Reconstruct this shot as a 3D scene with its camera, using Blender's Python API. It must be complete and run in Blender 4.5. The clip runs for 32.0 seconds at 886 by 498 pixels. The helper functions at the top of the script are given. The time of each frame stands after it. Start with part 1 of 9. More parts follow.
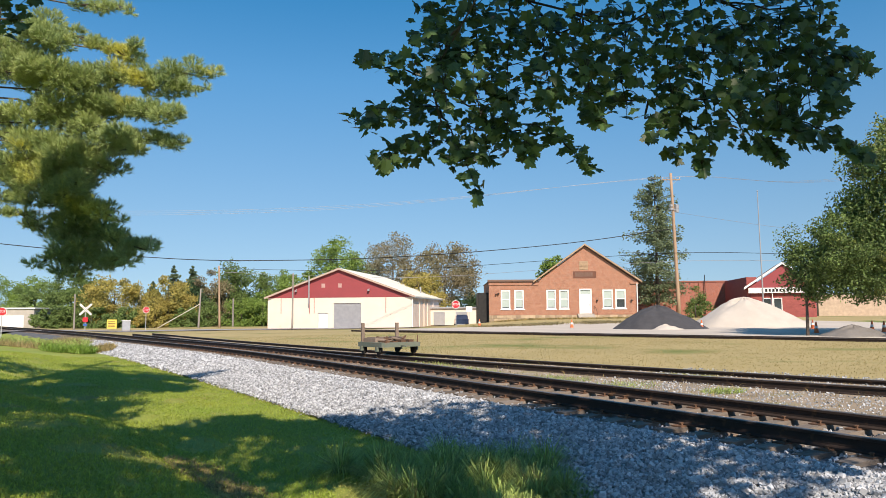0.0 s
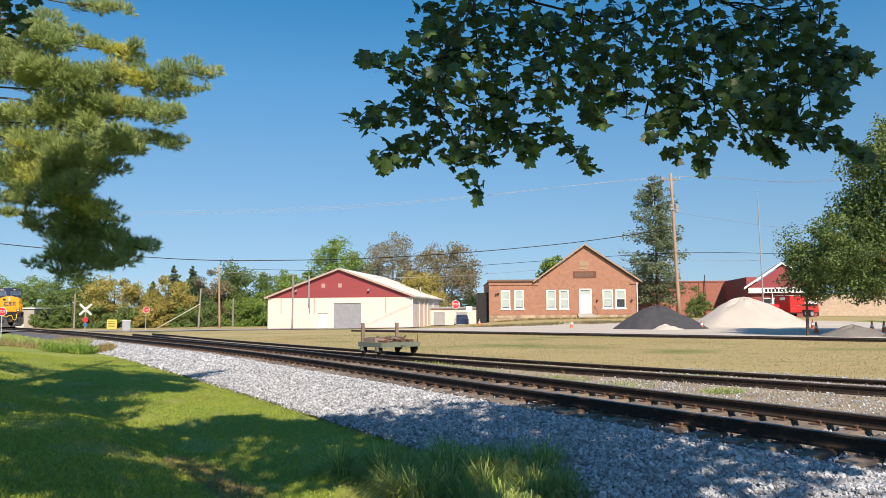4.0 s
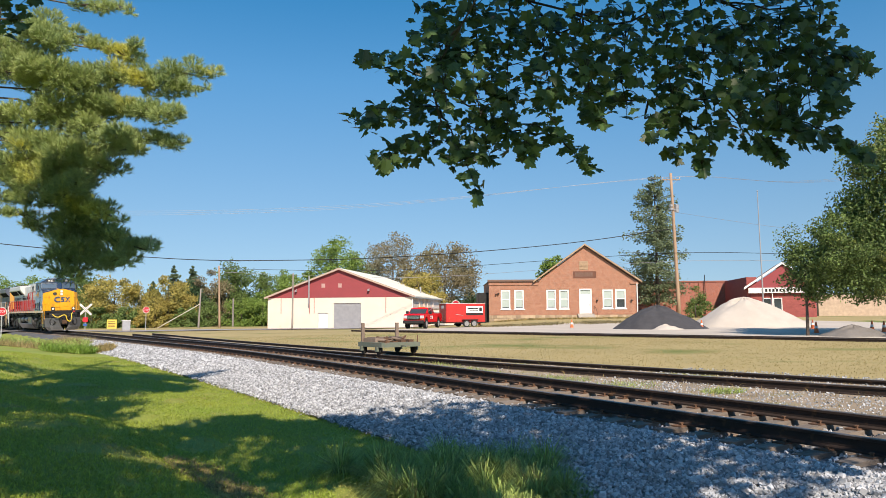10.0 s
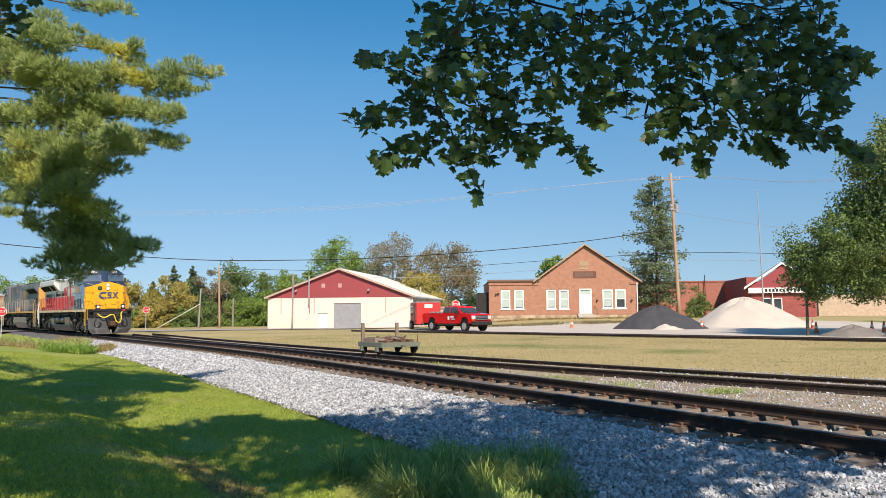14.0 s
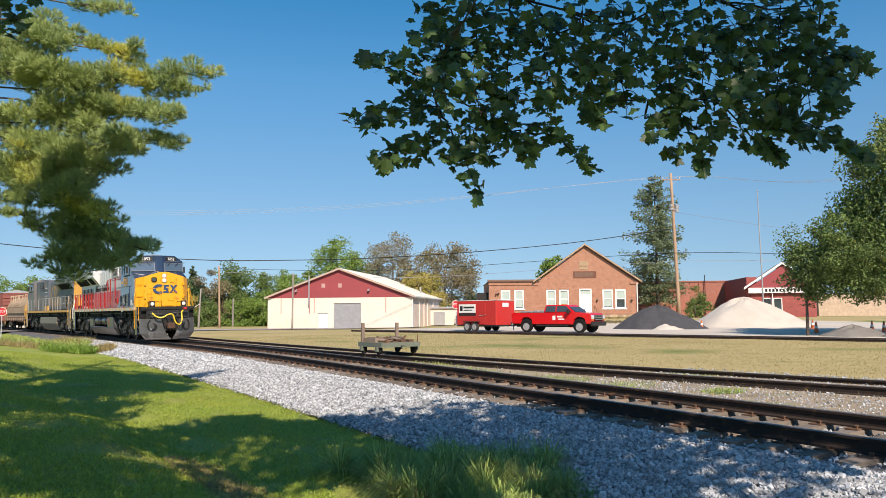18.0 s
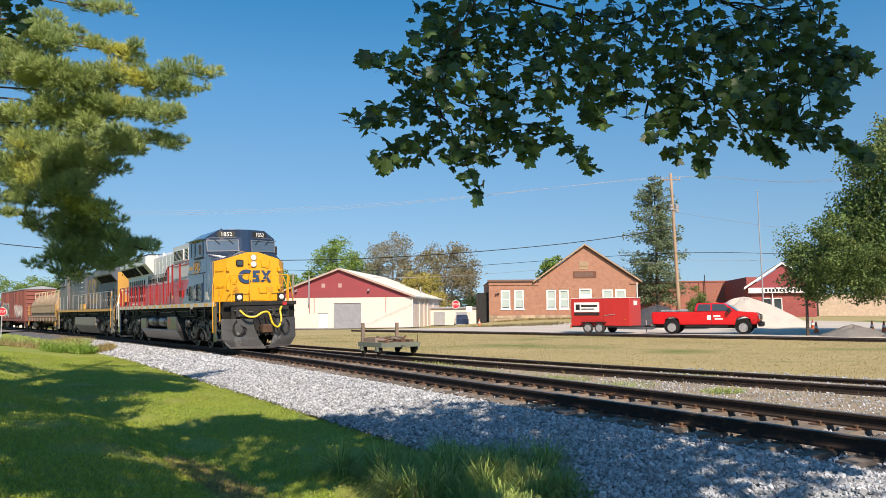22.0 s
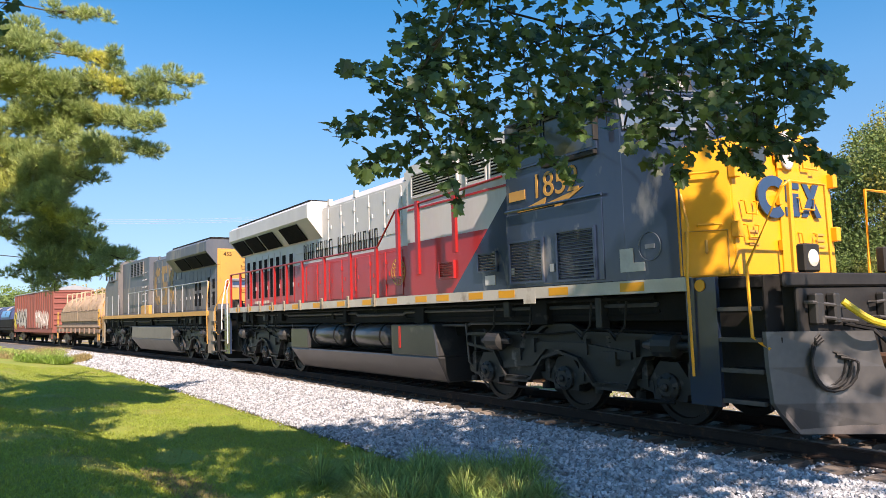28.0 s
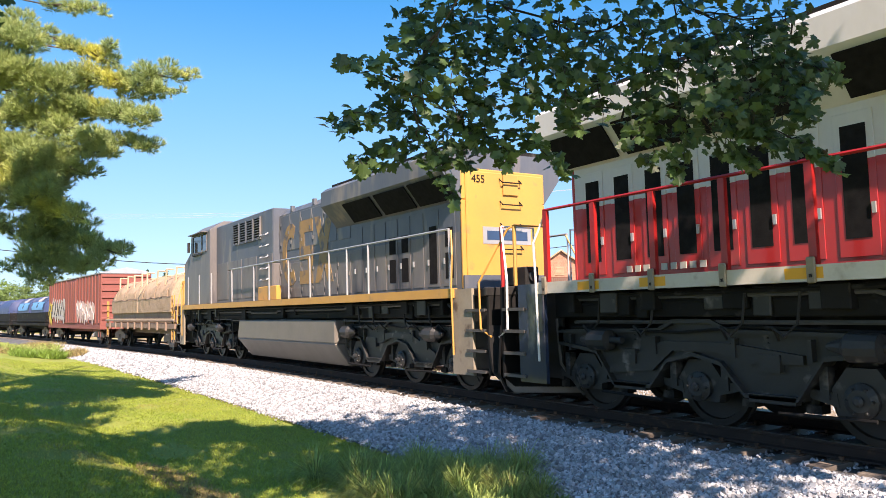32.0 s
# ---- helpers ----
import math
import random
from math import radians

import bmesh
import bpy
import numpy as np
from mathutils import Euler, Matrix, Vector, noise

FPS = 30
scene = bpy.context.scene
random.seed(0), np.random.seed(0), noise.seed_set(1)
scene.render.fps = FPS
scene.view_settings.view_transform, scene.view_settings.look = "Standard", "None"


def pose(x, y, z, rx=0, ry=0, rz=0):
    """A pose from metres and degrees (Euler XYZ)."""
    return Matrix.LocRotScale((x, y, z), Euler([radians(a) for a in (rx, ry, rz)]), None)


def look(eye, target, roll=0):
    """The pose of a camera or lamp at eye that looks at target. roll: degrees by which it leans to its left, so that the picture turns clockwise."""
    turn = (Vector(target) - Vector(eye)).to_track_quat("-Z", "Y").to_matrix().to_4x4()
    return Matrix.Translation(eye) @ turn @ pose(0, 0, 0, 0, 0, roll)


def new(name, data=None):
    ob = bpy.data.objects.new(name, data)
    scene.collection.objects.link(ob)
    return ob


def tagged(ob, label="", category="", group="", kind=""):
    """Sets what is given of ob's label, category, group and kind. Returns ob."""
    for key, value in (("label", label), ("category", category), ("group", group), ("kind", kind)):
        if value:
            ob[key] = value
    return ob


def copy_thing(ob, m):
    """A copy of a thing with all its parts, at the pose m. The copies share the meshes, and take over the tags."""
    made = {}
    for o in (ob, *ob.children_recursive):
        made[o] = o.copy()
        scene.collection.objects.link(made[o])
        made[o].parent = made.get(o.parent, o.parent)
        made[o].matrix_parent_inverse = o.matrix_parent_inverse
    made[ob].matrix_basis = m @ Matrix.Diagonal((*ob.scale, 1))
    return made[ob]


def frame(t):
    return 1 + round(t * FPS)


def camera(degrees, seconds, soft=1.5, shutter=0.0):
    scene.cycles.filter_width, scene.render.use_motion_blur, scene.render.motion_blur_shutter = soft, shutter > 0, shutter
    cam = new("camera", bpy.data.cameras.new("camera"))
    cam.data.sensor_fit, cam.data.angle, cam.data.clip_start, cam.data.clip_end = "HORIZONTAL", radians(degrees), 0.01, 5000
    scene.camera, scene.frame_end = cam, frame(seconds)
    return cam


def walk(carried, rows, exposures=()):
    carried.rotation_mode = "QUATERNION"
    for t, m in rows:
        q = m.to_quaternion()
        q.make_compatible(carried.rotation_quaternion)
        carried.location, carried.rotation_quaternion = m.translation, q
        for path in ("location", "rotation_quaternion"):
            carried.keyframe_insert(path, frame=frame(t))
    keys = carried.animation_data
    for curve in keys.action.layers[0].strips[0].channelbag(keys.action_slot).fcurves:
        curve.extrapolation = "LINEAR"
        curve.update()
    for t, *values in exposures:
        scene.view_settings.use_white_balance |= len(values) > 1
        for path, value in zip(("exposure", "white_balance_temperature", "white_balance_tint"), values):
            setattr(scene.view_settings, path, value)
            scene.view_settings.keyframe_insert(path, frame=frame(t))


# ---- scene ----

# ---------------------------------------------------------------- camera
F_PX = 1320.0
EYE = (0.0, 0.0, 1.419)
YAW, PITCH, ROLL = 30.50, 4.856, -0.40
cam = camera(2 * math.degrees(math.atan(784 / F_PX)), 32.0, soft=0.7)


def view(pan=0.0, tilt=0.0, roll=0.0):
    """The camera's pose after a turn to the right, up and to its left, in degrees."""
    a, b = radians(YAW + pan), radians(PITCH + tilt)
    way = Vector((math.sin(a) * math.cos(b), math.cos(a) * math.cos(b), math.sin(b)))
    return look(EYE, Vector(EYE) + way, ROLL + roll)


TURNS = [(0, 0, 0, 0), (22.2, 0, 0, 0), (22.45, 0.04, 0.02, 0), (22.75, 0.25, 0.22, -0.1), (23, 0.40, 0.38, -0.2),
         (23.5, 0.486, 0.60, -0.29), (24, 0.44, 0.70, -0.29), (24.5, 0.486, 0.855, -0.38), (25, 0.577, 0.846, -0.31),
         (25.5, 0.755, 0.80, -0.17), (26.5, 1.17, 0.78, -0.1), (27.5, 1.476, 0.75, -0.04), (28, 1.493, 0.725, -0.03),
         (28.5, 1.545, 0.63, -0.04), (29, 1.56, 0.586, -0.05), (31.5, 1.56, 0.586, -0.05), (31.75, 1.66, 0.50, 0.0),
         (32, 1.78, 0.38, 0.12)]
walk(cam, [(t, view(p, q, r)) for t, p, q, r in TURNS],
     [(t, e, k, g) for t, e, k, g in ((0, 0.36, 6930, 15.5), (22.5, 0.36, 6930, 15.5), (24, 0.40, 6950, 16.5), (25.5, 0.47, 7000, 18), (27.5, 0.80, 7150, 24), (29, 1.02, 7150, 24), (32, 1.15, 7200, 26))])

# ---------------------------------------------------------------- light
SUN_YAW, SUN_UP = 16.0, 41.0     # the light travels along SUN_YAW, to the right of +y
world = bpy.data.worlds.new("sky")
scene.world = world
world.use_nodes = True
wn = world.node_tree.nodes
sky = wn.new("ShaderNodeTexSky")
sky.sky_type, sky.sun_disc = "NISHITA", False
sky.sun_elevation = radians(SUN_UP)
sky.sun_rotation = radians(SUN_YAW + 180)
sky.air_density, sky.dust_density, sky.ozone_density = 1.0, 0.25, 1.2
wn["Background"].inputs["Strength"].default_value = 0.138
wl = world.node_tree.links.new
place, lift, level = wn.new("ShaderNodeTexCoord"), wn.new("ShaderNodeVectorMath"), wn.new("ShaderNodeVectorMath")
lift.inputs[1].default_value = (0, 0, 0.12)      # the clear air above the haze reaches down to the horizon
level.operation = "NORMALIZE"
wl(place.outputs["Generated"], lift.inputs[0]), wl(lift.outputs[0], level.inputs[0]), wl(level.outputs[0], sky.inputs["Vector"])
hue = wn.new("ShaderNodeHueSaturation")
hue.inputs["Hue"].default_value = 0.490
height, deepen = wn.new("ShaderNodeSeparateXYZ"), wn.new("ShaderNodeMapRange")
deepen.inputs["From Max"].default_value, deepen.inputs["To Min"].default_value, deepen.inputs["To Max"].default_value = 0.40, 1.11, 1.44   # a hazy horizon under a deep blue
wl(place.outputs["Generated"], height.inputs[0]), wl(height.outputs["Z"], deepen.inputs["Value"]), wl(deepen.outputs[0], hue.inputs["Saturation"])
dim = wn.new("ShaderNodeMapRange")
dim.inputs["From Max"].default_value, dim.inputs["To Min"].default_value, dim.inputs["To Max"].default_value = 0.30, 0.62, 0.98
wl(height.outputs["Z"], dim.inputs["Value"]), wl(dim.outputs[0], hue.inputs["Value"])
wl(sky.outputs["Color"], hue.inputs["Color"]), wl(hue.outputs["Color"], wn["Background"].inputs["Color"])
sun = new("sun", bpy.data.lights.new("sun", "SUN"))
sun.data.energy, sun.data.angle, sun.data.color = 5.2, radians(0.53), (1.0, 0.91, 0.78)
_c = math.cos(radians(SUN_UP))
sun.matrix_world = look((0, 0, 60), Vector((0, 0, 60)) + Vector((math.sin(radians(SUN_YAW)) * _c,
                        math.cos(radians(SUN_YAW)) * _c, -math.sin(radians(SUN_UP)))))


# ---------------------------------------------------------------- materials
def mat(name, base, rough=0.7, metal=0.0, other=None, scale=3.0, mix=0.5, fine=40.0, bump=0.15, bump_size=0.01,
        spots=None, spot_scale=1.2, spot_cut=0.6, gloss=0.5, random=0.0, island=0.0, through_light=0.0, coat=0.0, stretch=None):
    """A procedural surface: two colours mixed by broad and fine noise, stains in a third, and a fine relief."""
    m = bpy.data.materials.new(name)
    m.use_nodes = True
    t, n = m.node_tree, m.node_tree.nodes
    b = n["Principled BSDF"]
    link = t.links.new
    co = n.new("ShaderNodeTexCoord")
    src = co.outputs["Object"]
    if stretch:
        mp = n.new("ShaderNodeMapping")
        mp.inputs["Scale"].default_value = stretch
        link(src, mp.inputs["Vector"])
        src = mp.outputs["Vector"]
    broad, grain = n.new("ShaderNodeTexNoise"), n.new("ShaderNodeTexNoise")
    broad.inputs["Scale"].default_value, broad.inputs["Detail"].default_value = scale, 4
    grain.inputs["Scale"].default_value, grain.inputs["Detail"].default_value = fine, 3
    link(src, broad.inputs["Vector"]), link(src, grain.inputs["Vector"])
    add = n.new("ShaderNodeMath")
    add.operation = "MULTIPLY_ADD"
    link(grain.outputs["Fac"], add.inputs[0])
    add.inputs[1].default_value = 0.5
    half = n.new("ShaderNodeMath")
    half.operation = "MULTIPLY_ADD"
    link(broad.outputs["Fac"], half.inputs[0])
    half.inputs[1].default_value, half.inputs[2].default_value = 1.6, -0.55
    link(half.outputs[0], add.inputs[2])
    ramp = n.new("ShaderNodeMath")
    ramp.operation, ramp.use_clamp = "MULTIPLY", True
    link(add.outputs[0], ramp.inputs[0])
    ramp.inputs[1].default_value = 2 * mix
    mixer = n.new("ShaderNodeMix")
    mixer.data_type = "RGBA"
    second = other or tuple(c * 0.7 for c in base)
    mixer.inputs["A"].default_value, mixer.inputs["B"].default_value = (*base, 1), (*second, 1)
    link(ramp.outputs[0], mixer.inputs["Factor"])
    out = mixer.outputs["Result"]
    if spots:
        sp = n.new("ShaderNodeTexNoise")
        sp.inputs["Scale"].default_value, sp.inputs["Detail"].default_value = spot_scale, 6
        link(src, sp.inputs["Vector"])
        cut = n.new("ShaderNodeMapRange")
        cut.inputs["From Min"].default_value, cut.inputs["From Max"].default_value = spot_cut, spot_cut + 0.12
        link(sp.outputs["Fac"], cut.inputs["Value"])
        m2 = n.new("ShaderNodeMix")
        m2.data_type = "RGBA"
        link(cut.outputs[0], m2.inputs["Factor"])
        link(out, m2.inputs["A"])
        m2.inputs["B"].default_value = (*spots, 1)
        out = m2.outputs["Result"]
    if random or island:
        hsv = n.new("ShaderNodeHueSaturation")
        if island:
            rnd = n.new("ShaderNodeNewGeometry").outputs["Random Per Island"]
        else:
            rnd = n.new("ShaderNodeObjectInfo").outputs["Random"]
        v = n.new("ShaderNodeMath")
        v.operation = "MULTIPLY_ADD"
        link(rnd, v.inputs[0])
        k = random or island
        v.inputs[1].default_value, v.inputs[2].default_value = 2 * k, 1 - k
        link(v.outputs[0], hsv.inputs["Value"])
        link(out, hsv.inputs["Color"])
        out = hsv.outputs["Color"]
    link(out, b.inputs["Base Color"])
    b.inputs["Roughness"].default_value, b.inputs["Metallic"].default_value = rough, metal
    b.inputs["Specular IOR Level"].default_value = gloss
    b.inputs["Coat Weight"].default_value = coat
    if bump:
        bp = n.new("ShaderNodeBump")
        bp.inputs["Strength"].default_value, bp.inputs["Distance"].default_value = bump, bump_size
        link(add.outputs[0], bp.inputs["Height"])
        link(bp.outputs["Normal"], b.inputs["Normal"])
    if through_light:
        tr = n.new("ShaderNodeBsdfTranslucent")
        link(out, tr.inputs["Color"])
        ms = n.new("ShaderNodeMixShader")
        ms.inputs[0].default_value = through_light
        link(b.outputs[0], ms.inputs[1]), link(tr.outputs[0], ms.inputs[2])
        link(ms.outputs[0], n["Material Output"].inputs["Surface"])
    return m


def glow(name, colour, strength):
    m = mat(name, colour, 0.3)
    b = m.node_tree.nodes["Principled BSDF"]
    b.inputs["Emission Color"].default_value, b.inputs["Emission Strength"].default_value = (*colour, 1), strength
    return m


GRASS = mat("lawn grass", (0.17, 0.23, 0.029), 0.9, other=(0.28, 0.31, 0.046), scale=0.7, fine=25, bump=0.6, bump_size=0.03,
            spots=(0.24, 0.22, 0.05), spot_scale=0.55, spot_cut=0.56)
FIELD = mat("dry field grass", (0.40, 0.31, 0.14), 0.95, other=(0.30, 0.24, 0.095), scale=0.25, fine=9, bump=0.5, bump_size=0.04,
            spots=(0.14, 0.17, 0.035), spot_scale=0.16, spot_cut=0.55)
GRAVEL_LOT = mat("gravel lot", (0.54, 0.48, 0.41), 0.95, other=(0.41, 0.36, 0.30), scale=0.3, fine=14, bump=0.4)
ASPHALT = mat("old grey asphalt", (0.34, 0.32, 0.31), 0.9, other=(0.24, 0.23, 0.23), scale=0.2, fine=20, bump=0.3)
# bed coloured dark to stand in for shade between the loose stones
BALLAST = mat("ballast bed with gap shade", (0.14, 0.144, 0.15), 0.95, other=(0.055, 0.057, 0.060), scale=1.2, fine=28, mix=0.5, bump=1.0, bump_size=0.05)
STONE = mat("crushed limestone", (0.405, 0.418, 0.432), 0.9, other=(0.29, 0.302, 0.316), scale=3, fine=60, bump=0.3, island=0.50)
DIRT = mat("dry soil with gravel", (0.36, 0.285, 0.20), 0.95, other=(0.20, 0.155, 0.10), scale=1.1, fine=30, bump=0.9, bump_size=0.03,
           spots=(0.2, 0.21, 0.06), spot_scale=0.5, spot_cut=0.55)
RAIL = mat("rusty dark rail steel", (0.042, 0.029, 0.023), 0.8, gloss=0.25, other=(0.024, 0.017, 0.015), metal=0.0, scale=2, fine=60, bump=0.2, spots=(0.10, 0.055, 0.03), spot_scale=5)
RAILTOP = mat("worn rail head", (0.20, 0.185, 0.175), 0.45, metal=0.6, other=(0.13, 0.11, 0.1), scale=3, fine=50, bump=0.05)
TIE = mat("weathered timber", (0.115, 0.09, 0.072), 0.9, other=(0.22, 0.185, 0.15), scale=4, fine=30, bump=0.6, random=0.35, stretch=(0.5, 6, 6))
PLATE = mat("rust", (0.15, 0.078, 0.042), 0.9, other=(0.085, 0.045, 0.028), scale=9, fine=60, bump=0.3, random=0.25)
WOOD = mat("pole timber", (0.42, 0.29, 0.19), 0.85, other=(0.30, 0.20, 0.13), scale=3, fine=30, bump=0.4, stretch=(6, 6, 0.5))
GREYWOOD = mat("grey weathered timber", (0.30, 0.27, 0.24), 0.9, other=(0.2, 0.18, 0.16), scale=3, fine=30, bump=0.4, stretch=(6, 6, 0.5))
BRICKM = None
WHITE = mat("white paint", (0.80, 0.79, 0.76), 0.55, other=(0.70, 0.69, 0.65), scale=1.5, fine=25, bump=0.1)
CREAM = mat("cream painted block", (0.74, 0.61, 0.52), 0.75, other=(0.66, 0.545, 0.46), scale=0.6, fine=12, bump=0.15, spots=(0.6, 0.47, 0.36), spot_scale=0.9, spot_cut=0.66)
MAROON = mat("maroon sheet metal", (0.30, 0.05, 0.055), 0.6, other=(0.25, 0.045, 0.05), scale=0.8, fine=20, bump=0.1)
ROOFWHITE = mat("pale metal roof", (0.86, 0.82, 0.68), 0.5, other=(0.75, 0.71, 0.58), scale=0.7, fine=10, bump=0.1)
GREYMETAL = mat("grey sheet metal", (0.36, 0.36, 0.37), 0.5, other=(0.28, 0.28, 0.29), metal=0.2, scale=2, fine=20, bump=0.1)
GALV = mat("galvanised steel", (0.48, 0.49, 0.5), 0.45, other=(0.38, 0.38, 0.39), metal=0.5, scale=3, fine=40, bump=0.05)
BLACK = mat("black painted metal", (0.014, 0.014, 0.015), 0.55, gloss=0.25, other=(0.035, 0.033, 0.03), scale=3, fine=30, bump=0.1)
GLASS = mat("window glass", (0.05, 0.06, 0.065), 0.05, other=(0.04, 0.05, 0.05), scale=1, fine=2, bump=0, gloss=0.8)
RUBBER = mat("tyre rubber", (0.02, 0.02, 0.021), 0.85, other=(0.035, 0.033, 0.03), scale=6, fine=60, bump=0.2)


def brick_material(name, a, b, mortar, w=0.21, h=0.075):
    m = bpy.data.materials.new(name)
    m.use_nodes = True
    t, n = m.node_tree, m.node_tree.nodes
    p, link = n["Principled BSDF"], t.links.new
    co, mp, br = n.new("ShaderNodeTexCoord"), n.new("ShaderNodeMapping"), n.new("ShaderNodeTexBrick")
    sep, cmb = n.new("ShaderNodeSeparateXYZ"), n.new("ShaderNodeCombineXYZ")
    link(co.outputs["Object"], sep.inputs[0])
    s = n.new("ShaderNodeMath")
    link(sep.outputs["X"], s.inputs[0]), link(sep.outputs["Y"], s.inputs[1])
    link(s.outputs[0], cmb.inputs["X"]), link(sep.outputs["Z"], cmb.inputs["Y"])
    link(cmb.outputs[0], mp.inputs[0]), link(mp.outputs[0], br.inputs["Vector"])
    br.inputs["Scale"].default_value = 1.0
    br.inputs["Brick Width"].default_value, br.inputs["Row Height"].default_value = w, h
    br.inputs["Mortar Size"].default_value = 0.008
    for k, v in (("Color1", a), ("Color2", b), ("Mortar", mortar)):
        br.inputs[k].default_value = (*v, 1)
    ns = n.new("ShaderNodeTexNoise")
    ns.inputs["Scale"].default_value, ns.inputs["Detail"].default_value = 2.2, 9
    link(co.outputs["Object"], ns.inputs["Vector"])
    mx = n.new("ShaderNodeMix")
    mx.data_type, mx.blend_type = "RGBA", "MULTIPLY"
    mx.inputs["Factor"].default_value = 0.8
    link(br.outputs["Color"], mx.inputs["A"])
    rp = n.new("ShaderNodeMapRange")
    rp.inputs["To Min"].default_value, rp.inputs["To Max"].default_value = 0.55, 1.35
    link(ns.outputs["Fac"], rp.inputs["Value"])
    link(rp.outputs[0], mx.inputs["B"])
    link(mx.outputs["Result"], p.inputs["Base Color"])
    p.inputs["Roughness"].default_value = 0.85
    bp = n.new("ShaderNodeBump")
    bp.inputs["Strength"].default_value, bp.inputs["Distance"].default_value = 0.5, 0.01
    link(br.outputs["Fac"], bp.inputs["Height"])
    bp.invert = True
    link(bp.outputs[0], p.inputs["Normal"])
    return m


STOREBRICK = brick_material("weathered red brick", (0.36, 0.115, 0.075), (0.29, 0.09, 0.06), (0.36, 0.24, 0.2))
BRICKM = brick_material("orange-red brick", (0.38, 0.165, 0.095), (0.31, 0.125, 0.075), (0.42, 0.30, 0.22))
REDBRICK = brick_material("painted red block wall", (0.33, 0.085, 0.075), (0.30, 0.075, 0.065), (0.27, 0.07, 0.06), 0.4, 0.2)
PALEBLOCK = brick_material("tan block wall", (0.46, 0.35, 0.25), (0.42, 0.32, 0.23), (0.40, 0.31, 0.23), 0.4, 0.2)


# ---------------------------------------------------------------- mesh tools
def mesh_of(bm, name="m"):
    me = bpy.data.meshes.new(name)
    bm.normal_update()
    bm.to_mesh(me)
    bm.free()
    return me


def part(name, bm, material, parent=None, label="", smooth=False):
    """Links a bmesh as one mesh object under a thing or a part."""
    me = bm if isinstance(bm, bpy.types.Mesh) else mesh_of(bm, name)
    if not me.materials:
        for m in (material if isinstance(material, (list, tuple)) else [material]):
            me.materials.append(m)
    if smooth:
        me.shade_smooth()
    ob = new(name, me)
    ob.parent = parent
    if label:
        tagged(ob, label)
    return ob


def thing(name, m, label, category, group="", kind=""):
    ob = new(name)
    ob.empty_display_size = 0.2
    ob.matrix_basis = m
    return tagged(ob, label, category, group, kind)


def hexa(bm, lo, hi, slot=0):
    """A box whose bottom corners lie on the rectangle lo and top corners on hi: (x0, x1, y0, y1, z)."""
    v = []
    for x0, x1, y0, y1, z in (lo, hi):
        v.append([bm.verts.new(q) for q in ((x0, y0, z), (x1, y0, z), (x1, y1, z), (x0, y1, z))])
    a, b = v
    faces = [a[::-1], b] + [[a[i], a[(i + 1) % 4], b[(i + 1) % 4], b[i]] for i in range(4)]
    for f in faces:
        bm.faces.new(f).material_index = slot
    return a + b


def box(bm, x0, x1, y0, y1, z0, z1, slot=0):
    return hexa(bm, (x0, x1, y0, y1, z0), (x0, x1, y0, y1, z1), slot)


def boxes(*rows, bevel=0.0):
    bm = bmesh.new()
    for r in rows:
        box(bm, *r)
    if bevel:
        bmesh.ops.bevel(bm, geom=bm.edges[:], offset=bevel, segments=1, affect="EDGES")
    return bm


def tube(bm, pts, r, n=8, r1=None, caps=True):
    """A tube along points, with its radius going from r to r1."""
    pts = [Vector(p) for p in pts]
    rings = []
    for i, p in enumerate(pts):
        d = (pts[min(i + 1, len(pts) - 1)] - pts[max(i - 1, 0)]).normalized()
        side = d.cross(Vector((0, 0, 1)) if abs(d.z) < 0.9 else Vector((1, 0, 0))).normalized()
        up = side.cross(d)
        rad = r if r1 is None else r + (r1 - r) * i / max(1, len(pts) - 1)
        rings.append([bm.verts.new(p + (side * math.cos(a) + up * math.sin(a)) * rad) for a in (2 * math.pi * k / n for k in range(n))])
    for a, b in zip(rings, rings[1:]):
        for k in range(n):
            bm.faces.new((a[k], a[(k + 1) % n], b[(k + 1) % n], b[k]))
    if caps:
        bm.faces.new(rings[0][::-1]), bm.faces.new(rings[-1])
    return bm


def tubes(*rows, n=8):
    bm = bmesh.new()
    for pts, r in rows:
        tube(bm, pts, r, n)
    return bm


def prism(bm, outline, axis, a, b, slot=0):
    """A closed outline of (u, v) drawn out along an axis from a to b: axis 0: (y, z); 1: (x, z); 2: (x, y)."""
    def at(u, v, w):
        return ((w, u, v), (u, w, v), (u, v, w))[axis]
    p, q = [[bm.verts.new(at(u, v, w)) for u, v in outline] for w in (a, b)]
    n = len(p)
    bm.faces.new(p).material_index = slot
    bm.faces.new(q[::-1]).material_index = slot
    for i in range(n):
        bm.faces.new((p[i], q[i], q[(i + 1) % n], p[(i + 1) % n])).material_index = slot
    bmesh.ops.recalc_face_normals(bm, faces=bm.faces[:])
    return bm


def lathe(bm, prof, axis, centre, n=20):
    """A profile of (radius, offset) turned round an axis through the centre."""
    rings = []
    for r, o in prof:
        ring = []
        for k in range(n):
            a = 2 * math.pi * k / n
            q = [0, 0, 0]
            q[axis], q[(axis + 1) % 3], q[(axis + 2) % 3] = o, r * math.cos(a), r * math.sin(a)
            ring.append(bm.verts.new(Vector(centre) + Vector(q)))
        rings.append(ring)
    for a, b in zip(rings, rings[1:]):
        for k in range(n):
            bm.faces.new((a[k], a[(k + 1) % n], b[(k + 1) % n], b[k]))
    bm.faces.new(rings[0][::-1]), bm.faces.new(rings[-1])
    bmesh.ops.recalc_face_normals(bm, faces=bm.faces[:])
    return bm


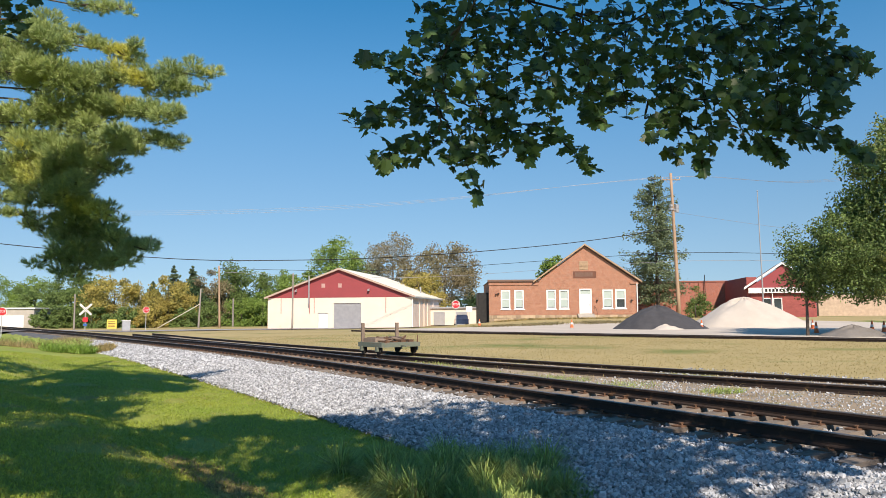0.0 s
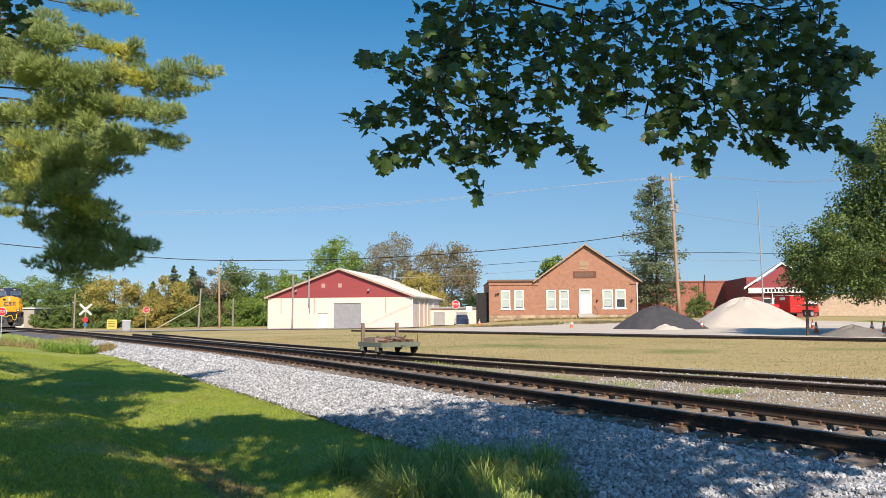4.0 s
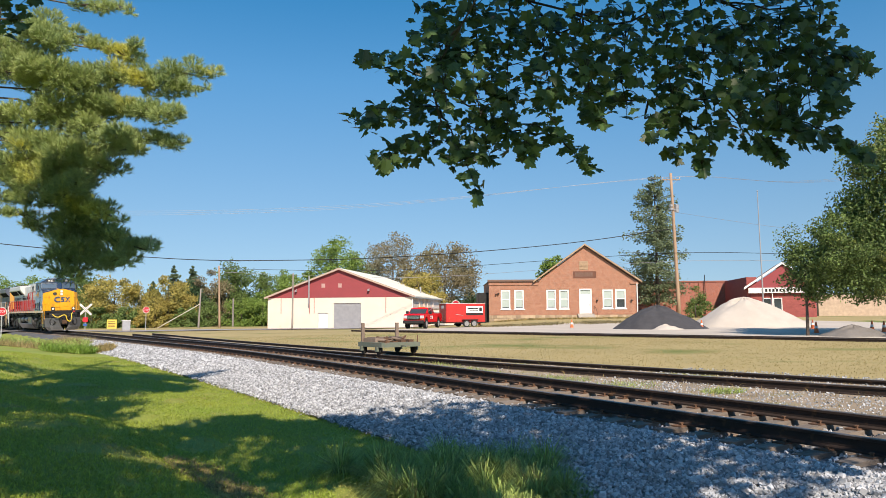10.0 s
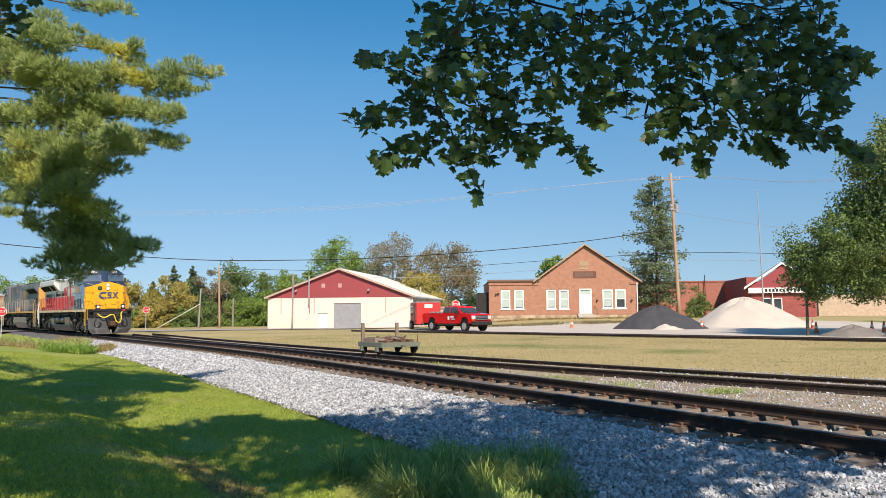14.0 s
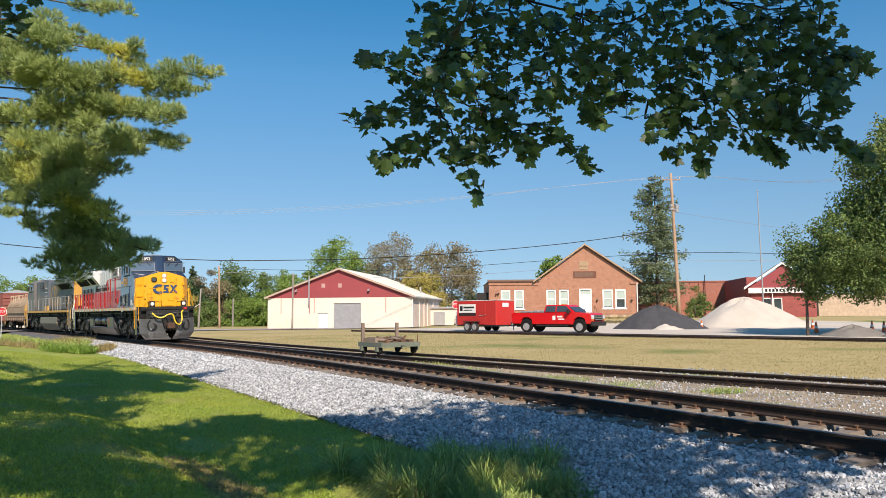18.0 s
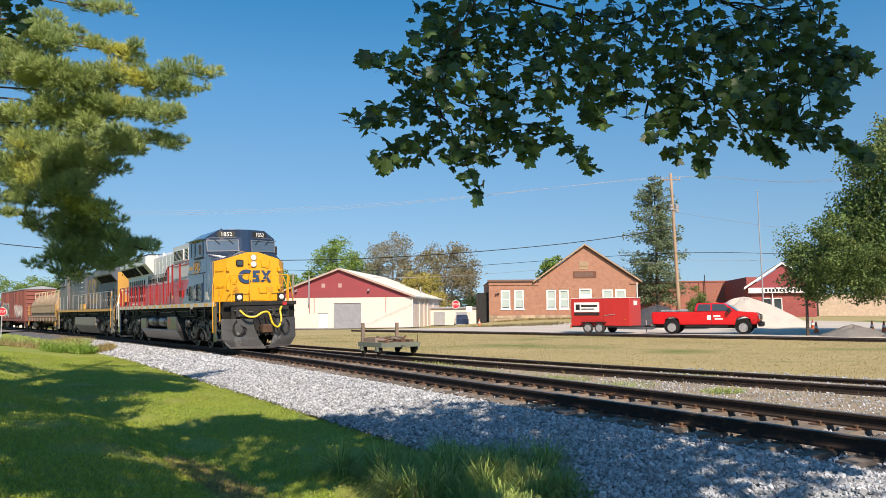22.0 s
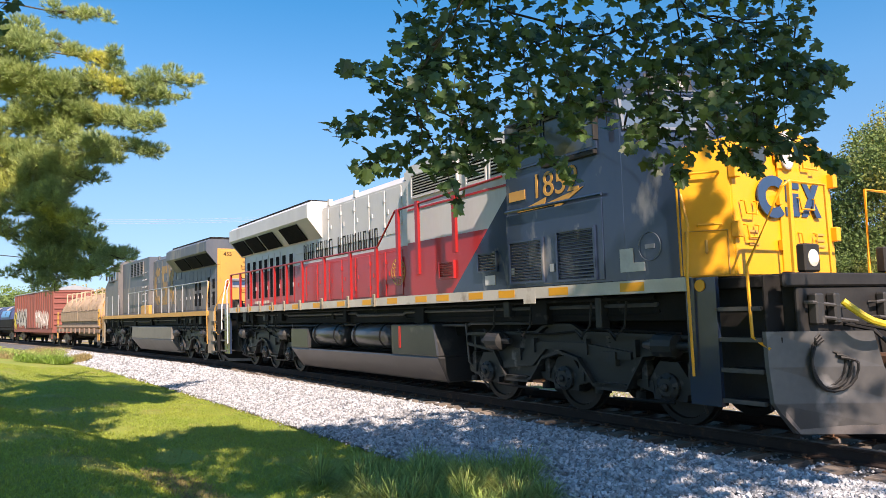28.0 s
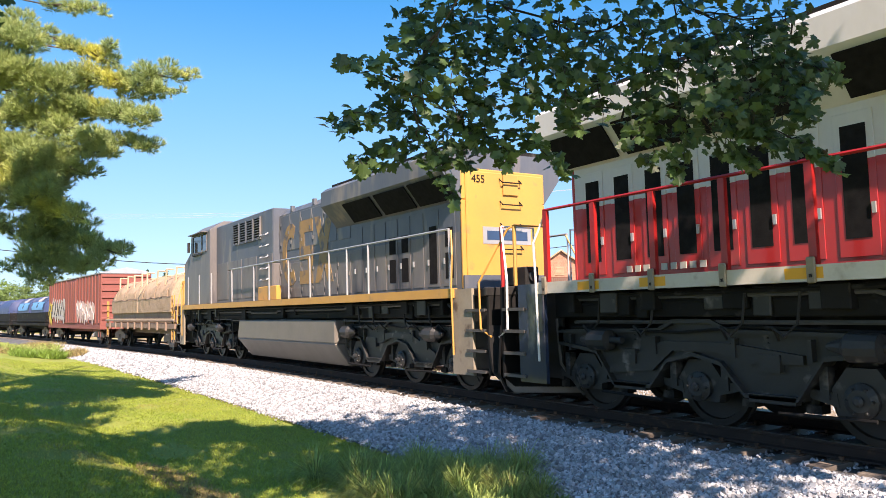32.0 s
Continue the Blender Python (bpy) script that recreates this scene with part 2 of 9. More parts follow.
def soup(name, verts, faces, material, parent=None, smooth=False):
    me = bpy.data.meshes.new(name)
    me.from_pydata(verts.tolist() if hasattr(verts, "tolist") else verts, [], faces.tolist() if hasattr(faces, "tolist") else faces)
    me.validate()
    for m in (material if isinstance(material, (list, tuple)) else [material]):
        me.materials.append(m)
    if smooth:
        me.shade_smooth()
    ob = new(name, me)
    ob.parent = parent
    return ob


def step(a, b, x):
    x = min(1.0, max(0.0, (x - a) / (b - a)))
    return x * x * (3 - 2 * x)


def lettering(name, text, size, material, parent, m, label="", depth=0.004, squeeze=1.0):
    cu = bpy.data.curves.new(name, "FONT")
    cu.body, cu.size, cu.extrude, cu.align_x, cu.align_y = text, size, depth, "CENTER", "CENTER"
    tmp = bpy.data.objects.new("tmp", cu)
    scene.collection.objects.link(tmp)
    bpy.context.view_layer.update()
    me = bpy.data.meshes.new_from_object(tmp)
    bpy.data.objects.remove(tmp)
    bpy.data.curves.remove(cu)
    me.transform(m @ Matrix.Diagonal((squeeze, 1, 1, 1)))
    me.materials.clear()
    me.materials.append(material)
    ob = new(name, me)
    ob.parent = parent
    if label:
        tagged(ob, label)
    return ob


# ---------------------------------------------------------------- lines of the tracks and the lie of the land
NEAR_RAIL, GAUGE, CANT = 8.352, 1.51, 0.025
BEND_FROM, BEND_R, BEND_TO = 14.0, 500.0, 80.0


def main_line(s):
    """The main track's centre at s metres along it, and its heading: the angle from +y towards -x."""
    x0 = NEAR_RAIL + GAUGE / 2
    if s < BEND_FROM:
        return x0, s, 0.0
    a, e = (s - BEND_FROM) / BEND_R, (BEND_TO - BEND_FROM) / BEND_R
    b = min(a, e)
    x, y = x0 - BEND_R * (1 - math.cos(b)), BEND_FROM + BEND_R * math.sin(b)
    if a > e:
        x, y = x - (s - BEND_TO) * math.sin(e), y + (s - BEND_TO) * math.cos(e)
    return x, y, b


def rail_z(s):
    return CANT * GAUGE / 2 - 0.13 * step(25, 55, s)


def on_main(s, w=0.0, h=0.0):
    x, y, a = main_line(s)
    return Vector((x + w * math.cos(a) - h * CANT, y + w * math.sin(a), rail_z(s) + w * CANT + h))


def main_x(y):
    return main_line(y + 0.004 * max(0, y - 40))[0]


def side_line(s):
    """The siding beside the main track, which leaves it far off."""
    x = 12.9 - 0.118 * (s - 22) + 0.0011 * (s - 22) ** 2 if s < 60 else 12.9 - 0.118 * 38 + 0.0011 * 38 ** 2 - (s - 60) * 0.07
    return x, s


def third_line(s):
    return 26.0 + 0.318 * (58.4 - s) * (1 - 0.10 * (58.4 - s) / 40), s


def land(x, y):
    """Height of the ground."""
    d = x - main_x(max(y, -60))
    far = 0.70 * step(40, 54, x) * step(62, 82, 0.5 * x + 0.86 * y) * step(92, 72, y) - 0.45 * step(62, 87, y) - 0.12
    if d > 0:
        z = far + (-0.30 - far) * (1 - step(2.4, 9.0, d))
    else:
        near = -0.62 + 0.42 * step(3.9, 9.5, -d) + 0.25 * step(9, 30, -d)
        z = near + (-0.45 - near) * (1 - step(2.6, 3.6, -d))
        # a shallow grassed ditch with a bank on its far side from the track
        c = 2.35 - 0.30 * max(0.0, y - 13.0) * step(34, 14, y)
        along = step(2.5, 7.5, y) * step(46, 24, y)
        z += along * (-0.17 * math.exp(-((x - c) / 0.85) ** 2) + 0.20 * step(-0.5, 2.2, c - x))
    return z


def strip(name, rows, material, label, category, lift=0.0):
    """A sheet over rows of (x, y) points, lying on the land."""
    n = len(rows[0])
    vs = [(x, y, land(x, y) + lift) for r in rows for x, y in r]
    fs = [(i * n + j, i * n + j + 1, (i + 1) * n + j + 1, (i + 1) * n + j) for i in range(len(rows) - 1) for j in range(n - 1)]
    return tagged(soup(name, vs, fs, material, smooth=True), label, category, kind="structure")


# ---------------------------------------------------------------- ground
def build_ground():
    xs = [-400, -200, -100, -60, -35, -22] + [-14 + 1.0 * i for i in range(12)] + [-2 + 0.4 * i for i in range(20)] + [6 + 1.0 * i for i in range(8)] + [14 + 2.0 * i for i in range(32)] + [82, 95, 120, 170, 260, 420, 700]
    ys = [-300, -120, -60, -30, -18, -10] + [-6 + 1.0 * i for i in range(11)] + [5 + 0.6 * i for i in range(35)] + [26 + 2.0 * i for i in range(45)] + [122, 140, 170, 220, 320, 500, 900]
    n = len(ys)
    vs = [(x, y, land(x, y) + 0.03 * noise.noise(Vector((x * 0.9, y * 0.7, 0))) - 0.02) for x in xs for y in ys]
    fs, slots = [], []
    for i in range(len(xs) - 1):
        for j in range(n - 1):
            fs.append((i * n + j, (i + 1) * n + j, (i + 1) * n + j + 1, i * n + j + 1))
            cx, cy = (xs[i] + xs[i + 1]) / 2, (ys[j] + ys[j + 1]) / 2
            slots.append(1 if cx > main_x(max(cy, -60)) else 0)
    ob = soup("ground", vs, fs, [GRASS, FIELD], smooth=True)
    ob.data.polygons.foreach_set("material_index", slots)
    tagged(ob, "mown green lawn and dry yellowed field grass", "ground", kind="structure")


build_ground()

# bed of crushed stone under the main track
prof = [(-3.75, -0.62), (-2.9, -0.42), (-2.2, -0.28), (-1.75, -0.23), (-1.4, -0.272), (0, -0.275), (1.5, -0.25), (2.1, -0.245), (2.7, -0.33), (3.3, -0.36)]
bed = []
for s in [-30, -20, -12] + [-8 + 1.0 * i for i in range(50)] + [44 + 3 * i for i in range(24)]:
    x, y, a = main_line(s)
    bed.append([(x + d * math.cos(a), y + d * math.sin(a), z + rail_z(s) + 0.03 * noise.noise(Vector((x + d * 1.7, y * 0.8, d)))) for d, z in prof])
n = len(prof)
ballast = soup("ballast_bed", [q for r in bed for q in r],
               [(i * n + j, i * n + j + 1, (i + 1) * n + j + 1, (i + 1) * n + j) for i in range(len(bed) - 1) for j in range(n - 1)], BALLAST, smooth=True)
tagged(ballast, "crushed stone railway ballast bed, dark for the shade between stones", "ballast", kind="structure")

# soil between the tracks and under the siding
strip("track_soil", [[(main_x(s) + 2.6 + (side_line(s)[0] + 1.6 - main_x(s) - 2.6) * k / 6, s) for k in range(7)] for s in range(-20, 60, 3)], DIRT,
      "bare dry soil with gravel and weeds between tracks", "soil", 0.06)
# lot and road beyond the field
strip("gravel_lot", [[(third_line(s)[0] + 0.9 + w * (1 + 2.2 * step(66, 40, s)), s + 0.25 * w) for w in (0, 2, 4, 6, 8, 10, 12)] for s in range(-20, 64, 3)], GRAVEL_LOT,
      "pale dusty gravel lot", "gravel", 0.03)
strip("road", [[(-60 + 8 * i, 95.5 + w - 0.30 * max(0, (-60 + 8 * i) - 20)) for w in (-3.5, -1.2, 1.2, 3.5)] for i in range(15)], ASPHALT, "old grey asphalt village road", "road", 0.05)


# ---------------------------------------------------------------- tracks
def rail_mesh(points, z_low):
    """A rail with foot, web and head along points."""
    sec = [(-0.07, 0), (0.07, 0), (0.07, 0.022), (0.012, 0.04), (0.012, 0.135), (0.036, 0.142), (0.036, 0.172), (0.028, 0.18), (-0.028, 0.18), (-0.036, 0.172),
           (-0.036, 0.142), (-0.012, 0.135), (-0.012, 0.04), (-0.07, 0.022)]
    vs, fs, sl, k = [], [], [], len(sec)
    for i, p in enumerate(points):
        d = (points[min(i + 1, len(points) - 1)] - points[max(i - 1, 0)]).normalized()
        side = Vector((d.y, -d.x, 0))
        vs += [tuple(p + side * u + Vector((0, 0, v - 0.18 + z_low))) for u, v in sec]
    for i in range(len(points) - 1):
        for j in range(k):
            fs.append((i * k + j, i * k + (j + 1) % k, (i + 1) * k + (j + 1) % k, (i + 1) * k + j))
            sl.append(1 if j in (6, 7, 8) else 0)
    me = bpy.data.meshes.new("rail")
    me.from_pydata(vs, [], fs)
    me.materials.append(RAIL), me.materials.append(RAILTOP)
    me.polygons.foreach_set("material_index", sl)
    return me


def sleeper_mesh(seed, half=1.3):
    rnd = random.Random(seed)
    bm = bmesh.new()
    hexa(bm, (-half, half, -0.115, 0.115, -0.16), (-half + 0.01, half - 0.012, -0.108, 0.11, 0.0))
    for v in bm.verts:
        v.co += Vector((rnd.uniform(-0.03, 0.03), rnd.uniform(-0.008, 0.008), rnd.uniform(-0.006, 0.006)))
    me = mesh_of(bm, "sleeper")
    me.materials.append(TIE)
    return me


def plate_mesh():
    bm = boxes((-0.18, 0.18, -0.09, 0.09, 0.0, 0.018), (-0.125, -0.095, -0.05, -0.02, 0.018, 0.05), (0.095, 0.125, 0.02, 0.05, 0.018, 0.05),
               (-0.135, -0.085, -0.055, -0.015, 0.045, 0.058), (0.085, 0.135, 0.015, 0.055, 0.045, 0.058))
    me = mesh_of(bm, "tie_plate")
    me.materials.append(PLATE)
    return me


SLEEPERS = [sleeper_mesh(i) for i in range(6)]
TIE_PLATE = plate_mesh()
main_track = thing("railway_track", Matrix(), "dark rusty steel rails on weathered timber sleepers in grey ballast", "railway track", "tracks", "structure")
pts = [-40 + 4.0 * i for i in range(14)] + [16 + 2.0 * i for i in range(62)]
for w in (-GAUGE / 2, GAUGE / 2):
    part("rail", rail_mesh([on_main(s, w) for s in pts], 0.0), None, main_track)
rnd = random.Random(4)
s = -12.0
while s < 118:
    x, y, a = main_line(s)
    m = Matrix.Translation(on_main(s, rnd.uniform(-0.04, 0.04), -0.197)) @ Euler((0, -CANT, a + rnd.uniform(-0.015, 0.015))).to_matrix().to_4x4()
    ob = part("sleeper", SLEEPERS[rnd.randrange(6)], None, main_track)
    ob.matrix_basis = m
    if -2 < s < 45:
        for w in (-GAUGE / 2, GAUGE / 2):
            q = part("tie_plate", TIE_PLATE, None, main_track)
            q.matrix_basis = Matrix.Translation(on_main(s, w, -0.196)) @ Euler((0, -CANT, a)).to_matrix().to_4x4()
    s += 0.53 + rnd.uniform(-0.03, 0.03)


def plain_track(name, line, s0, s1, z, label, w0=GAUGE, ties=True):
    ob = thing(name, Matrix(), label, "railway track", "tracks", "structure")
    mids = [Vector((*line(s0 + (s1 - s0) * i / 40), 0)) for i in range(41)]
    for q in mids:
        q.z = land(q.x, q.y) + z
    for sg in (-0.5, 0.5):
        row = []
        for i, q in enumerate(mids):
            d = (mids[min(i + 1, 40)] - mids[max(i - 1, 0)]).normalized()
            row.append(q + Vector((d.y, -d.x, 0)) * sg * w0)
        part("rail", rail_mesh(row, 0.0), None, ob)
    if ties:
        k = s0
        while k < s1:
            x, y = line(k)
            x2, y2 = line(k + 0.5)
            o = part("sleeper", SLEEPERS[rnd.randrange(6)], None, ob)
            o.matrix_basis = Matrix.Translation((x, y, land(x, y) + z - 0.19 + rnd.uniform(-0.02, 0.01))) @ Euler((0, 0, math.atan2(-(x2 - x), y2 - y))).to_matrix().to_4x4()
            k += 0.56 + rnd.uniform(-0.05, 0.05)
    return ob


plain_track("side_track", side_line, -14, 64, 0.20, "rusty siding rails on half-buried sleepers in dry soil")
plain_track("yard_track", third_line, 0, 58.4, 0.12, "old rusty rails sunk along the edge of the gravel lot", ties=False)


# ---------------------------------------------------------------- buildings
def gable(bm, u0, u1, z0, ze, zr, y0, y1, um=None, slot=0):
    um = (u0 + u1) / 2 if um is None else um
    prism(bm, [(u0, z0), (u1, z0), (u1, ze), (um, zr), (u0, ze)], 1, y0, y1, slot)


def at_front(p, q, z):
    """A pose at p whose x runs to q along a front, with y going back from it."""
    d = Vector((q[0] - p[0], q[1] - p[1]))
    return Matrix.Translation((p[0], p[1], z)) @ Matrix.Rotation(math.atan2(d.y, d.x), 4, "Z"), d.length


FASCIA = mat("faded tan fascia paint", (0.50, 0.38, 0.30), 0.8, other=(0.36, 0.25, 0.2), scale=2, fine=20, bump=0.2)
VENTPINK = mat("faded pink vent paint", (0.50, 0.30, 0.27), 0.7, other=(0.42, 0.25, 0.22), scale=2, fine=20, bump=0.1)


def build_hall():
    m, wide = at_front((31.0, 99.6), (46.6, 87.0), -0.62)
    hall = thing("storage_hall", m, "cream block storage hall with maroon gable and pale metal roof", "building", kind="")
    deep, e, r = 27.0, 4.12, 7.85
    bm = bmesh.new()
    box(bm, 0, 0.25, 0, deep, 0, e), box(bm, wide - 0.25, wide, 0, deep, 0, e), box(bm, 0.25, wide - 0.25, deep - 0.25, deep, 0, e)
    for a, b, c, d in ((0.25, 5.85 + 1.2, 0, e), (5.85 + 1.2, 8.45, 2.05, e), (8.45, 9.25, 0, e), (9.25, 13.0, 3.35, e), (13.0, wide - 0.25, 0, e)):
        box(bm, a, b, 0, 0.25, c, d)
    part("wall", bm, CREAM, hall)
    bm = bmesh.new()
    prism(bm, [(0.0, e), (wide, e), (wide, e + 0.05), (wide / 2, r), (0, e + 0.05)], 1, -0.03, 0.2)
    part("gable", bm, MAROON, hall, "maroon sheet metal gable")
    for sgn in (0, 1):
        bm = bmesh.new()
        x0, x1 = (-0.35, wide / 2) if sgn == 0 else (wide / 2, wide + 0.35)
        z0, z1 = (e - 0.02, r + 0.08) if sgn == 0 else (r + 0.08, e - 0.02)
        prism(bm, [(x0, z0), (x1, z1), (x1, z1 + 0.14), (x0, z0 + 0.14)], 1, -0.4, deep + 0.3)
        part("roof", bm, ROOFWHITE, hall)
        bm = bmesh.new()
        prism(bm, [(x0, z0 - 0.1), (x1, z1 - 0.1), (x1, z1 + 0.15), (x0, z0 + 0.15)], 1, -0.46, -0.40)
        part("bargeboard", bm, FASCIA, hall)
    door = part("roller_door", boxes((9.25, 13.0, 0.15, 0.2, 0, 3.35)), GREYMETAL, hall, "grey roller door")
    for i in range(16):
        part("slat", boxes((9.25, 13.0, 0.10, 0.14, i * 0.21, i * 0.21 + 0.195)), GREYMETAL, door)
    bm = boxes((7.1, 8.4, 0.1, 0.16, 0, 2.03), (8.2, 8.28, 0.06, 0.1, 0.95, 1.05))
    part("door", bm, WHITE, hall, "plain white door")
    for u in (7.55, 9.85):
        part("vent", boxes((u, u + 0.5, -0.06, -0.03, 5.45, 6.0), (u + 0.06, u + 0.44, -0.08, -0.06, 5.52, 5.6), (u + 0.06, u + 0.44, -0.08, -0.06, 5.68, 5.76), (u + 0.06, u + 0.44, -0.08, -0.06, 5.84, 5.92)), VENTPINK, hall, "louvred gable vent")
    for u in (4.05, 14.1):
        lamp = part("floodlight", boxes((u - 0.12, u + 0.12, -0.45, -0.1, 4.95, 5.15), (u - 0.03, u + 0.03, -0.1, 0, 4.9, 5.3)), GALV, hall)
    for u in (1.9, 5.9, 6.55, 16.4):
        part("stain_pipe", tubes((((u, -0.05, 2.0), (u, -0.05, 4.1)), 0.035)), MAROON, hall)
    part("downpipe", tubes((((wide - 0.05, -0.1, 0.1), (wide - 0.05, -0.1, 4.0)), 0.06)), WHITE, hall)
    part("flue", tubes((((5.95, -0.5, 3.3), (5.95, -0.5, 7.0)), 0.09)), GALV, hall)
    part("gutter", boxes((wide + 0.1, wide + 0.35, -0.3, deep, 3.95, 4.1)), GALV, hall)
    for v in (4.5, 8.0, 11.0, 16.0):
        part("side_pilaster", boxes((wide, wide + 0.12, v, v + 0.35, 0, 3.9)), CREAM, hall)
    part("roof_vent", tubes((((wide - 1.5, 14, 4.6), (wide - 1.5, 14, 5.9)), 0.12)), GALV, hall)


def sash(parent, u0, u1, z0, z1, y, dark=False):
    w = part("window", boxes((u0, u0 + 0.16, y - 0.09, y + 0.05, z0, z1), (u1 - 0.16, u1, y - 0.09, y + 0.05, z0, z1), (u0 + 0.16, u1 - 0.16, y - 0.09, y + 0.05, z1 - 0.2, z1),
                             (u0 + 0.16, u1 - 0.16, y - 0.09, y + 0.05, z0, z0 + 0.14), (u0 + 0.16, u1 - 0.16, y - 0.05, y + 0.04, (z0 + z1) / 2 - 0.06, (z0 + z1) / 2 + 0.06)), WHITE, parent)
    mid = (z0 + z1) / 2
    part("pane", boxes((u0 + 0.16, u1 - 0.16, y, y + 0.02, z0 + 0.14, mid - 0.06)), GLASS, w)
    part("pane", boxes((u0 + 0.16, u1 - 0.16, y, y + 0.02, mid + 0.06, z1 - 0.2)), GLASS, w)
    # added sheet over the panes gives the glass its pale grey-green look
    part("blind", boxes((u0 + 0.17, u1 - 0.17, y - 0.012, y - 0.004, mid + (0.06 if dark else -0.9), z1 - 0.2)), PANEGREEN, w, "pale green sheet for the look of the glass")
    part("sill", boxes((u0 - 0.08, u1 + 0.08, y - 0.2, y + 0.05, z0 - 0.12, z0)), WHITE, w)


PANEGREEN = mat("pale grey-green pane", (0.40, 0.47, 0.43), 0.5, other=(0.32, 0.39, 0.36), scale=2, fine=10, bump=0)
SANDSTONE = mat("rough tan foundation stone", (0.47, 0.36, 0.24), 0.9, other=(0.33, 0.25, 0.17), scale=4, fine=30, bump=0.6, random=0.3)
SHINGLE = mat("brown roof shingles", (0.20, 0.12, 0.09), 0.9, other=(0.14, 0.09, 0.07), scale=2, fine=20, bump=0.4)
CONCRETE = mat("weathered concrete", (0.45, 0.41, 0.36), 0.9, other=(0.34, 0.31, 0.27), scale=1.5, fine=25, bump=0.3)


def build_brick_house():
    m, wide = at_front((49.5, 73.4), (64.6, 64.4), 0.42)
    k = wide / 264.0
    u = lambda px: (px - 866) * k
    h = thing("brick_building", m, "orange-red brick station building with gabled front and white sash windows", "building")
    z = lambda py: (565 - py) * 88 / 1320.0
    e, r, deep = 4.5, 8.75, 12.0
    holes = [(u(887), u(904)), (u(911), u(928)), (u(968), u(985)), (u(990.5), u(1008)), (u(1067.5), u(1086)), (u(1090), u(1109))]
    zb, zt = z(545), z(511)
    door0, door1, doort = u(1026), u(1048), z(510)
    bm = bmesh.new()
    cuts = sorted(holes + [(door0, door1)])
    x = 0.0
    for a, b in cuts:
        box(bm, x, a, 0, 0.35, 0.6, e)
        x = b
    box(bm, x, wide, 0, 0.35, 0.6, e)
    for a, b in holes:
        box(bm, a, b, 0, 0.35, 0.6, zb), box(bm, a, b, 0, 0.35, zt, e)
    box(bm, door0, door1, 0, 0.35, doort, e)
    box(bm, 0, 0.35, 0.35, deep, 0.6, e), box(bm, wide - 0.35, wide, 0.35, deep, 0.6, e), box(bm, 0.35, wide - 0.35, deep - 0.35, deep, 0.6, e)
    part("wall", bm, BRICKM, h)
    g0, g1, gm = u(950), wide, u(1037)
    bm = bmesh.new()
    prism(bm, [(g0, e), (g1, e), (gm, r)], 1, -0.004, 0.35)
    part("gable_wall", bm, BRICKM, h)
    for x0, z0, x1, z1 in ((g0 - 0.4, e - 0.15, gm, r), (gm, r, g1 + 0.45, e - 0.2)):
        bm = bmesh.new()
        prism(bm, [(x0, z0), (x1, z1), (x1, z1 + 0.14), (x0, z0 + 0.14)], 1, -0.2, 2.6)
        part("roof", bm, SHINGLE, h)
        bm = bmesh.new()
        prism(bm, [(x0, z0 + 0.06), (x1, z1 + 0.06), (x1, z1 + 0.25), (x0, z0 + 0.25)], 1, -0.42, -0.35)
        part("bargeboard", bm, PALETAN, h)
    part("flat_roof", boxes((-0.1, g0, -0.1, deep, e, e + 0.08), (-0.15, g0 + 0.4, -0.16, 0.2, e + 0.08, e + 0.3)), SHINGLE, h)
    part("cornice", boxes((-0.05, g0 + 0.3, -0.08, 0, e - 0.35, e - 0.2)), BRICKM, h)
    part("cornice", boxes((g1 - 0.9, g1 + 0.1, -0.14, 0, e - 0.3, e - 0.05)), BRICKM, h)
    for i, (a, b) in enumerate(holes):
        sash(h, a, b, zb, zt, 0.14, dark=(i == 5))
    d = part("door", boxes((door0, door1, -0.06, 0.1, doort - 0.15, doort), (door0, door0 + 0.14, -0.06, 0.1, 0.75, doort - 0.15), (door1 - 0.14, door1, -0.06, 0.1, 0.75, doort - 0.15),
                           (door0 + 0.14, door1 - 0.14, 0.02, 0.08, 0.75, 2.95), (door0 + 0.14, door1 - 0.14, 0.0, 0.08, 2.95, 3.05)), WHITE, h, "white panel door with transom")
    part("transom", boxes((door0 + 0.14, door1 - 0.14, 0.03, 0.06, 3.05, doort - 0.15)), PANEGREEN, d)
    part("door_handle", boxes((door1 - 0.3, door1 - 0.24, -0.04, 0.02, 1.7, 1.85)), GALV, d)
    part("sign_panel", boxes((u(1016), u(1057), -0.05, 0, z(491), z(479))), DARKSIGN, h, "dark wooden name board")
    for i in range(9):
        part("sign_bar", boxes((u(1020) + i * 0.235, u(1020) + i * 0.235 + 0.15, -0.075, -0.05, z(488.5), z(481))), SHINGLE, h)
    part("gable_vent", boxes((u(1027), u(1043), -0.06, 0, z(476), z(461)), *[(u(1028), u(1042), -0.09, -0.06, z(475) + i * 0.15, z(475) + i * 0.15 + 0.09) for i in range(6)]), PALETAN, h, "tan louvred vent")
    part("steps", boxes(*[(door0 - 0.25, door1 + 0.25, -0.35 * (4 - i), -0.35 * (3 - i), -0.3, 0.18 * (i + 1)) for i in range(4)], bevel=0.012), CONCRETE, h, "worn concrete steps")
    part("handrail", tubes((((door1 + 0.35, -1.3, 0), (door1 + 0.35, -1.3, 1.0), (door1 + 0.35, -0.05, 1.6)), 0.03)), BLACK, h)
    part("downpipe", tubes((((wide - 0.1, -0.1, 0.7), (wide - 0.1, -0.1, 4.3)), 0.07)), WHITE, h)
